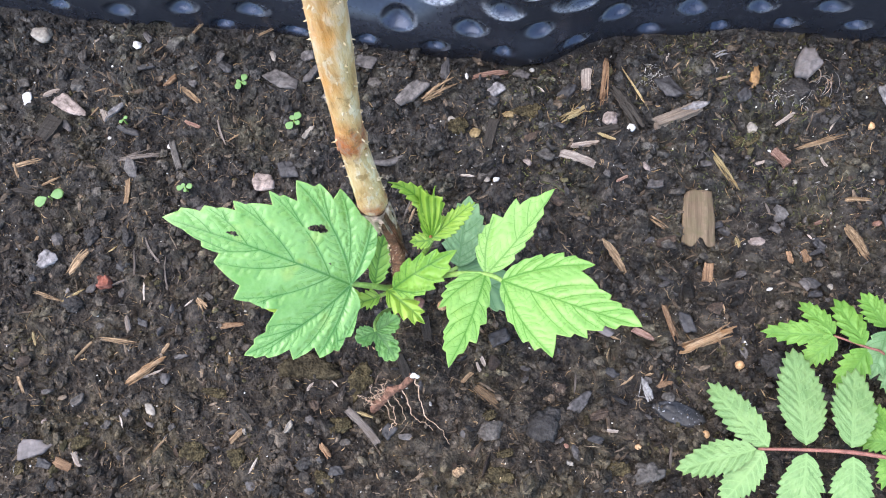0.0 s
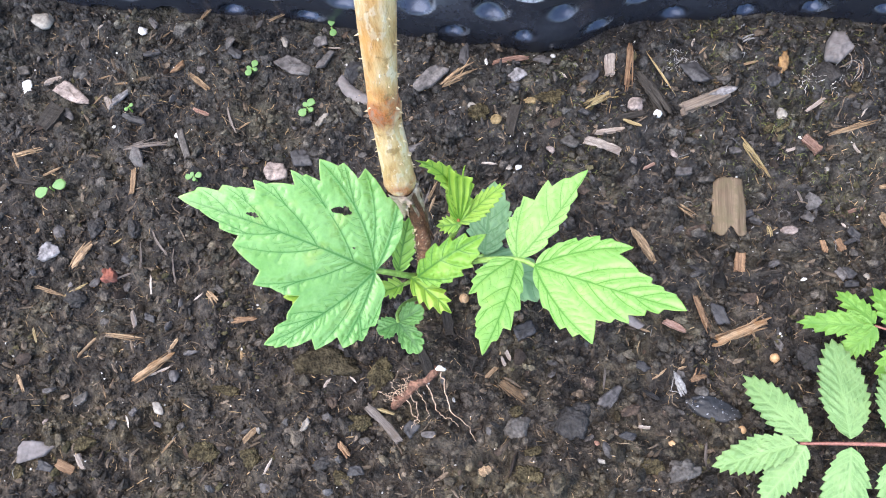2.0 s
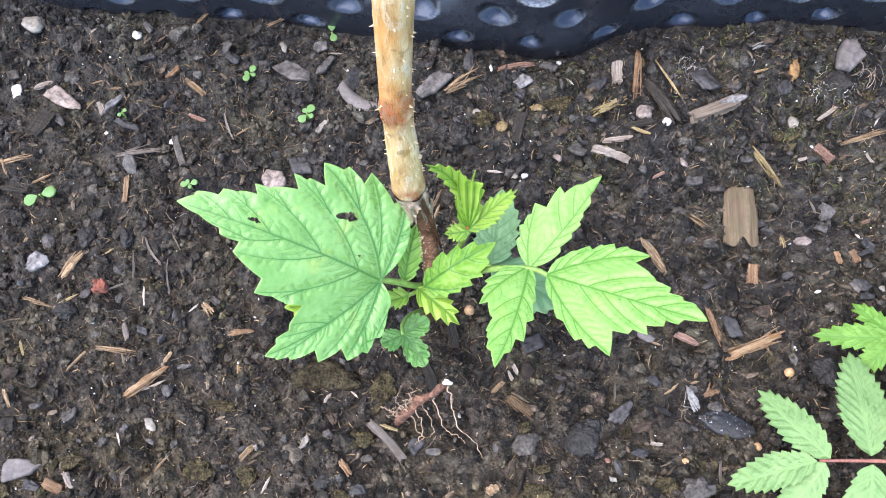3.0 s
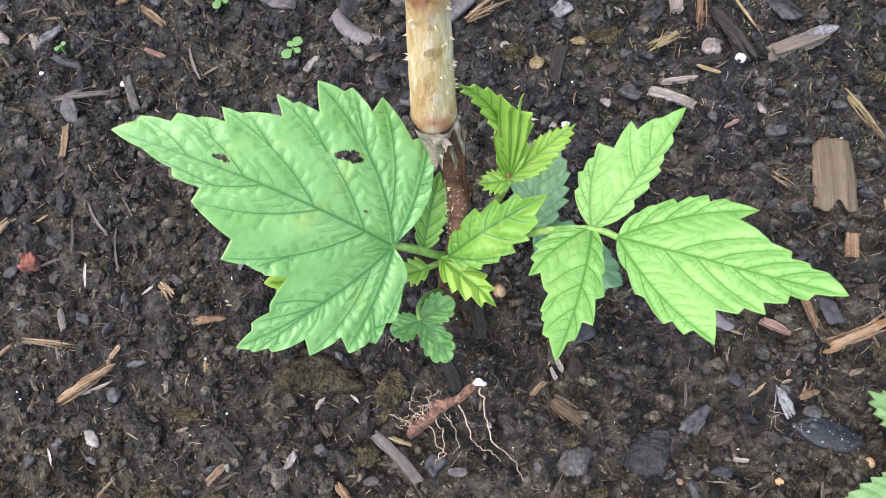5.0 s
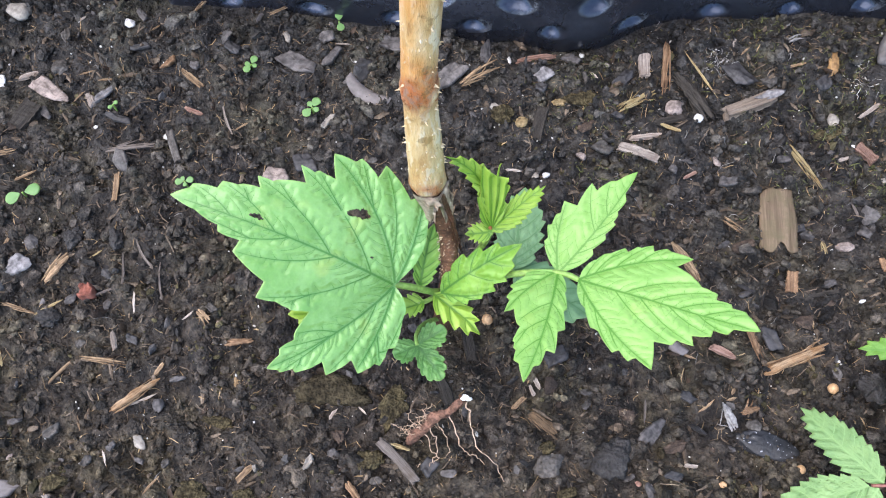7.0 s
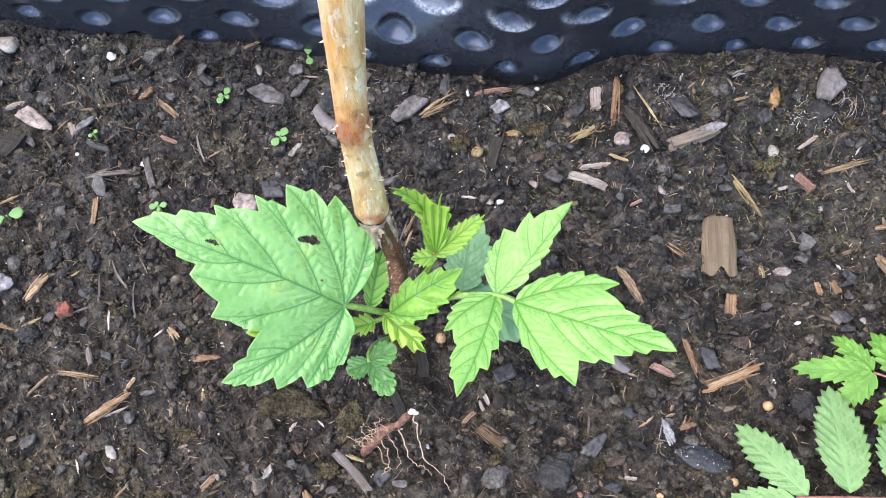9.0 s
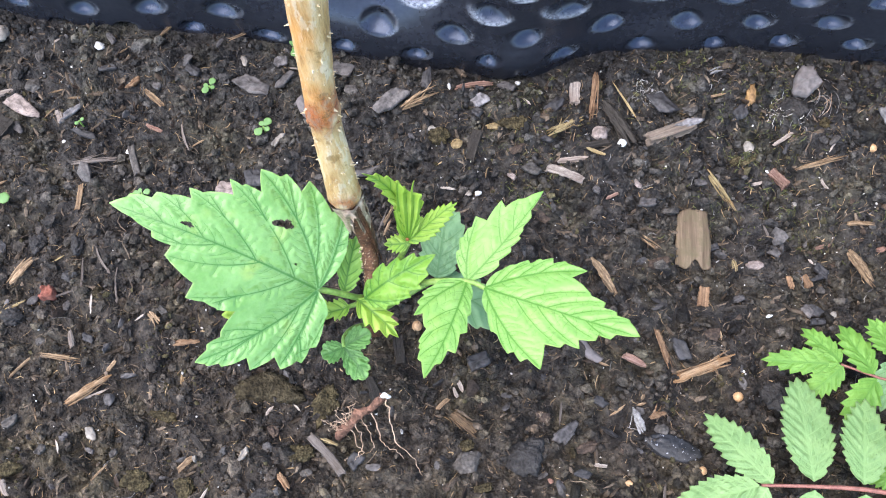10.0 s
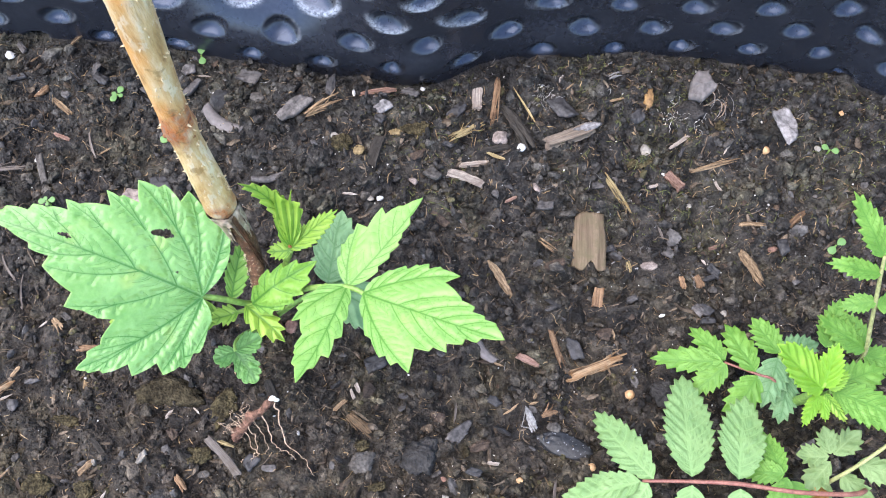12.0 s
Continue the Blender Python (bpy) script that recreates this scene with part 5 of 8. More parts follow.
def flake(name, label, x, y, ang, length, width, mat, seed, thick=0.0010, cat="stone", tilt=(0, 0), sharp=0.16, h=0.0, group="", wedge=0.0):
    """A flat broken piece: uneven many-sided plate with chipped edges and layered faces."""
    clear(x, y, ang, length * 0.9, width * 0.9)
    rng = np.random.RandomState(seed)
    n = 48
    a = np.arange(n) * 2 * np.pi / n
    r = np.full(n, 9.0)
    for k in range(rng.randint(5, 8)):
        d = rng.uniform(0, 6.283) if k > 3 else k * 1.571 + rng.uniform(-0.4, 0.4)
        c = np.cos(a - d)
        r = np.where(c > 0.05, np.minimum(r, rng.uniform(0.72, 0.98) / np.maximum(c, 0.05)), r)
    cx, cy = np.cos(a), np.sin(a)
    r = np.minimum(r, 1.22) * (1 + sharp * (0.9 * value_noise(cx * 1.6 + seed, cy * 1.6, seed) + 0.5 * value_noise(cx * 5 + seed, cy * 5, seed + 1) + rng.uniform(-0.09, 0.09, n)))
    rings, verts = [(0.0, 1), (0.25, 1), (0.5, 1), (0.72, 1), (0.88, 0.95), (0.97, 0.6), (1.02, 0.1), (0.97, -0.5), (0.6, -0.6), (0.0, -0.6)], []
    for g, z in rings:
        lay = (0.28 * np.sign(value_noise(cx * g * 1.5 + seed, cy * g * 1.5, seed)) + 0.2 * value_noise(cx * g * 2.6 + seed, cy * g * 2.6, seed + 3) + 0.06 * value_noise(cx * g * 6 + seed, cy * g * 6, seed + 4)) if z > 0.5 else 0
        verts.append(np.stack([length / 2 * r * g * np.cos(a), width / 2 * r * g * np.sin(a), thick * (z + lay + (0.15 if 0.8 < g < 1.01 else 0.0) * rng.uniform(-1, 1, n)) * 0.8], -1))
    verts = np.concatenate(verts)
    verts[:, 1] *= 1 - wedge * verts[:, 0] / (length / 2)
    i = (np.arange(len(rings) - 1) * n)[:, None]
    j = np.arange(n)[None]
    jn = (j + 1) % n
    q = np.stack([i + j, i + n + j, i + n + jn, i + jn], -1).reshape(-1, 4)
    return tagged(put(name, mesh_from(name, verts, q, M[mat], True), None, rest(x, y, thick * 0.5 + 0.0006 + h) @ turn_of(ang, *tilt)), label, cat, group)


def stick(name, label, x, y, ang, length, width, mat, seed, flat=0.6, cat="wood chip", tilt=0.0, h=0.0, bend=0.0, group=""):
    """A split piece of wood: uneven faceted bar with fibrous, ragged ends."""
    clear(x, y, ang, length, width)
    rng = np.random.RandomState(seed)
    slim = 0.7 if width < 0.0009 else 0.08 if width < 0.0022 else 0.0
    bend = bend or rng.uniform(-0.14, 0.14)
    n, k = 14, 16
    a = np.arange(n) * 2 * np.pi / n
    prof = np.abs(np.cos(a)) ** 0.5 * np.sign(np.cos(a)), np.abs(np.sin(a)) ** 0.5 * np.sign(np.sin(a))
    face = 1 + 0.3 * rng.uniform(-1, 1, n)
    e0, e1 = (0.05 + (0.05 if width < 0.0022 else 0.02) * np.sin(a + rng.uniform(0, 6.3)) + 0.025 * np.sin(3 * a + rng.uniform(0, 6.3)) + 0.02 * rng.uniform(0, 1, n) for _ in range(2))
    verts = []
    for s in np.linspace(0, 1, k):
        blunt = 1.0 if width < 0.0022 else 0.15
        g = (1 - blunt * (0.45 * max(0, s - 0.82) / 0.18 * (seed % 3) * 0.5 + 0.35 * max(0, 0.15 - s) / 0.15 * (seed % 2))) * (0.94 + 0.3 * value_noise(np.array(s * 5.0), np.array(seed * 1.0), seed)) * (1 - slim * max(0, abs(s - 0.47) - 0.2) / 0.3)
        xx = -0.5 + e0 + s * (1 - e0 - e1)
        w = 0.5 * width * face * g * (1 + 0.06 * rng.uniform(-1, 1, n))
        verts.append(np.stack([xx * length, prof[0] * w + bend * length * (s - 0.5) ** 2, prof[1] * w * flat], -1))
    verts = np.concatenate(verts + [np.array([[-0.42 * length, 0, 0], [0.42 * length, 0, 0]])])
    i = (np.arange(k - 1) * n)[:, None]
    j = np.arange(n)[None]
    jn = (j + 1) % n
    q = np.stack([i + j, i + jn, i + n + jn, i + n + j], -1).reshape(-1, 4)
    j = np.arange(n)
    jn = (j + 1) % n
    c = np.full(n, k * n)
    q = np.concatenate([q, np.stack([jn, j, c, c], -1), np.stack([(k - 1) * n + j, (k - 1) * n + jn, c + 1, c + 1], -1)])
    return tagged(put(name, quads_to_mesh(name, verts, q, M[mat], None, False), None, rest(x, y, width * flat * 0.3 + 0.0004 + h) @ turn_of(ang, 0, tilt)), label, cat, group)


def bundle(name, label, x, y, ang, length, width, mat, seed, count=8, cat="straw", h=0.0004, fan=0.14, group=""):
    """A frayed bundle of splinters or straws, each a piece of its own."""
    clear(x, y, ang, length * 0.9, width)
    rng = np.random.RandomState(seed)
    m = rest(x, y, h) @ turn_of(ang)
    thing = new(name)
    thing.empty_display_size = 0.005
    PLACE[thing] = thing.matrix_basis = m
    for k in range(count):
        thickness = ((1.1, 0.9, 0.8) if name == "straw" else (2.3, 1.7, 1.2))[k] if k < 3 else rng.uniform(0.25, 0.9)
        ln, r = length * (rng.uniform(0.8, 1.0) if k < 2 else rng.uniform(0.3, 0.95)), max(width / count * thickness, 0.00012)
        y0, spread = rng.uniform(-0.3, 0.3) * width, rng.uniform(-1, 1) * width * fan * (1.0 if k < 3 else 2.6)
        s = np.linspace(0, 1, 7)
        start = -length / 2 + rng.uniform(0, 1) * (length - ln)
        p = np.stack([start + s * ln, y0 + spread * s ** 1.5 + 0.08 * width * np.sin(s * 3 + k), 0.0004 + r + rng.uniform(0, 0.0009) + 0.0008 * np.sin(s * 3.1) * rng.uniform(-0.3, 1)], -1)
        shape = np.array([0.35, 1, 1, 0.95, 0.85, 0.7, 0.25]) * rng.uniform(0.8, 1.2, 7)
        v, f = tube(p, r * shape, 7, 0.22, seed + k, 2)
        v[:, 2] = p[:, 2].mean() + (v[:, 2] - p[:, 2].mean()) * 0.7
        put("splinter", quads_to_mesh("splinter", v, f, M[mat], None, False), thing, m)
    return tagged(thing, label, cat, group)


def sprout(x, y, ang, size, seed, pairs=1, h=0.0):
    """A tiny seedling: thread of stem and two or four seed leaves."""
    z = float(ground_z(x, y)) + h
    sp = base_of("seedling", x, y, z, "tiny pale green seedling with open seed leaves" if pairs == 1 else "tiny bright green four-leaved seedling in compost", "seedling", "weed seedlings")
    top = Vector((x, y, z + 0.0035))
    st = tube_part("stem", [(x, y, z - 0.002), (x, y, z + 0.0018), tuple(top)], [0.0003, 0.0003, 0.0003], M["petiole"], sp, "", 6)
    for k in range(2 * pairs):
        a = radians(ang + k * 180 / pairs + 14 * ((seed + k) % 3))
        ln = size * (1.0 if k % 2 == 0 or pairs == 1 else 0.62)
        tip = top + Vector((math.cos(a) * ln, math.sin(a) * ln, 0.0004))
        off = (tip - top) * 0.16
        me = leaf_mesh("seed_leaf", plain_teeth(ln, ln * (0.42 if pairs == 1 else 0.42), 5, 1.15, 0.0, seed), M["cotyledon"], None, seed + k, 60, 6, 0.0001, cup=-0.12, vein=0.3)
        put("seed_leaf", me, st, frame_of(top + off, tip + off, (0.15 * math.cos(a), 0.15 * math.sin(a), 1)))


def pellet(x, y, r, seed, h=0.0):
    v, f = ICO[3]
    v = v * (1 + 0.03 * np.sin(v @ np.array([3, 2, 4]) + seed))[:, None] * r
    tagged(put("fertiliser_pellet", mesh_from("fertiliser_pellet", v, f, M["pellet"]), None, rest(x, y, r * 0.6 + h)), "round tan slow-release fertiliser pellet", "pellet", "fertiliser pellets")


flake("slate_chip", "mauve-grey layered slate chip on compost", -0.0484, 0.0623, -21, 0.0141, 0.0067, "slate", 100, cat="stone", group="slate chips")
flake("slate_chip", "pinkish flat stone flake on compost", -0.1197, 0.0459, -24, 0.0137, 0.0056, "pink", 101, cat="stone", group="slate chips")
stone("pebble", "pale beige angular pebble", -0.1363, 0.0717, -27, 0.0078, 0.0067, "pale", 102, cat="stone", group="pebbles")
stone("pebble", "smooth white pebble lying on compost", -0.1357, 0.0480, -75, 0.0058, 0.0037, "white", 103, cat="stone", group="pebbles")
flake("slate_chip", "small grey slate chip", -0.1194, 0.0646, -72, 0.0051, 0.0034, "grey", 104, cat="stone", group="slate chips")
stone("pebble", "tiny lilac-white pebble lying on compost", -0.1013, 0.0706, -1, 0.0034, 0.0036, "white", 105, cat="stone", group="pebbles")
flake("slate_chip", "small slate-grey chip lying on compost", -0.0980, 0.0740, -42, 0.0045, 0.0028, "slate", 106, cat="stone", group="slate chips")
stick("wood_sliver", "thin grey wood sliver", -0.1275, 0.0508, 24, 0.0072, 0.0016, "greywood", 107, cat="wood chip", group="wood slivers")
stone("clod", "dark grey rounded pebble", -0.1187, 0.0541, 13, 0.0064, 0.0052, "grey", 108, cat="stone", group="clods")
flake("bark_scrap", "pale grey brittle bark scrap", -0.1025, 0.0452, 51, 0.0091, 0.0025, "blueslate", 109, cat="bark", group="bark scraps")
flake("slate_chip", "dark slab of slate", -0.0966, 0.0387, -13, 0.0108, 0.0025, "darkslate", 110, cat="stone", group="slate chips")
stick("charred_wood", "dark charred wood chunk", -0.1240, 0.0371, 66, 0.0098, 0.0055, "darkwood", 111, cat="wood", group="charred wood pieces")
bundle("straw", "pale brown frayed straw", -0.1277, 0.0238, 23, 0.0108, 0.0018, "tan", 112, cat="straw", group="straw scraps")
stick("twig", "thin brown twig lying on compost", -0.1207, 0.0183, 34, 0.0105, 0.0008, "tan", 113, cat="twig", group="twigs")
stick("wood_sliver", "orange-tan wood sliver lying on compost", -0.0921, 0.0178, -82, 0.0090, 0.0017, "tan", 114, cat="wood chip", group="wood slivers")
stone("pebble", "tiny white pebble lying on compost", -0.0823, 0.0356, 17, 0.0021, 0.0020, "white", 115, cat="stone", group="pebbles")
flake("slate_chip", "thin grey-blue slate sliver", -0.0785, 0.0317, -63, 0.0110, 0.0031, "grey", 116, cat="stone", group="slate chips")
stick("wood_sliver", "tan splinter of wood", -0.0775, 0.0530, -33, 0.0092, 0.0017, "tan", 117, cat="wood chip", group="wood slivers")
stone("seed_husk", "beige oval seed husk", -0.0532, 0.0712, -61, 0.0045, 0.0023, "pale", 118, cat="seed husk")
flake("slate_chip", "grey three-cornered slate chip", -0.0413, 0.0719, 32, 0.0055, 0.0041, "slate", 119, cat="stone", group="slate chips")
flake("slate_chip", "grey slate chip lying on compost", -0.0384, 0.0656, 62, 0.0078, 0.0030, "slate", 120, cat="stone", group="slate chips")
flake("stone_flake", "pale grey flake lying on compost", -0.0363, 0.0442, 63, 0.0060, 0.0020, "pale", 121, cat="stone", group="stone flakes")
flake("slate_chip", "lilac-grey slate chip lying on compost", -0.0037, 0.0597, 54, 0.0126, 0.0062, "slate", 123, cat="stone", group="slate chips")
flake("slate_chip", "pinkish grey slate under the leaf", -0.0485, 0.0260, -4, 0.0083, 0.0065, "pink", 124, cat="stone", group="slate chips")
flake("slate_chip", "dark slate behind the leaf", -0.0408, 0.0311, 4, 0.0077, 0.0078, "darkslate", 125, cat="stone", group="slate chips")
stone("pebble", "small grey pebble lying on compost", -0.0220, 0.0348, -1, 0.0032, 0.0021, "grey", 126, cat="stone", group="pebbles")
bundle("straw", "pale thin straw lying on compost", -0.0571, 0.0802, 35, 0.0082, 0.0012, "tan", 127, cat="straw", group="straw scraps")
bundle("straw", "short pale straws lying on compost", -0.0813, 0.0801, 56, 0.0072, 0.0016, "tan", 128, cat="straw", group="straw scraps")
stone("pebble", "tiny white grit pebble", -0.1038, 0.0366, 22, 0.0014, 0.0013, "white", 129, cat="stone", group="pebbles")
stick("wood_chip", "reddish brown wood chip", 0.0207, 0.0718, 15, 0.0122, 0.0016, "redwood", 130, cat="wood chip", group="wood chips")
stone("pebble", "tiny bluish-white pebble lying on compost", 0.0342, 0.0769, 6, 0.0018, 0.0017, "white", 131, cat="stone", group="pebbles")
flake("slate_chip", "dark upright slate chip", 0.0063, 0.0696, -79, 0.0084, 0.0036, "darkslate", 132, cat="stone", group="slate chips")
flake("slate_chip", "pale blue-grey slate chip", 0.0233, 0.0654, 34, 0.0066, 0.0047, "blueslate", 133, cat="stone", group="slate chips")
flake("slate_chip", "dark rounded slate chip", 0.0468, 0.0688, 50, 0.0076, 0.0047, "darkslate", 134, cat="stone", group="slate chips")
stick("wood_chip", "small grey wood block", 0.0524, 0.0736, -86, 0.0080, 0.0029, "greywood", 135, cat="wood chip", group="wood chips")
bundle("bark_strip", "orange-brown splintered bark strip", 0.0581, 0.0726, -91, 0.0180, 0.0024, "orangewood", 136, cat="bark", group="bark strips")
bundle("straw", "yellowish bundle of straw", 0.0500, 0.0610, 37, 0.0129, 0.0040, "yellow", 137, cat="straw", group="straw scraps", count=10, fan=0.4)
bundle("rotten_wood", "dark fibrous rotten wood", 0.0658, 0.0643, -50, 0.0179, 0.0051, "darkwood", 138, cat="wood")
flake("slate_chip", "dark slate with dusty mould", 0.0791, 0.0732, -41, 0.0113, 0.0067, "darkslate", 139, cat="stone", group="slate chips")
stub = stick("wood_stick", "weathered grey-brown cut stick with a peeled pale end", 0.0826, 0.0638, 29, 0.0184, 0.0040, "stubwood", 140, flat=0.95, cat="wood chip")
v, f = ICO[3]
put("peeled_end", mesh_from("peeled_end", v * lump(v, 9, 0.5)[:, None] * np.array([0.0040, 0.0014, 0.0009]) + np.array([0.0052, 0.0003, 0.0013]), f, M["blueslate"]), stub, PLACE[stub], "pale grey peeled end")
stone("pebble", "speckled pink pebble lying on compost", 0.0608, 0.0600, 6, 0.0056, 0.0051, "pink", 141, cat="stone", group="pebbles")
stone("pebble", "bright white pebble lying on compost", 0.0679, 0.0573, 6, 0.0033, 0.0031, "white", 142, cat="stone", group="pebbles")
stick("wood_chip", "flat grey-beige wood chip", 0.0540, 0.0511, 14, 0.0104, 0.0016, "greywood", 143, cat="wood chip", group="wood chips")
stick("wood_chip", "pale pinkish split wood chip", 0.0521, 0.0456, -14, 0.0127, 0.0027, "palewood", 144, cat="wood chip", group="wood chips")
flake("stone_flake", "angular pale mauve stone on a mouldy clod", 0.1222, 0.0850, 55, 0.0115, 0.0085, "mauve", 145, cat="stone", thick=0.0034, h=0.0006)
stone("clod", "dark crumbly clod of compost", 0.1204, 0.0785, -5, 0.0104, 0.0070, "dark", 146, cat="stone", group="clods")
stone("seed_pod", "orange-brown dry seed pod", 0.1063, 0.0807, -93, 0.0097, 0.0031, "huskwood", 147, cat="seed pod")
stick("twig", "thin pale twig lying on compost", 0.0958, 0.0787, 21, 0.0104, 0.0008, "tan", 148, cat="twig", group="twigs")
bundle("straw", "small white root scraps", 0.0950, 0.0862, 28, 0.0044, 0.0019, "silver", 149, cat="straw", group="straw scraps")
stone("pebble", "translucent white quartz pebble", 0.1064, 0.0628, 6, 0.0040, 0.0038, "pale", 150, cat="stone", group="pebbles")
stick("wood_sliver", "thin grey wood sliver", 0.1171, 0.0670, 42, 0.0083, 0.0013, "greywood", 151, cat="wood chip", group="wood slivers")
bundle("wood_splinter", "long tan wood splinter", 0.1279, 0.0595, 24, 0.0172, 0.0017, "tan", 152, cat="wood chip", group="wood splinters")
stick("wood_plug", "pinkish brown wood plug", 0.1165, 0.0542, -41, 0.0072, 0.0034, "redwood", 153, cat="wood chip")
bundle("straw", "yellow dried straw blade", 0.0984, 0.0478, -55, 0.0172, 0.0026, "yellow", 154, cat="straw", group="straw scraps")
flake("slate_chip", "grey slate chip lying on compost", 0.0774, 0.0396, 10, 0.0055, 0.0034, "slate", 155, cat="stone", group="slate chips")
stone("pebble", "small grey-pink pebble lying on compost", 0.0740, 0.0455, -47, 0.0037, 0.0020, "pink", 156, cat="stone", group="pebbles")
stone("pebble", "tiny grey-white pebble lying on compost", 0.0236, 0.0351, 6, 0.0029, 0.0021, "pale", 157, cat="stone", group="pebbles")
stone("pebble", "tiny white pebble lying on compost", 0.0268, 0.0351, 11, 0.0024, 0.0019, "white", 158, cat="stone", group="pebbles")
stone("clod", "mossy olive stone lying on compost", 0.0127, 0.0507, 16, 0.0070, 0.0063, "mossy", 159, cat="stone", group="clods")
stone("pebble", "tan rounded pebble lying on compost", 0.0185, 0.0489, 4, 0.0042, 0.0035, "ochre", 160, cat="stone", group="pebbles")
stick("charred_wood", "dark charred wood sliver", 0.0235, 0.0494, -97, 0.0117, 0.0030, "darkwood", 161, cat="wood", group="charred wood pieces")
flake("stone_flake", "small pinkish flake lying on compost", 0.0361, 0.0424, -28, 0.0033, 0.0019, "pink", 162, cat="stone", group="stone flakes")
stone("pebble", "flat pinkish pebble lying on compost", 0.1098, 0.0251, 2, 0.0050, 0.0029, "pink", 163, cat="stone", group="pebbles")
bundle("straw", "small yellowish plant scrap", 0.1039, 0.0240, -70, 0.0040, 0.0016, "yellow", 164, cat="straw", group="straw scraps")
bundle("straw", "pale brown straw scrap", 0.0792, 0.0272, -30, 0.0069, 0.0016, "tan", 165, cat="straw", group="straw scraps")
bundle("bark_strip", "orange splintered strip of bark", 0.1406, 0.0282, -54, 0.0132, 0.0027, "tan", 166, cat="bark", group="bark strips", count=6)
flake("slate_chip", "pale grey upright slate chip", 0.1495, 0.0752, -64, 0.0130, 0.0065, "blueslate", 167, cat="stone", group="slate chips")
stone("pebble", "tiny orange grit pebble", 0.1676, 0.0836, 14, 0.0018, 0.0018, "pellet", 168, cat="stone", group="pebbles")
stone("pebble", "small pale pebble lying on compost", 0.1593, 0.0692, 17, 0.0024, 0.0021, "pale", 169, cat="stone", group="pebbles")
stick("wood_sliver", "brown wood sliver lying on compost", 0.1537, 0.0462, 47, 0.0081, 0.0017, "orangewood", 170, cat="wood chip", group="wood slivers")
bundle("wood_splinter", "tan splintered wood lying on compost", 0.1403, 0.0421, 6, 0.0085, 0.0016, "tan", 171, cat="wood chip", group="wood splinters")
flake("slate_chip", "dark grey slate chip", 0.1504, 0.0371, 17, 0.0044, 0.0055, "darkslate", 172, cat="stone", group="slate chips")
stone("pebble", "brownish pebble lying on compost", 0.1474, 0.0361, 13, 0.0035, 0.0022, "clay", 173, cat="stone", group="pebbles")
stick("wood_sliver", "reddish thin sliver lying on compost", 0.1305, 0.0349, 24, 0.0050, 0.0011, "redwood", 174, cat="wood chip", group="wood slivers")
stone("pebble", "grey-pink flat pebble lying on compost", 0.1106, 0.0253, 9, 0.0051, 0.0028, "pink", 175, cat="stone", group="pebbles")
stick("wood_chip", "orange wood chip lying on compost", 0.1202, 0.0212, -74, 0.0043, 0.0018, "orangewood", 176, cat="wood chip", group="wood chips")
flake("slate_chip", "dark slate chip lying on compost", 0.1297, 0.0266, -38, 0.0055, 0.0029, "darkslate", 177, cat="stone", group="slate chips")
flake("slate_chip", "dark slate chip lying on compost", 0.1271, 0.0135, -18, 0.0060, 0.0042, "darkslate", 178, cat="stone", group="slate chips")
stone("pebble", "small pale pebble lying on compost", 0.1326, 0.0132, 35, 0.0030, 0.0021, "pale", 179, cat="stone", group="pebbles")
flake("slate_chip", "light grey slate chip", -0.1130, -0.0077, 45, 0.0080, 0.0052, "blueslate", 180, cat="stone", group="slate chips")
bundle("wood_splinter", "tan split wood with pointed end", -0.1028, -0.0073, 61, 0.0102, 0.0024, "tan", 181, cat="wood chip", group="wood splinters", count=6)
flake("brick_fragment", "red brick fragment lying on compost", -0.0917, -0.0131, 16, 0.0044, 0.0043, "brick", 182, cat="brick fragment", thick=0.0028)
stone("pebble", "grey-mauve pebble lying on compost", -0.0967, -0.0153, 43, 0.0035, 0.0029, "slate", 183, cat="stone", group="pebbles")
stone("clod", "dark rounded stone lying on compost", -0.1011, -0.0210, 12, 0.0071, 0.0058, "dark", 184, cat="stone", group="clods")
bundle("straw", "tan straw splinters lying on compost", -0.1104, -0.0194, -10, 0.0115, 0.0018, "tan", 185, cat="straw", group="straw scraps")
stick("straw_piece", "thin yellowish straw lying on compost", -0.1018, -0.0183, 37, 0.0084, 0.0007, "yellow", 186, cat="straw", group="straw pieces")
stick("wood_sliver", "pale tan sliver lying on compost", -0.0950, -0.0349, 55, 0.0083, 0.0009, "tan", 187, cat="wood chip", group="wood slivers")
bundle("straw", "tan straw bundle lying on compost", -0.0834, -0.0309, -1, 0.0131, 0.0018, "tan", 188, cat="straw", group="straw scraps")
bundle("bark_strip", "frayed orange-tan bark strip", -0.0723, -0.0386, 41, 0.0159, 0.0048, "splitwood", 189, cat="bark", group="bark strips", count=12)
stick("straw_piece", "white thin straw lying on compost", -0.0708, -0.0395, 31, 0.0082, 0.0007, "palewood", 190, cat="straw", group="straw pieces")
stone("pebble", "small mauve-grey pebble lying on compost", -0.0664, -0.0404, 17, 0.0036, 0.0041, "slate", 191, cat="stone", group="pebbles")
stone("clod", "olive mossy crumb lying on compost", -0.0504, -0.0427, -8, 0.0073, 0.0033, "mossy", 192, cat="stone", group="clods")
stone("pebble", "pale grey pebble lying on compost", -0.0697, -0.0501, -41, 0.0043, 0.0027, "pale", 193, cat="stone", group="pebbles")
flake("slate_chip", "grey slate slab lying on compost", -0.1028, -0.0660, 188, 0.0108, 0.0060, "mauve", 194, sharp=0.06, wedge=-0.55, thick=0.0012, cat="stone", group="slate chips")
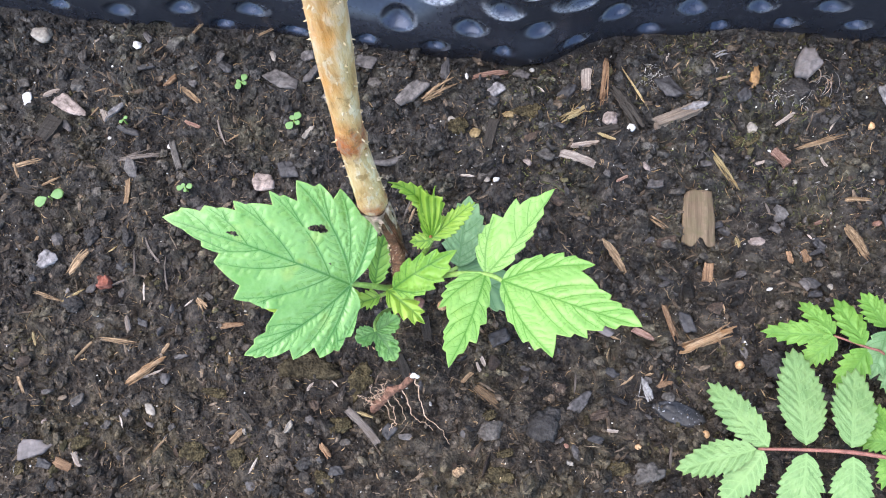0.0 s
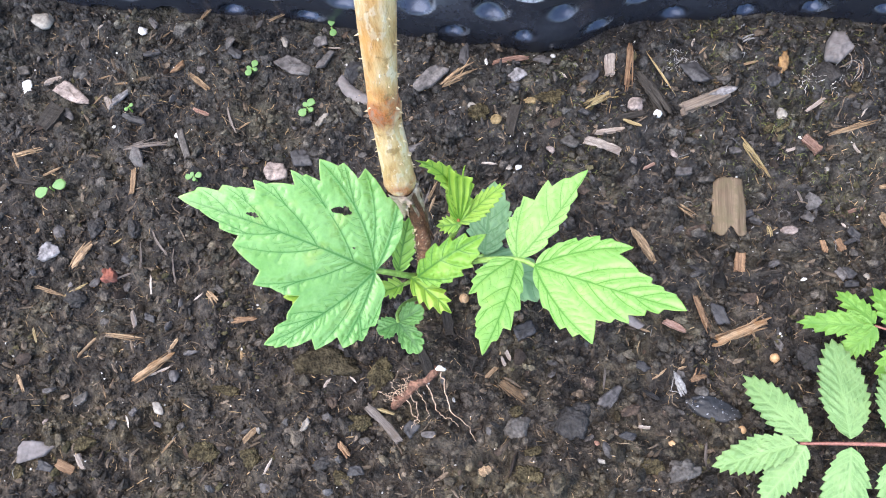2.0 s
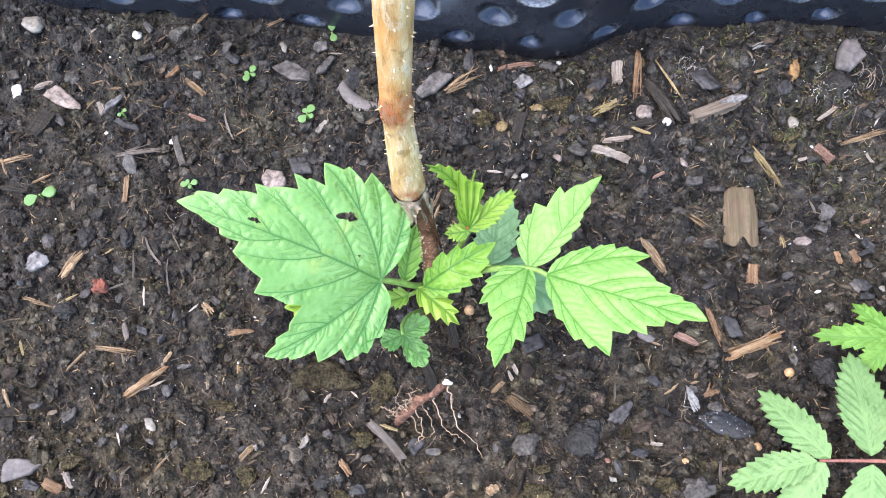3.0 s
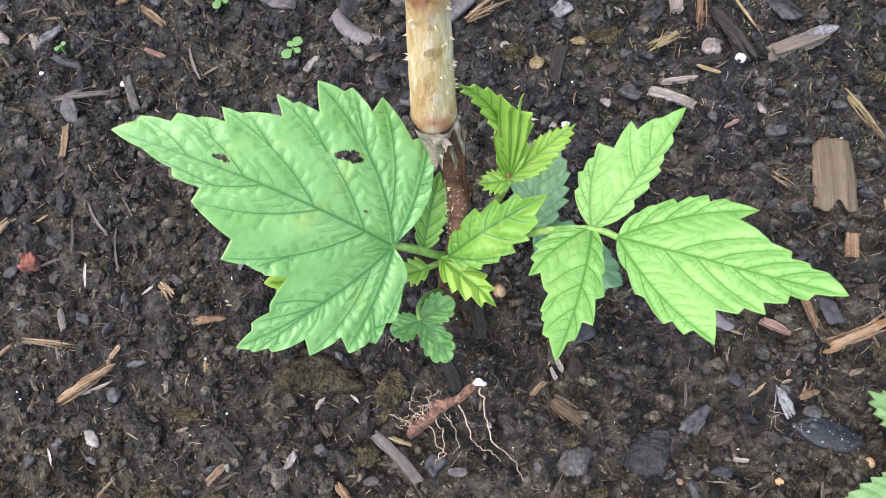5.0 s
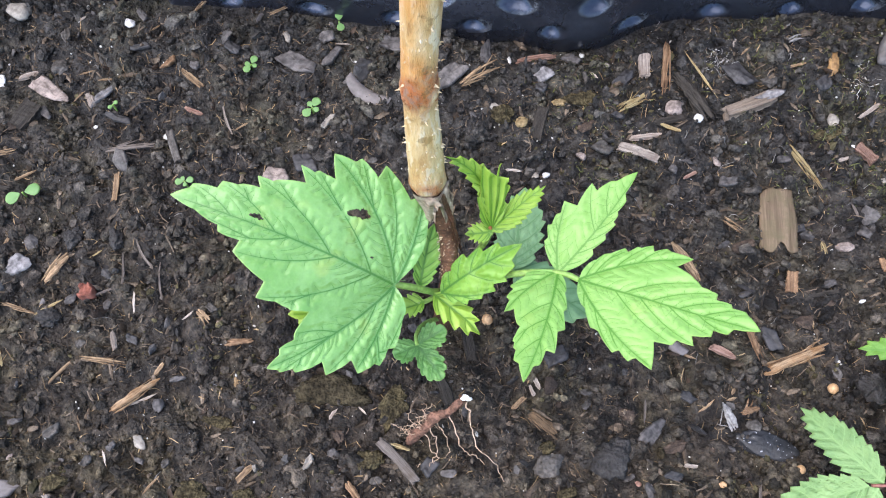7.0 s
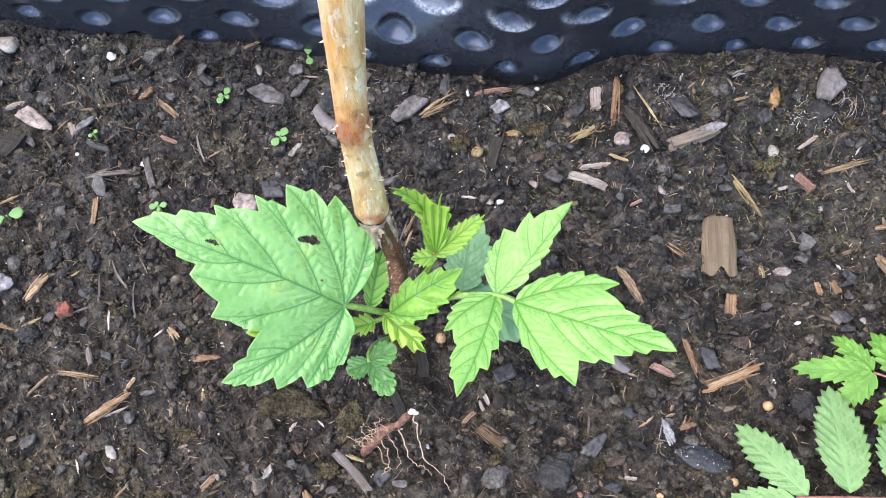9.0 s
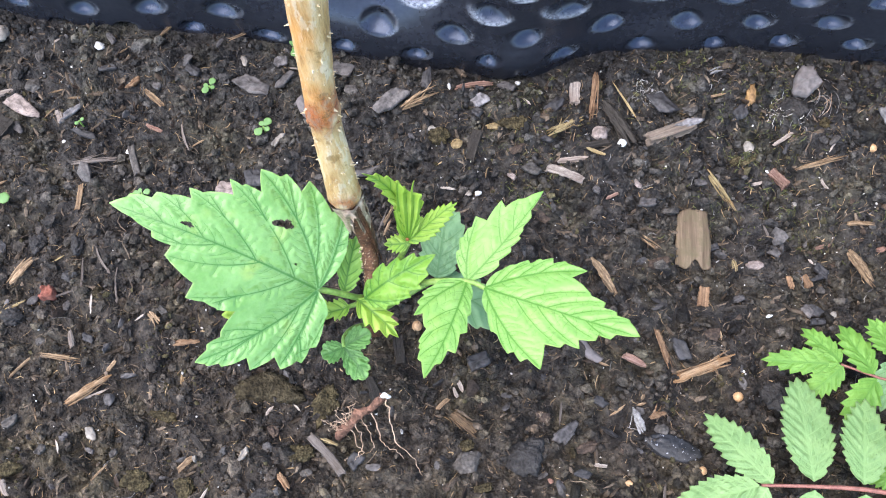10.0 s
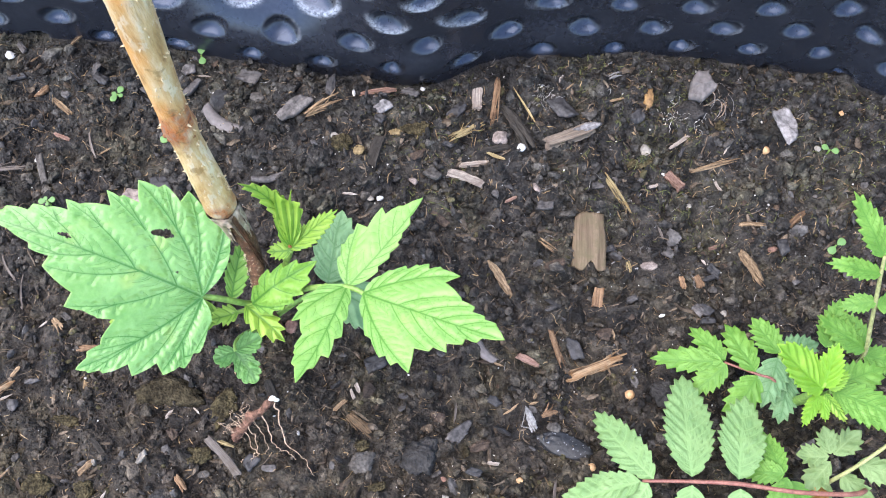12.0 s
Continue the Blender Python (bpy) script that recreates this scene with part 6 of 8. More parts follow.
stick("bark_chip", "orange bark chip lying on compost", -0.0925, -0.0695, -18, 0.0064, 0.0025, "orangewood", 195, cat="bark", group="bark chips")
stick("wood_sliver", "pale grey sliver lying on compost", -0.0879, -0.0677, -52, 0.0054, 0.0016, "greywood", 196, cat="wood chip", group="wood slivers")
stone("clod", "mossy brown stone lying on compost", -0.0524, -0.0607, 9, 0.0076, 0.0063, "mossy", 197, cat="stone", group="clods")
stone("clod", "mossy olive clod lying on compost", -0.0386, -0.0608, 13, 0.0060, 0.0053, "mossy", 198, cat="stone", group="clods")
stone("clod", "mossy stone lying on compost", -0.0103, -0.0482, 11, 0.0084, 0.0057, "mossy", 199, cat="stone", group="clods")
stone("clod", "mossy clod of compost", -0.0892, -0.0627, 10, 0.0080, 0.0046, "mossy", 200, cat="stone", group="clods")
stick("twig", "grey-brown broken twig lying on compost", -0.0027, -0.0473, -39, 0.0153, 0.0025, "oldtwig", 201, cat="twig", group="twigs")
flake("slate_chip", "dark slate pebble lying on compost", 0.0047, -0.0477, 59, 0.0054, 0.0041, "darkslate", 202, cat="stone", group="slate chips")
stone("pebble", "grey-mauve pebble lying on compost", 0.0102, -0.0488, 5, 0.0043, 0.0024, "slate", 203, cat="stone", group="pebbles")
stone("pebble", "pale grey pebble lying on compost", -0.0076, -0.0523, 12, 0.0037, 0.0022, "grey", 204, cat="stone", group="pebbles")
flake("stone_flake", "whitish flake lying on compost", -0.0244, -0.0504, 69, 0.0043, 0.0018, "pale", 205, cat="stone", group="stone flakes")
stick("wood_chip", "tan wood chip lying on compost", -0.0404, -0.0544, 53, 0.0064, 0.0016, "tan", 206, cat="wood chip", group="wood chips")
stone("rotten_wood", "mossy brown rotten wood piece", -0.0226, -0.0318, 5, 0.0206, 0.0091, "mosswood", 207, cat="wood", height=0.5)
stone("clod", "dark pebble lying on compost", -0.0185, -0.0599, 16, 0.0054, 0.0042, "dark", 208, cat="stone", group="clods")
bundle("fibre_tuft", "brown fibrous tuft lying on compost", -0.0487, -0.0220, 14, 0.0078, 0.0020, "orangewood", 209, cat="fibre", group="fibre tufts")
stone("clod", "large dark rough stone", 0.0494, -0.0400, 10, 0.0132, 0.0108, "dark", 210, cat="stone", group="clods")
stone("slate_pebble", "oval black slate flecked with white", 0.0890, -0.0319, -13, 0.0156, 0.0071, "fleck", 211, cat="stone", height=0.35)
flake("leaf_scrap", "curled pale mauve dry leaf scrap", 0.0600, -0.0319, 50, 0.0087, 0.0039, "slate", 212, cat="dry leaf", tilt=(12, 8), sharp=0.6)
bundle("papery_scrap", "silvery papery shreds lying on compost", 0.0783, -0.0257, -66, 0.0077, 0.0020, "silver", 213, cat="scrap", count=5, fan=0.5)
stone("pebble", "dark grey round pebble", 0.0858, -0.0266, 11, 0.0042, 0.0037, "grey", 214, cat="stone", group="pebbles")
bundle("bark_strip", "mossy brown bark strip", 0.0322, -0.0336, -31, 0.0098, 0.0032, "barkbrown", 215, cat="bark", group="bark strips")
stone("clod", "brownish grey stone lying on compost", 0.0344, -0.0435, 12, 0.0072, 0.0061, "grey", 216, cat="stone", group="clods")
stick("wood_chip", "tan wood chip lying on compost", 0.0254, -0.0288, 51, 0.0050, 0.0014, "tan", 217, cat="wood chip", group="wood chips")
stick("wood_chip", "pinkish tan chip lying on compost", 0.0766, -0.0092, -20, 0.0073, 0.0019, "redwood", 218, cat="wood chip", group="wood chips")
bundle("bark_strip", "orange splintered bark lying on compost", 0.0845, -0.0045, -66, 0.0122, 0.0022, "orangewood", 219, cat="bark", group="bark strips")
bundle("wood_splinter", "large layered piece of tan splintered wood", 0.0964, -0.0081, 29, 0.0205, 0.0056, "splitwood", 220, cat="wood chip", group="wood splinters", count=13)
stick("straw_piece", "thin pale crossing straw", 0.0998, -0.0069, -62, 0.0064, 0.0007, "tan", 221, cat="straw", group="straw pieces")
flake("slate_chip", "dark blue-black slate lying on compost", 0.0895, -0.0034, -58, 0.0078, 0.0048, "darkslate", 222, cat="stone", group="slate chips")
stick("wood_chip", "orange rectangular wood chip", 0.0955, 0.0133, -93, 0.0067, 0.0026, "orangewood", 223, cat="wood chip", group="wood chips")
bundle("wood_splinter", "pale orange-brown wood splinter", 0.0658, 0.0141, -52, 0.0134, 0.0024, "tan", 224, cat="wood chip", group="wood splinters", count=6)
stone("clod", "dark stone beneath fronds", 0.1162, -0.0128, 11, 0.0091, 0.0078, "dark", 225, cat="stone", group="clods")
flake("slate_chip", "dark grey slate chip", 0.0651, -0.0424, -15, 0.0049, 0.0026, "darkslate", 226, cat="stone", group="slate chips")
stone("clod", "grey rough stone lying on compost", 0.0812, -0.0499, 14, 0.0078, 0.0066, "grey", 227, cat="stone", group="clods")
stone("pebble", "tiny yellow-tan grit lying on compost", 0.0777, -0.0426, 22, 0.0023, 0.0017, "pellet", 228, cat="stone", group="pebbles")
stick("wood_chip", "small orange chip lying on compost", 0.1250, 0.0222, -58, 0.0043, 0.0022, "orangewood", 229, cat="wood chip", group="wood chips")
stone("pebble", "grey pebble lying on compost", 0.1298, 0.0210, 14, 0.0027, 0.0026, "grey", 230, cat="stone", group="pebbles")
bundle("straw", "dry straw scraps lying on compost", 0.0050, 0.0620, 44, 0.0135, 0.0034, "tan", 231, cat="straw", group="straw scraps", count=9, fan=0.35)
stick("charred_wood", "dark wood under the stem", 0.0113, -0.0155, -74, 0.0088, 0.0031, "darkwood", 232, cat="wood", group="charred wood pieces")
stick("charred_wood", "dark grey stick beneath the leaf", 0.0065, -0.0284, -63, 0.0085, 0.0026, "darkwood", 233, cat="wood", group="charred wood pieces")
flake("stone_flake", "brownish flat stone lying on compost", -0.1387, 0.0535, 19, 0.0046, 0.0037, "grey", 234, cat="stone", group="stone flakes")
flake("slate_chip", "dark slate chip lying on compost", -0.0950, 0.0623, 17, 0.0064, 0.0020, "darkslate", 235, cat="stone", group="slate chips")
flake("slate_chip", "dark slate chip lying on compost", -0.0675, 0.0641, -27, 0.0056, 0.0034, "darkslate", 236, cat="stone", group="slate chips")
flake("bark_scrap", "olive brown bark scrap", -0.0854, 0.0578, 50, 0.0058, 0.0023, "orangewood", 237, cat="bark", group="bark scraps")
flake("slate_chip", "pale grey stone chip", -0.0777, 0.0573, -22, 0.0035, 0.0023, "slate", 238, cat="stone", group="slate chips")
flake("bark_scrap", "pale brittle bark scrap", -0.1054, 0.0432, -53, 0.0055, 0.0025, "greywood", 239, cat="bark", group="bark scraps")
flake("stone_flake", "grey rounded stone flake", -0.1193, 0.0391, -43, 0.0047, 0.0028, "slate", 240, cat="stone", group="stone flakes")
bundle("straw", "pale forked straw lying on compost", -0.1310, 0.0206, -58, 0.0063, 0.0012, "tan", 241, cat="straw", group="straw scraps", count=4)
stick("twig", "thin tan twig lying on compost", -0.1098, 0.0531, 24, 0.0052, 0.0006, "tan", 242, cat="twig", group="twigs")
stick("twig", "thin tan twig lying on compost", -0.1029, 0.0513, 8, 0.0066, 0.0006, "tan", 243, cat="twig", group="twigs")
stick("twig", "thin tan twig lying on compost", -0.1098, 0.0464, 58, 0.0076, 0.0006, "tan", 244, cat="twig", group="twigs")
stick("bark_chip", "reddish sliver of bark", -0.0748, 0.0427, -15, 0.0060, 0.0013, "redwood", 245, cat="bark", group="bark chips")
stick("twig", "thin grey twig lying on compost", -0.0648, 0.0407, -62, 0.0100, 0.0007, "oldtwig", 246, cat="twig", group="twigs", bend=0.2)
stick("twig", "thin pale twig lying on compost", -0.0604, 0.0399, 40, 0.0053, 0.0005, "tan", 247, cat="twig", group="twigs")
stick("straw_piece", "short pale straw lying on compost", -0.0932, 0.0705, 47, 0.0038, 0.0006, "tan", 248, cat="straw", group="straw pieces")
stick("straw_piece", "short white straw lying on compost", -0.1165, 0.0717, 52, 0.0024, 0.0006, "palewood", 249, cat="straw", group="straw pieces")
bundle("fibre_tuft", "olive dry plant fibres", -0.0903, 0.0297, 15, 0.0151, 0.0034, "oldtwig", 250, cat="fibre", group="fibre tufts", count=16, fan=0.4)
stick("charred_wood", "dark thin wood sliver", -0.1269, 0.0143, -3, 0.0096, 0.0017, "darkwood", 251, cat="wood", group="charred wood pieces")
stick("straw_piece", "short tan straw lying on compost", -0.1186, -0.0017, 80, 0.0032, 0.0009, "tan", 252, cat="straw", group="straw pieces")
stone("clod", "dark clod of compost", -0.1004, 0.0021, -3, 0.0058, 0.0059, "dark", 253, cat="stone", group="clods")
stone("clod", "dark clod of compost", -0.0879, 0.0021, 3, 0.0052, 0.0065, "dark", 254, cat="stone", group="clods")
stick("twig", "thin dark root piece", -0.0797, -0.0010, -51, 0.0114, 0.0007, "oldtwig", 255, cat="twig", group="twigs", bend=0.3)
stick("twig", "thin dark root piece", -0.0831, -0.0076, -79, 0.0127, 0.0007, "oldtwig", 256, cat="twig", group="twigs")
stick("twig", "thin grey root piece", -0.0738, -0.0070, -76, 0.0134, 0.0005, "oldtwig", 257, cat="twig", group="twigs", bend=0.25)
stick("twig", "thin pale root piece", -0.0789, -0.0137, -80, 0.0080, 0.0005, "palewood", 258, cat="twig", group="twigs", bend=0.2)
stone("clod", "olive brown clod lying on compost", -0.0776, -0.0111, 12, 0.0034, 0.0042, "mosswood", 259, cat="stone", group="clods")
stick("straw_piece", "short yellow straw lying on compost", -0.0929, -0.0023, -139, 0.0044, 0.0005, "yellow", 260, cat="straw", group="straw pieces")
flake("slate_chip", "dark slate chip lying on compost", -0.0775, -0.0242, -29, 0.0040, 0.0026, "darkslate", 261, cat="stone", group="slate chips")
flake("slate_chip", "small grey chip lying on compost", -0.0579, -0.0136, -31, 0.0034, 0.0021, "grey", 262, cat="stone", group="slate chips")
bundle("straw", "frayed pale straw tips", -0.0589, -0.0166, -34, 0.0047, 0.0024, "tan", 263, cat="straw", group="straw scraps", count=6, fan=0.4)
stick("straw_piece", "thin white straw lying on compost", -0.0634, -0.0165, 48, 0.0039, 0.0005, "palewood", 264, cat="straw", group="straw pieces")
stick("bark_strip", "pale flaking bark strip", -0.0826, -0.0249, -65, 0.0057, 0.0014, "greywood", 265, cat="bark", group="bark strips")
stick("twig", "thin grey twig lying on compost", -0.0868, -0.0122, 28, 0.0094, 0.0007, "oldtwig", 266, cat="twig", group="twigs")
stone("pebble", "dull grey pebble lying on compost", -0.0914, -0.0267, 12, 0.0033, 0.0025, "grey", 267, cat="stone", group="pebbles")
flake("slate_chip", "dull grey slate chip", -0.0815, -0.0566, 69, 0.0034, 0.0021, "grey", 268, cat="stone", group="slate chips")
flake("slate_chip", "small mauve slate chip", -0.0762, -0.0521, 52, 0.0027, 0.0021, "slate", 269, cat="stone", group="slate chips")
flake("slate_chip", "small mauve slate chip", -0.0688, -0.0546, -14, 0.0027, 0.0017, "slate", 270, cat="stone", group="slate chips")
flake("slate_chip", "dull grey slate chip", -0.0612, -0.0544, 43, 0.0024, 0.0020, "grey", 271, cat="stone", group="slate chips")
stick("straw_piece", "thin white straw lying on compost", -0.0772, -0.0550, -63, 0.0042, 0.0005, "palewood", 272, cat="straw", group="straw pieces")
stick("wood_sliver", "thin tan wood sliver", -0.0635, -0.0602, 56, 0.0061, 0.0007, "tan", 273, cat="wood chip", group="wood slivers")
flake("slate_chip", "pale mauve leaf-shaped chip", -0.0632, -0.0331, 23, 0.0047, 0.0014, "slate", 274, cat="stone", group="slate chips")
stick("straw_piece", "short tan straw lying on compost", -0.0680, -0.0313, 62, 0.0038, 0.0009, "tan", 275, cat="straw", group="straw pieces")
stick("straw_piece", "thin tan straw lying on compost", -0.0870, -0.0472, -66, 0.0045, 0.0005, "tan", 276, cat="straw", group="straw pieces")
bundle("straw", "pale forked straw lying on compost", -0.1105, -0.0479, -50, 0.0062, 0.0016, "tan", 277, cat="straw", group="straw scraps", count=4, fan=0.4)
bundle("straw", "short yellow straw lying on compost", -0.1111, -0.0334, -61, 0.0049, 0.0009, "yellow", 278, cat="straw", group="straw scraps", count=3)
flake("slate_chip", "brownish grey chip lying on compost", -0.0929, -0.0503, 41, 0.0051, 0.0027, "grey", 279, cat="stone", group="slate chips")
stone("pebble", "small pinkish husk lying on compost", -0.1019, -0.0578, 63, 0.0019, 0.0016, "pink", 280, cat="stone", group="pebbles")
flake("slate_chip", "dark flat slate lying on compost", -0.0988, -0.0703, -9, 0.0056, 0.0032, "darkslate", 281, cat="stone", group="slate chips")
stone("clod", "yellowish mossy clod lying on compost", -0.1066, -0.0726, 16, 0.0038, 0.0043, "mossy", 282, cat="stone", group="clods", height=0.4)
stick("charred_wood", "dark slate-grey wood sliver", -0.0378, -0.0491, -40, 0.0064, 0.0015, "darkwood", 283, cat="wood", group="charred wood pieces")
flake("stone_flake", "tiny pale flake lying on compost", -0.0377, -0.0533, -67, 0.0022, 0.0010, "pale", 284, cat="stone", group="stone flakes")
stone("clod", "brown earthy clod lying on compost", -0.0186, -0.0428, -25, 0.0042, 0.0029, "barkflake", 285, cat="stone", group="clods")
flake("slate_chip", "dark bluish slate lying on compost", -0.0088, -0.0609, 2, 0.0052, 0.0032, "darkslate", 286, cat="stone", group="slate chips")
bundle("bark_strip", "small orange bark strip", -0.0128, -0.0558, -45, 0.0053, 0.0016, "orangewood", 287, cat="bark", group="bark strips", count=5)
stick("straw_piece", "thin pale straw lying on compost", -0.0331, -0.0626, 71, 0.0054, 0.0007, "palewood", 288, cat="straw", group="straw pieces")
bundle("straw", "yellowish straw by root", -0.0025, -0.0442, -12, 0.0053, 0.0013, "yellow", 289, cat="straw", group="straw scraps", count=5)
stick("straw_piece", "thin white straw lying on compost", -0.0136, -0.0358, -37, 0.0030, 0.0005, "palewood", 290, cat="straw", group="straw pieces")
stick("wood_sliver", "short grey wood sliver", -0.0210, -0.0377, 60, 0.0037, 0.0008, "greywood", 291, cat="wood chip", group="wood slivers")
flake("stone_flake", "tiny white flake lying on compost", -0.0271, -0.0313, 61, 0.0018, 0.0008, "white", 292, cat="stone", group="stone flakes")
stone("pebble", "tiny white pebble lying on compost", 0.0214, -0.0411, 7, 0.0011, 0.0011, "white", 293, cat="stone", group="pebbles")
stone("clod", "mossy green clod lying on compost", -0.0127, -0.0631, 7, 0.0055, 0.0038, "mossy", 294, cat="stone", group="clods", height=0.4)
flake("slate_chip", "dark slate in shade", 0.0335, -0.0158, 40, 0.0066, 0.0046, "darkslate", 295, cat="stone", group="slate chips")
stick("wood_chip", "short grey wood chip", 0.0296, -0.0234, -59, 0.0034, 0.0011, "greywood", 296, cat="wood chip", group="wood chips")
stick("wood_chip", "short grey wood chip", 0.0285, -0.0252, -60, 0.0031, 0.0010, "greywood", 297, cat="wood chip", group="wood chips")
stone("clod", "tan earthy clod lying on compost", 0.0333, -0.0394, 3, 0.0048, 0.0035, "mossy", 298, cat="stone", group="clods", height=0.5)
stone("pebble", "small tan pebble lying on compost", 0.0349, -0.0411, 15, 0.0021, 0.0016, "pale", 299, cat="stone", group="pebbles")
stick("twig", "thin dark twig lying on compost", 0.0579, -0.0265, -89, 0.0067, 0.0007, "oldtwig", 300, cat="twig", group="twigs")
stone("clod", "reddish fibrous clod lying on compost", 0.0534, -0.0279, 9, 0.0041, 0.0033, "barkflake", 301, cat="stone", group="clods")
stone("clod", "reddish fibrous clod lying on compost", 0.0660, -0.0345, 23, 0.0066, 0.0030, "barkflake", 302, cat="stone", group="clods")
stick("wood_sliver", "small white wood sliver", 0.0700, -0.0389, -1, 0.0036, 0.0010, "palewood", 303, cat="wood chip", group="wood slivers")
stone("pebble", "olive grey pebble lying on compost", 0.0621, -0.0365, 18, 0.0024, 0.0033, "mosswood", 304, cat="stone", group="pebbles")
stone("pebble", "small brick-red grain lying on compost", 0.0570, -0.0450, -18, 0.0018, 0.0013, "clay", 305, cat="stone", group="pebbles")
stone("pebble", "small pinkish grain lying on compost", 0.0598, -0.0451, 16, 0.0009, 0.0010, "pink", 306, cat="stone", group="pebbles")
bundle("fibre_tuft", "orange fibrous scrap lying on compost", 0.0840, -0.0233, 23, 0.0051, 0.0024, "orangewood", 307, cat="fibre", group="fibre tufts", count=7, fan=0.4)
stick("twig", "thin bent straw lying on compost", 0.0734, -0.0235, 43, 0.0056, 0.0007, "tan", 308, cat="twig", group="twigs", bend=0.2)
stick("straw_piece", "short tan straw lying on compost", 0.0795, -0.0210, 22, 0.0030, 0.0007, "tan", 309, cat="straw", group="straw pieces")
stick("straw_piece", "short tan straw lying on compost", 0.0797, -0.0190, 69, 0.0020, 0.0008, "tan", 310, cat="straw", group="straw pieces")
flake("slate_chip", "dark bluish slate lying on compost", 0.0683, -0.0218, -20, 0.0043, 0.0030, "darkslate", 311, cat="stone", group="slate chips")
bundle("fibre_tuft", "pale curled rootlets lying on compost", 0.0269, -0.0564, 38, 0.0043, 0.0022, "tan", 312, cat="fibre", group="fibre tufts", count=4, fan=0.5)
stone("clod", "mossy green clod lying on compost", 0.0385, -0.0557, 7, 0.0087, 0.0054, "mossy", 313, cat="stone", group="clods", height=0.35)
stone("clod", "mossy olive clod lying on compost", 0.0393, -0.0497, 10, 0.0054, 0.0027, "mossy", 314, cat="stone", group="clods", height=0.4)
stone("clod", "mossy green clod lying on compost", 0.0732, -0.0498, 13, 0.0069, 0.0046, "mossy", 315, cat="stone", group="clods", height=0.35)
flake("stone_flake", "small pale flake lying on compost", 0.0582, -0.0500, -14, 0.0021, 0.0013, "pale", 316, cat="stone", group="stone flakes")
stick("twig", "thin grey twig lying on compost", 0.0877, -0.0439, 90, 0.0095, 0.0008, "oldtwig", 317, cat="twig", group="twigs")
flake("slate_chip", "mauve grey slate by edging", 0.0309, 0.0727, -7, 0.0071, 0.0031, "slate", 318, cat="stone", group="slate chips")
flake("slate_chip", "small dark slate lying on compost", 0.0227, 0.0700, -1, 0.0034, 0.0014, "darkslate", 319, cat="stone", group="slate chips")
flake("stone_flake", "small taupe flake lying on compost", 0.0353, 0.0660, -67, 0.0039, 0.0016, "grey", 320, cat="stone", group="stone flakes")
stick("straw_piece", "short white straw lying on compost", 0.0377, 0.0676, -34, 0.0034, 0.0007, "palewood", 321, cat="straw", group="straw pieces")
stone("pebble", "tiny pale pebble lying on compost", 0.0415, 0.0731, -18, 0.0019, 0.0013, "pale", 322, cat="stone", group="pebbles")
stone("pebble", "tiny white pebble lying on compost", 0.0131, 0.0698, -72, 0.0026, 0.0011, "white", 323, cat="stone", group="pebbles")
flake("slate_chip", "dark slate half buried", 0.0229, 0.0612, -10, 0.0042, 0.0032, "darkslate", 324, cat="stone", group="slate chips")
stone("clod", "mossy olive stone lying on compost", 0.0344, 0.0593, 6, 0.0108, 0.0046, "mossy", 325, cat="stone", group="clods", height=0.45)
stone("clod", "yellowish mossy pebble lying on compost", 0.0283, 0.0574, 12, 0.0037, 0.0025, "ochre", 326, cat="stone", group="clods")
stone("pebble", "pale lichened pebble lying on compost", 0.0105, 0.0522, -35, 0.0035, 0.0026, "pale", 327, cat="stone", group="pebbles")
flake("slate_chip", "brown layered chip lying on compost", 0.0416, 0.0452, -17, 0.0057, 0.0042, "grey", 328, cat="stone", group="slate chips")
stick("straw_piece", "thin yellow straw lying on compost", 0.0602, 0.0534, -16, 0.0079, 0.0011, "yellow", 329, cat="straw", group="straw pieces", bend=0.15)
stick("straw_piece", "long thin yellow straw", 0.0680, 0.0707, -55, 0.0176, 0.0006, "yellow", 330, cat="straw", group="straw pieces", h=0.002)
flake("slate_chip", "dark slate chip lying on compost", 0.0453, 0.0553, -18, 0.0041, 0.0021, "darkslate", 331, cat="stone", group="slate chips")
stone("pebble", "small grey pebble lying on compost", 0.0447, 0.0597, 6, 0.0019, 0.0016, "grey", 332, cat="stone", group="pebbles")
stick("charred_wood", "dark wood sliver lying on compost", 0.0600, 0.0559, 18, 0.0097, 0.0020, "darkwood", 333, cat="wood", group="charred wood pieces")
flake("slate_chip", "grey slate chip lying on compost", 0.0617, 0.0412, -43, 0.0029, 0.0023, "slate", 334, cat="stone", group="slate chips")
stick("bark_chip", "thin reddish chip lying on compost", 0.0668, 0.0402, 34, 0.0048, 0.0009, "redwood", 335, cat="bark", group="bark chips")
stick("straw_piece", "thin pale straw lying on compost", 0.0175, 0.0349, 2, 0.0055, 0.0007, "palewood", 336, cat="straw", group="straw pieces")
stone("clod", "brown earthy clod lying on compost", 0.0364, 0.0501, 33, 0.0051, 0.0032, "barkflake", 337, cat="stone", group="clods")
stone("clod", "grey earthy clod lying on compost", 0.0883, 0.0725, 25, 0.0061, 0.0034, "grey", 338, cat="stone", group="clods")
flake("slate_chip", "dark three-cornered slate lying on compost", 0.1032, 0.0727, 43, 0.0052, 0.0046, "darkslate", 339, cat="stone", group="slate chips")
stick("straw_piece", "short white straw lying on compost", 0.0781, 0.0843, 71, 0.0029, 0.0008, "palewood", 340, cat="straw", group="straw pieces")
stick("straw_piece", "short tan straw lying on compost", 0.0812, 0.0817, 49, 0.0041, 0.0006, "tan", 341, cat="straw", group="straw pieces")
flake("slate_chip", "dark slate sliver lying on compost", 0.1179, 0.0639, 73, 0.0042, 0.0013, "darkslate", 342, cat="stone", group="slate chips")
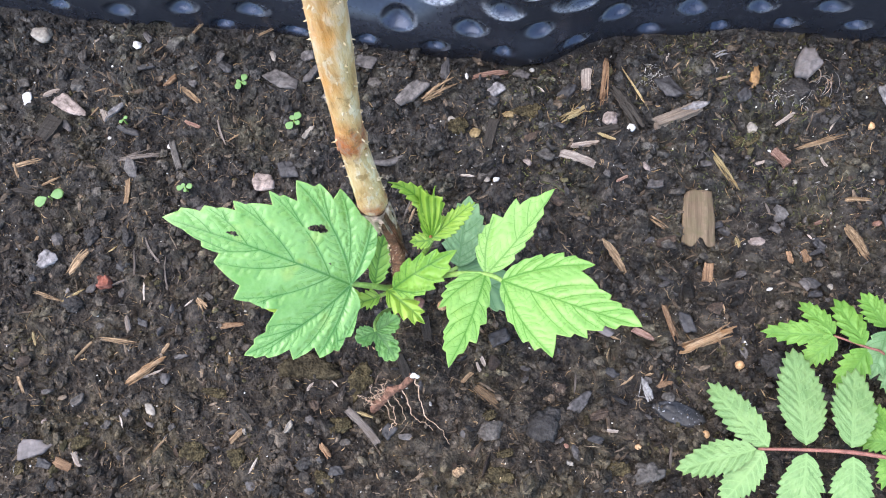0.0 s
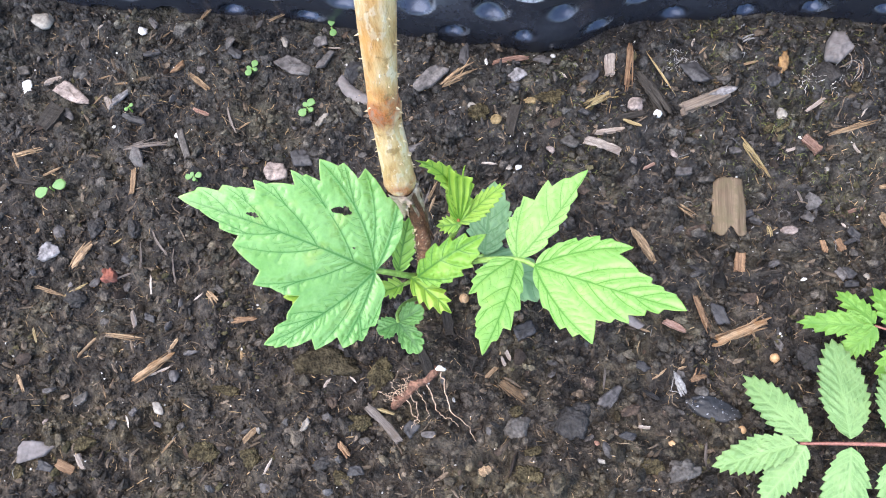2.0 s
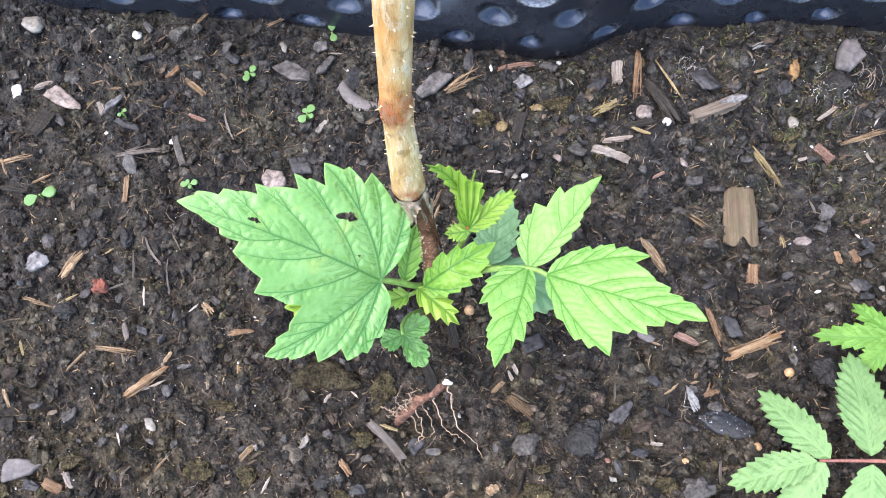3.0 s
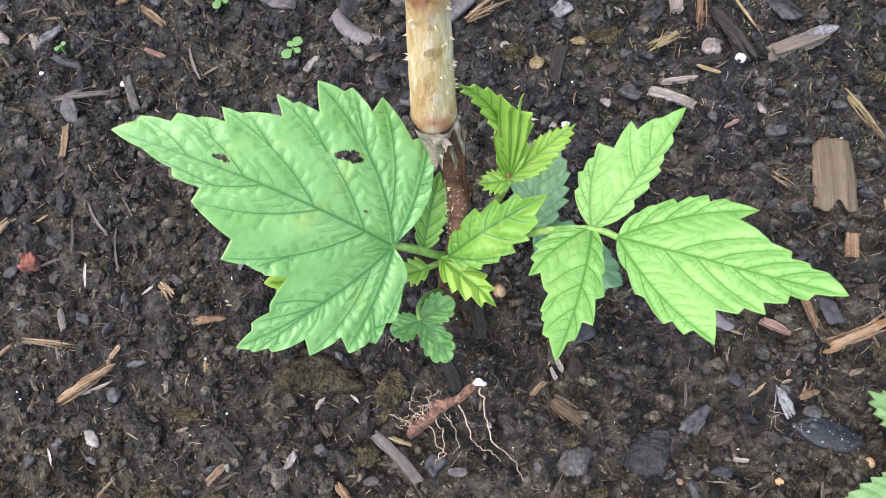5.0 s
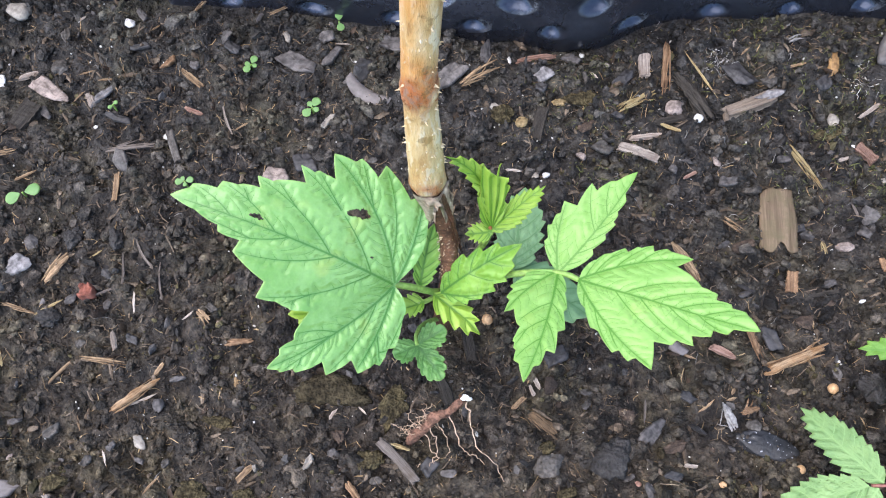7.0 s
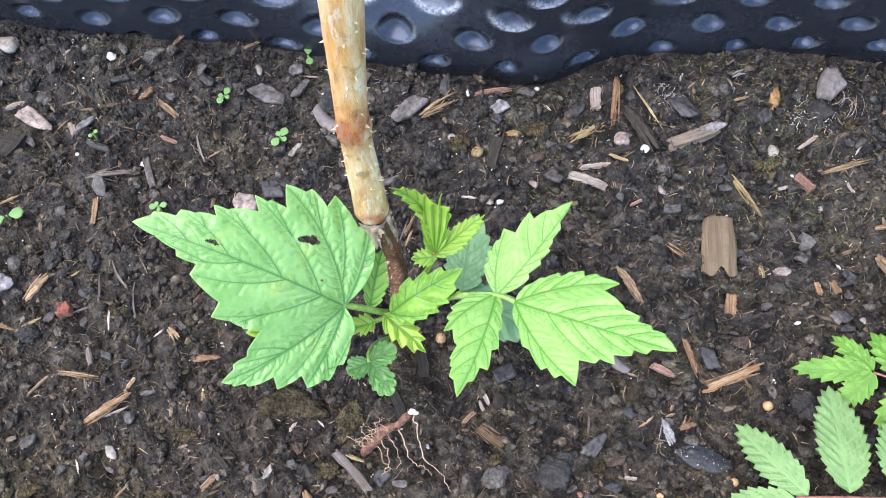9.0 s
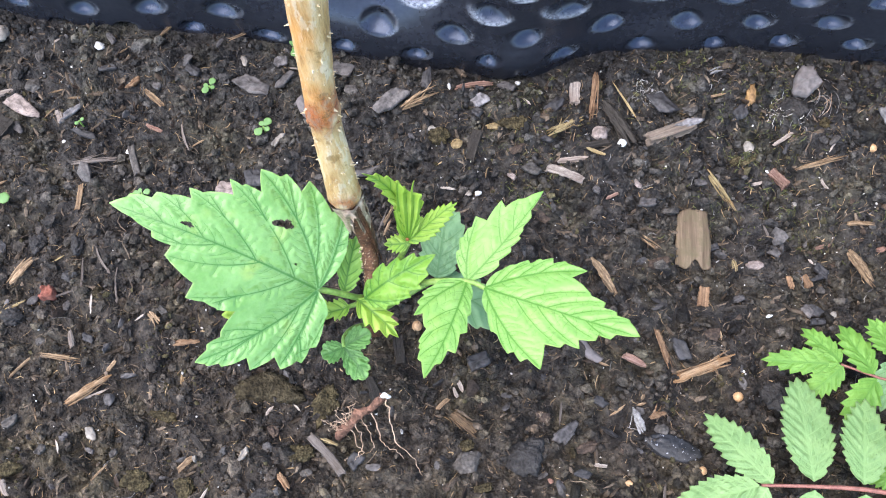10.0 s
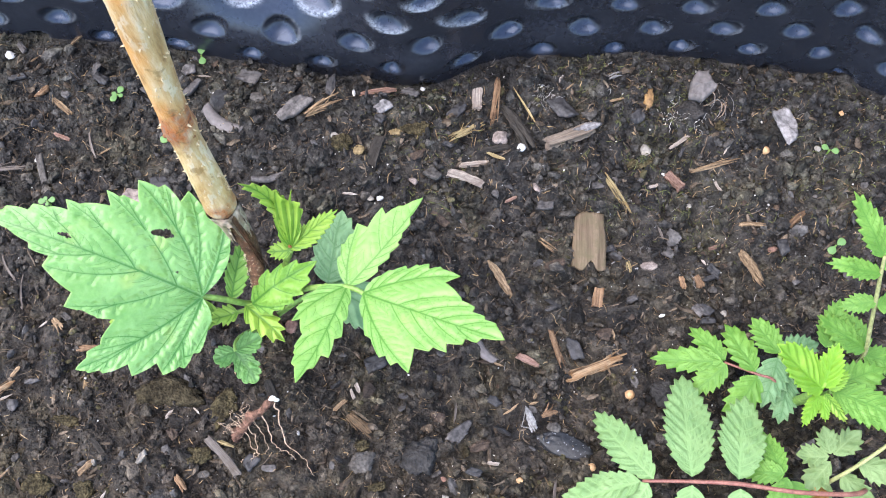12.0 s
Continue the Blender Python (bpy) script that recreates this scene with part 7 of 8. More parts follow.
stone("pebble", "small grey pebble lying on compost", 0.1135, 0.0601, 6, 0.0017, 0.0017, "grey", 343, cat="stone", group="pebbles")
stick("straw_piece", "thin white straw lying on compost", 0.1315, 0.0657, 60, 0.0050, 0.0006, "palewood", 344, cat="straw", group="straw pieces")
flake("slate_chip", "grey flat chip lying on compost", 0.1317, 0.0674, 48, 0.0049, 0.0018, "grey", 345, cat="stone", group="slate chips")
stick("straw_piece", "curled white straw lying on compost", 0.1293, 0.0534, -56, 0.0038, 0.0010, "palewood", 346, cat="straw", group="straw pieces", bend=0.4)
stone("clod", "mossy green clod lying on compost", 0.1047, 0.0577, 23, 0.0082, 0.0038, "mossy", 347, cat="stone", group="clods", height=0.35)
stone("clod", "mossy green clod lying on compost", 0.1292, 0.0737, 24, 0.0044, 0.0029, "mossy", 348, cat="stone", group="clods", height=0.4)
stone("pebble", "small pale pebble lying on compost", 0.1213, 0.0467, 12, 0.0017, 0.0017, "pale", 349, cat="stone", group="pebbles")
flake("slate_chip", "small mauve chip lying on compost", 0.1055, 0.0521, 22, 0.0020, 0.0017, "slate", 350, cat="stone", group="slate chips")
flake("slate_chip", "mauve slate chip lying on compost", 0.0927, 0.0487, 14, 0.0040, 0.0024, "slate", 351, cat="stone", group="slate chips")
stick("wood_chip", "short grey wood chip", 0.1100, 0.0516, 22, 0.0035, 0.0011, "greywood", 352, cat="wood chip", group="wood chips")
stone("clod", "reddish fibrous clod lying on compost", 0.0818, 0.0211, 27, 0.0077, 0.0032, "barkflake", 353, cat="stone", group="clods")
flake("slate_chip", "mauve slate chip lying on compost", 0.1055, 0.0139, 28, 0.0039, 0.0023, "slate", 354, cat="stone", group="slate chips")
stick("charred_wood", "dark flat wood sliver", 0.1042, 0.0108, 17, 0.0075, 0.0011, "darkwood", 355, cat="wood", group="charred wood pieces")
stick("twig", "thin brown twig lying on compost", 0.1131, 0.0363, -66, 0.0050, 0.0007, "oldtwig", 356, cat="twig", group="twigs")
flake("slate_chip", "lilac grey slate chip", 0.1253, 0.0131, -50, 0.0045, 0.0031, "slate", 357, cat="stone", group="slate chips")
flake("slate_chip", "dark slate chip lying on compost", 0.1285, 0.0241, 29, 0.0051, 0.0019, "darkslate", 358, cat="stone", group="slate chips")
flake("slate_chip", "dark slate chip lying on compost", 0.1279, 0.0103, 10, 0.0051, 0.0024, "darkslate", 359, cat="stone", group="slate chips")
stone("pebble", "tiny white pebble lying on compost", 0.1150, 0.0108, 29, 0.0022, 0.0011, "white", 360, cat="stone", group="pebbles")
stone("pebble", "small brown pebble lying on compost", 0.1055, 0.0084, 7, 0.0031, 0.0020, "barkflake", 361, cat="stone", group="pebbles")
stick("twig", "thin tan twig lying on compost", 0.1007, 0.0026, -74, 0.0038, 0.0007, "tan", 362, cat="twig", group="twigs")
stick("straw_piece", "thin white straw lying on compost", 0.1183, 0.0351, -68, 0.0026, 0.0004, "palewood", 363, cat="straw", group="straw pieces")
stick("straw_piece", "thin white straw lying on compost", 0.1266, 0.0290, -45, 0.0023, 0.0006, "palewood", 364, cat="straw", group="straw pieces")
stick("twig", "thin tan twig lying on compost", 0.0683, -0.0112, -14, 0.0037, 0.0007, "tan", 365, cat="twig", group="twigs")
flake("slate_chip", "dark slate chip lying on compost", 0.0979, 0.0295, 32, 0.0041, 0.0025, "darkslate", 366, cat="stone", group="slate chips")
stone("pebble", "reddish brown stone under leaves", 0.0076, -0.0085, 11, 0.0044, 0.0044, "clay", 367, cat="stone", group="pebbles")
stick("twig", "thin straw by the stem", 0.0025, 0.0185, 76, 0.0059, 0.0007, "tan", 368, cat="twig", group="twigs", h=0.003)
stick("twig", "thin grey twig by the stem", 0.0003, 0.0215, 78, 0.0088, 0.0005, "oldtwig", 369, cat="twig", group="twigs", h=0.002)
bundle("straw", "dry straw wisps by the stem", 0.0017, 0.0239, 69, 0.0084, 0.0014, "tan", 370, cat="straw", group="straw scraps", count=4, fan=0.5)
flake("slate_chip", "taupe flat slate by edging", -0.0214, 0.0722, -2, 0.0078, 0.0053, "slate", 371, cat="stone", group="slate chips")
stone("pebble", "brownish rounded stone lying on compost", -0.0170, 0.0641, 20, 0.0054, 0.0037, "grey", 372, cat="stone", group="pebbles")
stick("twig", "thin pale twig lying on compost", -0.0363, 0.0709, 3, 0.0054, 0.0006, "palewood", 373, cat="twig", group="twigs")
stick("wood_sliver", "pale tan sliver of wood", -0.0771, 0.0526, -36, 0.0083, 0.0012, "tan", 374, cat="wood chip", group="wood slivers")
stick("wood_sliver", "reddish tan sliver lying on compost", -0.0742, 0.0425, -13, 0.0050, 0.0012, "redwood", 375, cat="wood chip", group="wood slivers")

for x, y, a, s, seed, pairs in ((-0.1179, 0.0131, 25, 0.0043, 201, 1), (-0.0614, 0.0597, 60, 0.0026, 202, 2), (-0.0408, 0.0469, 40, 0.0030, 203, 2), (-0.0385, 0.0776, 100, 0.0028, 204, 1), (-0.0976, 0.0413, 30, 0.0014, 205, 1), (0.1627, 0.0687, -30, 0.0024, 206, 1), (0.1657, 0.0389, 40, 0.0030, 207, 1), (-0.0710, 0.0193, 10, 0.0022, 208, 2)):
    sprout(x, y, a, s, seed, pairs)
for x, y, r, seed in ((0.1070, -0.0140, 0.0014, 211), (0.0970, -0.0365, 0.0012, 212), (0.1435, 0.0670, 0.0013, 213), (0.0151, -0.0080, 0.0015, 214)):
    pellet(x, y, r, seed)
stone("pebble", "tiny white pebble on wood plug", 0.1131, 0.0562, 0, 0.0016, 0.0015, "white", 215)


def curl(name, label, x, y, ang, length, width, mat, seed, sag=0.2, cat="bark", wrap=150, group="", h=0.0):
    """A dry curled scrap of bark: part of a bent tube with a thin torn edge."""
    clear(x, y, ang, length * 0.8, width * 0.8)
    rng = np.random.RandomState(seed)
    n, k = 26, 12
    s, t = np.meshgrid(np.linspace(0, 1, n), np.linspace(-1, 1, k))
    taper = np.sin(np.pi * np.clip(s * 0.86 + 0.07, 0, 1)) ** 0.45
    a = t * radians(wrap) / 2 * taper
    r = width / 2 / math.sin(min(radians(wrap) / 2, 1.5))
    rag = 1 + 0.05 * value_noise(t * 4 + seed, s * 0 + seed, seed) * np.abs(2 * s - 1)
    top = np.stack([(s - 0.5) * length * rag, r * np.sin(a) + sag * length * 4 * (s - 0.5) ** 2 - sag * length * 0.33, r * (np.cos(a) - 0.4) + 0.0003 * value_noise(s * 9, t * 4 + seed, seed)], -1).reshape(-1, 3)
    i = (np.arange(k - 1) * n)[:, None] + np.arange(n - 1)[None]
    q = np.stack([i, i + 1, i + n + 1, i + n], -1).reshape(-1, 4)
    loop = np.r_[np.arange(n), np.arange(1, k) * n + n - 1, (k - 1) * n + np.arange(n - 2, -1, -1), np.arange(k - 2, 0, -1) * n]
    o = len(top)
    rim_q = np.stack([np.roll(loop, -1), loop, loop + o, np.roll(loop, -1) + o], -1)
    me = mesh_from(name, np.concatenate([top, top - np.array([0, 0, 0.0006])]), np.concatenate([q, q[:, ::-1] + o, rim_q]), M[mat])
    return tagged(put(name, me, None, rest(x, y, 0.0004 + h) @ turn_of(ang)), label, cat, group)


curl("curled_bark", "curled grey-brown scrap of bark beside the cane", -0.0265, 0.0545, -26, 0.0150, 0.0042, "mauve", 401, 0.14, group="curled bark scraps")
curl("curled_bark", "thin curved grey sliver of bark", -0.0075, 0.0375, 22, 0.0115, 0.0022, "slate", 402, 0.12, group="curled bark scraps")
curl("leaf_scrap", "dry curled brown leaf scrap", 0.0640, -0.0080, -42, 0.0085, 0.0030, "mauve", 403, 0.1, "dry leaf")
stone("clod", "mossy olive lump of rotten wood", -0.0062, -0.0335, 80, 0.0120, 0.0070, "mossy", 404, cat="wood", height=0.45)

# dry pale roots that loop round the mouldy clod
tangle = base_of("root_tangle", 0.1265, 0.0800, 0.0, "pale dry rootlets looping over a dark clod", "roots")
rng = np.random.RandomState(77)
for k in range(15):
    c0 = np.array([0.1262 + rng.uniform(-0.003, 0.003), 0.0815 + rng.uniform(-0.005, 0.003), float(ground_z(0.1262, 0.081)) + 0.0012])
    a0, r0 = rng.uniform(-1.2, 0.4), rng.uniform(0.0018, 0.0042)
    th = a0 + np.linspace(0, rng.uniform(1.4, 2.8), 6)
    tube_part("rootlet", [tuple(c0 + np.array([r0 * math.cos(q), r0 * 1.3 * math.sin(q), 0.0016 * math.sin((q - a0) * 1.3) + 0.0006])) for q in th], [0.00004, 0.00006, 0.00007, 0.00007, 0.00005, 0.00003], M["silver"] if k % 3 else M["rootlet"], tangle, "thin dry rootlet", 6, 0.1, k, 3)

# flat brown veneer chip with a notched end
clear(0.0916, 0.0304, -86, 0.022, 0.012)
nx, ny = 26, 14
s, t = np.meshgrid(np.linspace(0, 1, nx), np.linspace(-1, 1, ny))
end = 1 - 0.16 * np.maximum(0, np.cos((t - 0.1) * 3.2)) ** 2 - 0.05 * np.abs(value_noise(t * 5, t * 0, 3))
start = 0.05 * np.abs(value_noise(t * 3 + 5, t * 0, 6)) + 0.07 * np.maximum(0, -t - 0.3) + 0.02 * np.abs(value_noise(t * 14, t * 0, 8))
end = end - 0.10 * np.maximum(0, t - 0.55) - 0.16 * np.maximum(0, -t - 0.45)
xx = (start + s * (end - start) - 0.5) * 0.0192
yy = t * 0.00515 * (0.86 + 0.16 * s + 0.10 * value_noise(s * 5, t * 0 + np.sign(t) * 3, 4) + 0.04 * value_noise(s * 17, t * 0 + np.sign(t) * 3, 5))
zz = 0.0009 * (1 - t * t) + 0.0003 * np.sin(s * 4)
top = np.stack([xx, yy, zz], -1).reshape(-1, 3)
i = (np.arange(ny - 1) * nx)[:, None] + np.arange(nx - 1)[None]
q = np.stack([i, i + 1, i + nx + 1, i + nx], -1).reshape(-1, 4)
loop = np.r_[np.arange(nx), np.arange(1, ny) * nx + nx - 1, (ny - 1) * nx + np.arange(nx - 2, -1, -1), np.arange(ny - 2, 0, -1) * nx]
o = len(top)
rim_q = np.stack([np.roll(loop, -1), loop, loop + o, np.roll(loop, -1) + o], -1)
veneer = put("wood_veneer_chip", mesh_from("wood_veneer_chip", np.concatenate([top, top - np.array([0, 0, 0.0007])]), np.concatenate([q, q[:, ::-1] + o, rim_q]), M["brownwood"]), None, rest(0.0916, 0.0304, 0.0022) @ turn_of(-86, 3, 2))
tagged(veneer, "flat brown wood veneer chip with a notched end", "wood chip")

# root stub with fine roots
root = base_of("root_stub", 0.001, -0.041, 0.006, "reddish-brown broken root with white cut end and fine rootlets", "root")
tube_part("root_body", [(-0.001, -0.0428, 0.003), (0.0004, -0.0412, 0.0105), (0.0030, -0.0398, 0.0145), (0.0052, -0.0374, 0.0190), (0.0082, -0.0366, 0.0228), (0.0115, -0.0338, 0.0275)], [0.0006, 0.0013, 0.0010, 0.0013, 0.0008, 0.0009], M["root"], root, "reddish-brown root", 14, 0.4, 5, 6)
v, f = ICO[2]
v = v * lump(v, 7, 0.5)[:, None] * np.array([0.0014, 0.0009, 0.0009]) + np.array([0.0123, -0.0336, 0.0282]) - np.array([0.001, -0.041, 0.006])
put("cut_end", mesh_from("cut_end", v, f, M["cut"]), root, PLACE[root], "white cut end")


def rootlet(points, r):
    """A thin root that wanders about its line, with uneven thickness."""
    p, rr = np.array(points, float), np.random.RandomState(int(abs(points[0][0]) * 1e6) + len(points))
    q = np.linspace(0, len(p) - 1, 4 * len(p))
    p = np.stack([np.interp(q, np.arange(len(p)), p[:, k]) for k in range(3)], -1)
    p[1:] += rr.normal(size=(len(p) - 1, 3)) * 0.00022
    tube_part("rootlet", [tuple(v) for v in p], r * np.linspace(0.6, 0.2, len(p)) * rr.uniform(0.75, 1.25, len(p)), M["rootlet"], root, "fine pale rootlet", 6, 0.15, 3, 3)


rootlet([(0.0125, -0.0343, 0.0270), (0.0138, -0.0385, 0.0240), (0.0162, -0.0432, 0.0200), (0.0205, -0.0462, 0.0170), (0.0235, -0.0500, 0.0130)], 0.00030)
rootlet([(0.0085, -0.0368, 0.0222), (0.0105, -0.0405, 0.0200), (0.0130, -0.0440, 0.0175), (0.0160, -0.0450, 0.0170), (0.0185, -0.0462, 0.0150)], 0.00028)
rootlet([(0.0045, -0.0395, 0.0165), (0.0062, -0.0420, 0.0130), (0.0066, -0.0450, 0.0100), (0.0050, -0.0480, 0.0080), (0.0020, -0.0480, 0.0065)], 0.00026)
rootlet([(0.0030, -0.0400, 0.0150), (0.0050, -0.0440, 0.0110), (0.0070, -0.0455, 0.0095), (0.0055, -0.0475, 0.0080)], 0.00022)
rootlet([(0.0052, -0.0380, 0.0180), (0.0085, -0.0412, 0.0150), (0.0095, -0.0440, 0.0110), (0.0085, -0.0455, 0.0085)], 0.00020)
rng = np.random.RandomState(21)
for k in range(16):
    s = rng.uniform(0.05, 0.7)
    p = np.array([0.000, -0.0418, 0.0105]) * (1 - s) + np.array([0.008, -0.0362, 0.0225]) * s
    d = np.array([rng.uniform(-1, -0.2), rng.uniform(-0.2, 0.9), rng.uniform(-0.2, 0.5)])
    a, c = p + d * 0.0026 + rng.normal(size=3) * 0.0006, p + d * 0.0042 + rng.normal(size=3) * 0.0016
    rootlet([tuple(p), tuple(a), tuple(c), tuple(c + rng.normal(size=3) * 0.0014)], 0.00016)


# ---------------------------------------------------------------- loose crumbs, fibres and grit
def random_turns(rng, count):
    q = rng.normal(size=(count, 4))
    q /= np.linalg.norm(q, axis=1)[:, None]
    w, x, y, z = q.T
    return np.stack([np.stack([1 - 2 * (y * y + z * z), 2 * (x * y - z * w), 2 * (x * z + y * w)], -1), np.stack([2 * (x * y + z * w), 1 - 2 * (x * x + z * z), 2 * (y * z - x * w)], -1), np.stack([2 * (x * z - y * w), 2 * (y * z + x * w), 1 - 2 * (x * x + y * y)], -1)], 1)


def scatter(name, count, size, spread, mat, seed, label, category, level=1, flat=0.7, jag=0.25, sink=0.15, lo=0.0003, hi=0.004, zone=(-0.2, 0.215, -0.135, 0.1), where=None, shade=False, soft=False, pile=0.0):
    rng = np.random.RandomState(seed)
    x, y = rng.uniform(zone[0], zone[1], count), rng.uniform(zone[2], zone[3], count)
    keep = y < wall_y(x, 0 * x) - 0.001
    if where is not None:
        keep &= where(x, y) > rng.uniform(0, 1, count)
    for cx, cy, ca, la, lb in CLEAR:
        u, v = (x - cx) * math.cos(ca) + (y - cy) * math.sin(ca), -(x - cx) * math.sin(ca) + (y - cy) * math.cos(ca)
        keep &= (np.abs(u) > la + size) | (np.abs(v) > lb + size)
    x, y = x[keep], y[keep]
    count = len(x)
    r = np.clip(size * np.exp(spread * rng.normal(size=count)), lo, hi)
    v, f = ICO[level]
    sc = np.stack([r * rng.uniform(0.7, 1.5, count), r * rng.uniform(0.6, 1.1, count), r * flat * rng.uniform(0.6, 1.2, count)], -1)
    base = v[None] * (1 + jag * rng.uniform(-1, 1, (count, len(v), 1))) * sc[:, None]
    base = np.einsum("nij,nkj->nki", random_turns(rng, count), base)
    pos = np.stack([x, y, ground_z(x, y) + r * (0.5 - sink) + pile * rng.uniform(0, 1, count) ** 2], -1)
    if shade:
        kinds = np.stack([lump(v, q, 0.5, 2.2) for q in range(40)])[rng.randint(0, 40, count)]
        base = base * kinds[:, :, None]
    verts = (base + pos[:, None]).reshape(-1, 3)
    faces = (f[None] + (np.arange(count) * len(v))[:, None, None]).reshape(-1, 3)
    return tagged(put(name, mesh_from(name, verts, faces, M[mat], shade or soft)), label, category, kind="stuff")


def strands(name, count, length, radius, mat, seed, label, category, curl=0.5, lift=0.0006, zone=(-0.2, 0.215, -0.135, 0.1), where=None):
    rng = np.random.RandomState(seed)
    x, y = rng.uniform(zone[0], zone[1], count), rng.uniform(zone[2], zone[3], count)
    keep = y < wall_y(x, 0 * x) - 0.002
    if where is not None:
        keep &= where(x, y) > rng.uniform(0, 1, count)
    x, y = x[keep], y[keep]
    count, seg = len(x), 4
    ln = length * np.exp(0.5 * rng.normal(size=count))
    a = rng.uniform(0, 6.283, count)[:, None] + np.cumsum(rng.normal(size=(count, seg)) * curl, 1)
    px, py = x[:, None] + np.cumsum(np.cos(a), 1) * ln[:, None] / seg, y[:, None] + np.cumsum(np.sin(a), 1) * ln[:, None] / seg
    r = radius * np.exp(0.4 * rng.normal(size=count))
    pz = ground_z(px, py) + r[:, None] + lift * rng.uniform(-0.6, 1.4, (count, 1)) + lift * rng.uniform(-0.4, 0.6, (count, seg))
    p = np.stack([px, py, pz], -1)
    side = np.stack([-np.sin(a), np.cos(a), 0 * a], -1)
    taper = np.array([0.5, 1, 0.9, 0.3])[None, :, None] * r[:, None, None]
    up = np.array([0, 0, 1.0])
    ring = np.stack([p + side * taper * 1.5, p - side * taper * 1.5, p + up * taper * 1.2], 2)
    verts = ring.reshape(-1, 3)
    i = (np.arange(count) * seg * 3)[:, None, None] + (np.arange(seg - 1) * 3)[None, :, None]
    j = np.arange(3)[None, None]
    jn = (j + 1) % 3
    q = np.stack([i + j, i + jn, i + jn + 3, i + j + 3], -1).reshape(-1, 4)
    return tagged(put(name, mesh_from(name, verts, q, M[mat], False)), label, category, kind="stuff")


def clods(name, count, radius, each, size, mat, seed, label, category):
    """Clotted lumps, each a heap of crumbs."""
    rng = np.random.RandomState(seed)
    x, y = rng.uniform(-0.2, 0.215, count), rng.uniform(-0.135, 0.1, count)
    keep = y < wall_y(x, 0 * x) - 0.003
    for cx, cy, ca, la, lb in CLEAR:
        u, v = (x - cx) * math.cos(ca) + (y - cy) * math.sin(ca), -(x - cx) * math.sin(ca) + (y - cy) * math.cos(ca)
        keep &= (np.abs(u) > la + radius) | (np.abs(v) > lb + radius)
    x, y = x[keep], y[keep]
    big = radius * np.exp(0.35 * rng.normal(size=len(x)))
    d = rng.normal(size=(len(x), each, 3))
    d /= np.linalg.norm(d, axis=2)[:, :, None]
    d[:, :, 2] = np.abs(d[:, :, 2]) * rng.uniform(0.35, 0.75, len(x))[:, None]
    st = rng.uniform(0.7, 1.4, (len(x), 2))
    d[:, :, :2] *= st[:, None]
    pos = np.stack([x, y, ground_z(x, y) - 0.0002], -1)[:, None] + d * (big[:, None] * rng.uniform(0.55, 1.0, (len(x), each)))[:, :, None]
    pos = pos.reshape(-1, 3)
    n = len(pos)
    v, f = ICO[1]
    r = size * np.exp(0.45 * rng.normal(size=n))
    sc = r[:, None] * rng.uniform(0.6, 1.4, (n, 3))
    base = np.einsum("nij,nkj->nki", random_turns(rng, n), v[None] * (1 + 0.22 * rng.uniform(-1, 1, (n, len(v), 1))) * sc[:, None])
    verts = (base + pos[:, None]).reshape(-1, 3)
    faces = (f[None] + (np.arange(n) * len(v))[:, None, None]).reshape(-1, 3)
    return tagged(put(name, mesh_from(name, verts, faces, M[mat], False)), label, category, kind="stuff")


def low_side(x, y):
    return np.clip(0.2 - 7 * (y + 0.02) + 2.4 * value_noise(x * 45, y * 45, 12) + 16 * np.maximum(y - 0.03, 0) * smooth(0.02, 0.09, x), 0.01, 1)


def by_sheet(x, y):
    return np.clip(0.25 + 10 * (y - 0.035) + 6 * (x - 0.03), 0.2, 1)


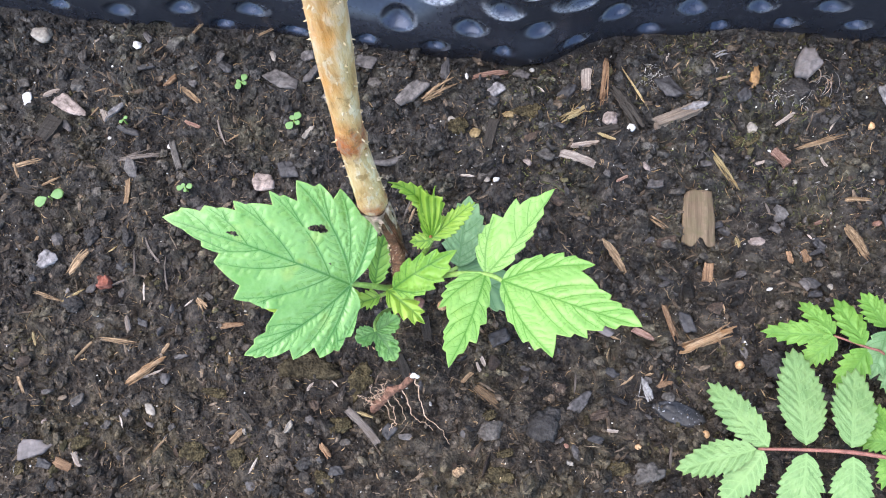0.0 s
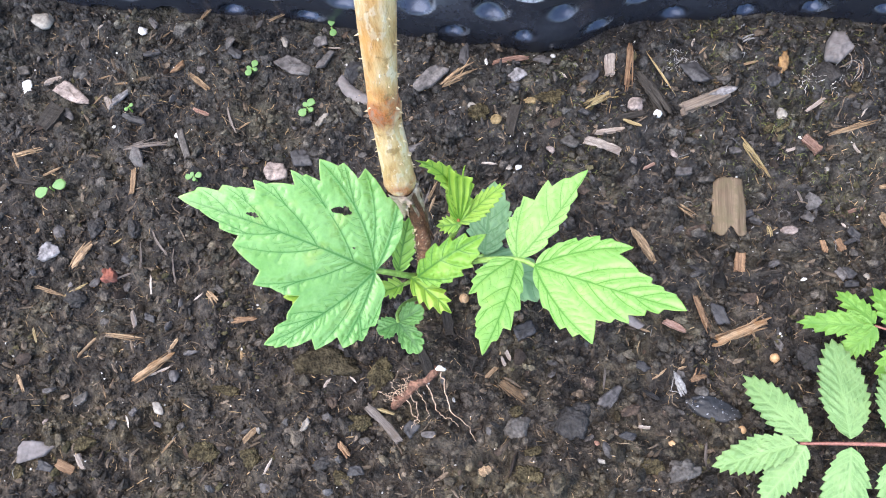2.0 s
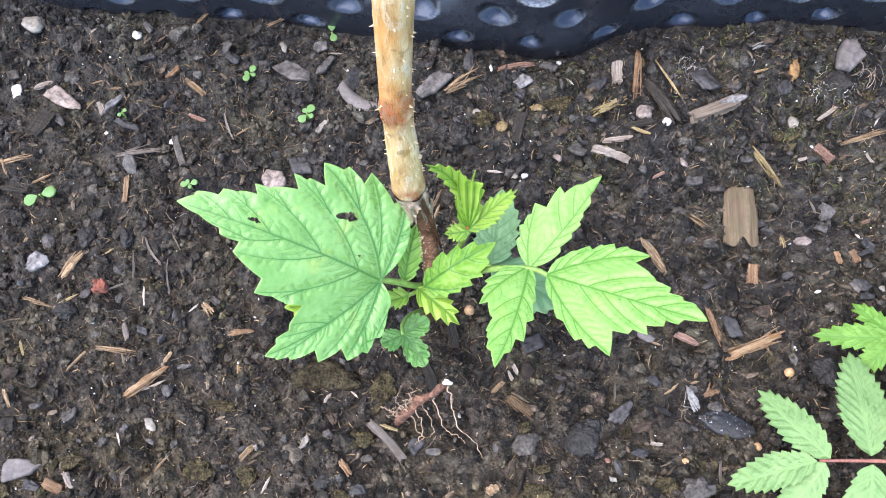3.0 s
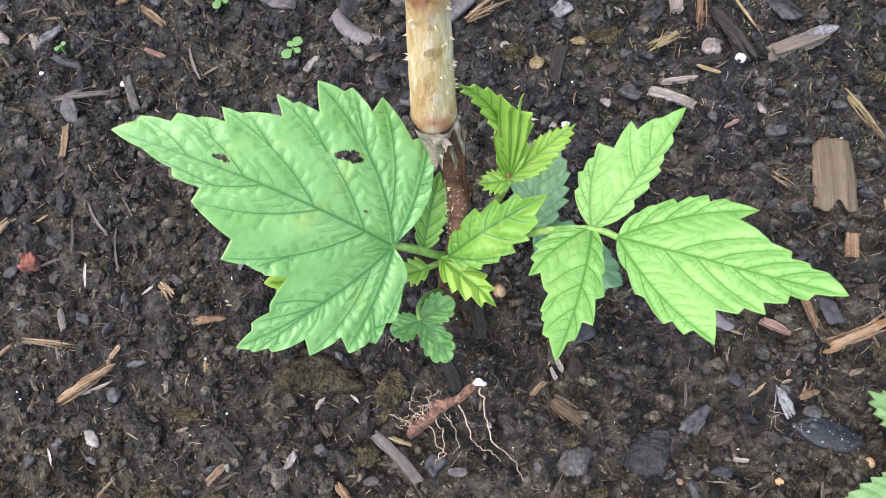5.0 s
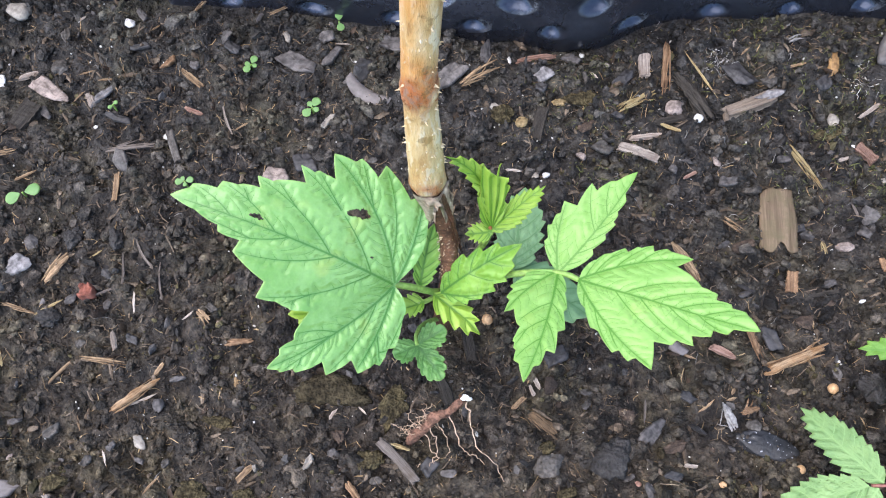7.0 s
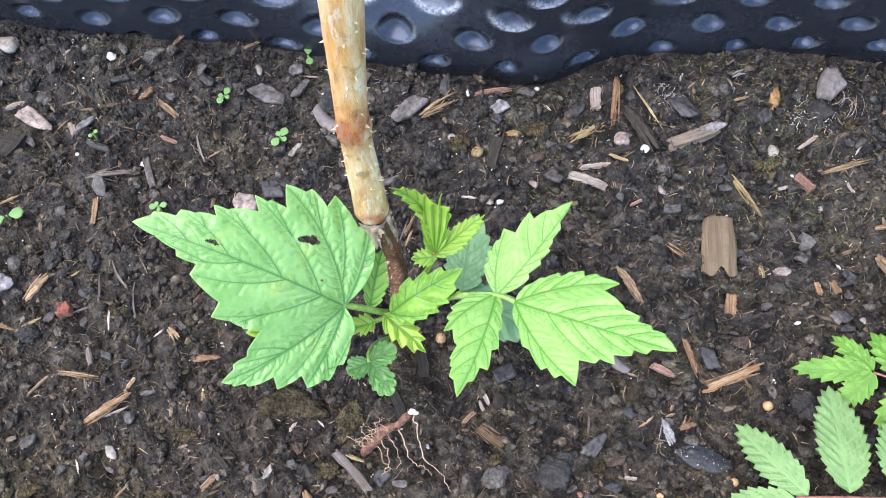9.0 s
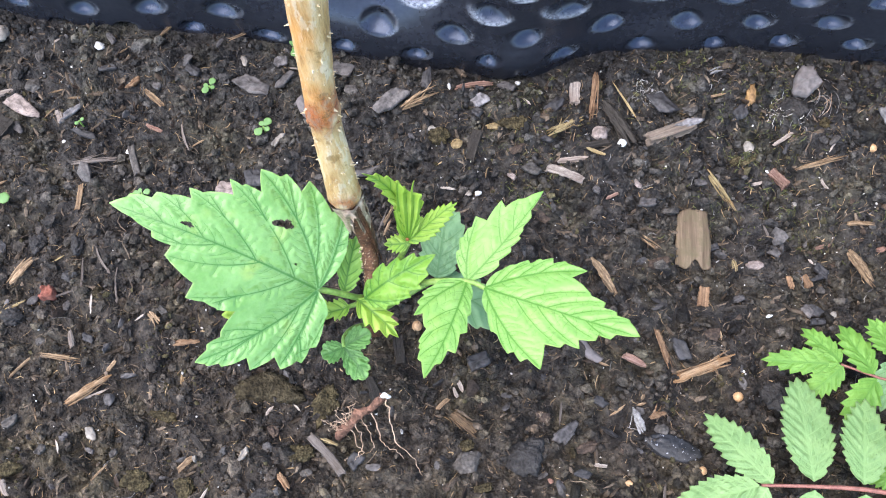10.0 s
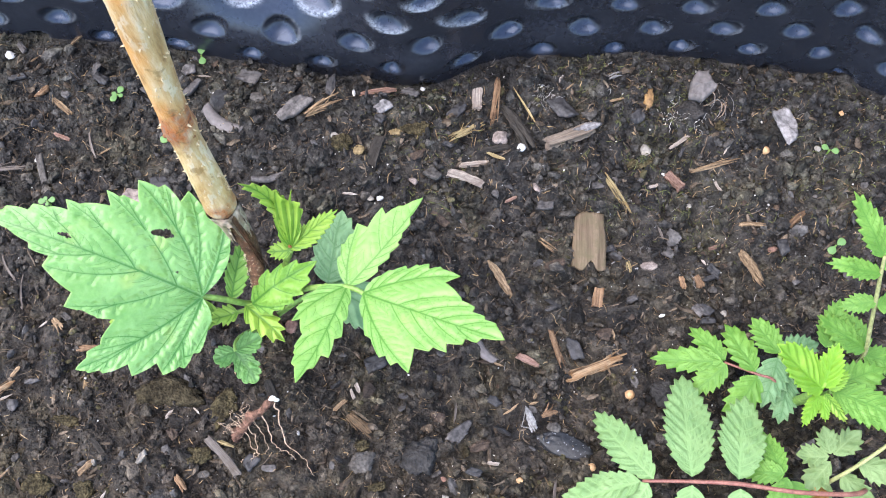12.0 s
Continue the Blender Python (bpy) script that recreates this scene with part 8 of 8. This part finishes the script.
scatter("compost_grains", 34000, 0.00034, 0.5, "crumb", 10, "fine dark grains of moist compost", "compost", 0, 0.8, 0.3, 0.0, 0.0002, 0.0009, pile=0.0014)
scatter("compost_crumbs", 15000, 0.00066, 0.5, "crumb", 1, "small dark crumbs of moist compost", "compost", 1, 0.8, 0.36, 0.1, 0.0003, 0.0019, pile=0.0010)
clods("compost_lumps", 900, 0.0022, 28, 0.00068, "crumb", 2, "larger dark clotted lumps of moist compost", "compost")
scatter("bark_flakes", 900, 0.0009, 0.45, "barkflake", 9, "dark brown bark flakes in compost", "bark", 1, 0.25, 0.4, 0.0, 0.0005, 0.0026)
scatter("mossy_crumbs", 11000, 0.00042, 0.5, "moss", 3, "olive mossy crumbs among compost", "moss", 1, 0.8, 0.34, where=low_side)
scatter("slate_grit", 900, 0.0011, 0.5, "slategrit", 4, "small grey slate grit in compost", "grit", 1, 0.35, 0.3)
scatter("white_grit", 1300, 0.00020, 0.45, "grit", 5, "tiny white specks of grit", "grit", 1, 0.9, 0.15, -0.2, 0.00015, 0.0009)
strands("peat_fibres", 18500, 0.0030, 0.00007, "fibre", 6, "fine brown peat fibres and rootlets", "fibre")
strands("straw_fibres", 5600, 0.0024, 0.00006, "tanfibre", 7, "pale tan straw shreds in compost", "straw", 0.25)
strands("wood_shreds", 2600, 0.0030, 0.00028, "fibre", 8, "dark brown wood shreds in compost", "wood shreds", 0.2)
strands("pale_root_threads", 2000, 0.0028, 0.00005, "silver", 17, "fine pale root threads in compost", "root threads", 0.6, 0.001, where=by_sheet)
strands("moss_fronds", 5200, 0.0020, 0.00008, "green", 18, "dull olive moss strands in compost", "moss", 0.7, 0.0010, (-0.02, 0.19, 0.03, 0.1), where=lambda x, y: np.clip(0.15 + 9 * (y - 0.05) + 2.0 * value_noise(x * 70, y * 70, 4), 0, 1) * smooth(0.0, 0.06, x))
strands("mould_threads", 60, 0.0026, 0.00005, "grit", 14, "pale curled mould threads on a clod", "mould", 0.7, 0.0018, (0.110, 0.124, 0.072, 0.080))
strands("mould_fluff", 80, 0.0030, 0.00002, "grit", 15, "fine white mould fluff on slate", "mould", 0.8, 0.0016, (0.0705, 0.0770, 0.0740, 0.0815))
strands("moss_tuft", 70, 0.0022, 0.00007, "green", 16, "small tuft of dull olive moss", "moss", 0.6, 0.0010, (0.100, 0.110, 0.055, 0.061))
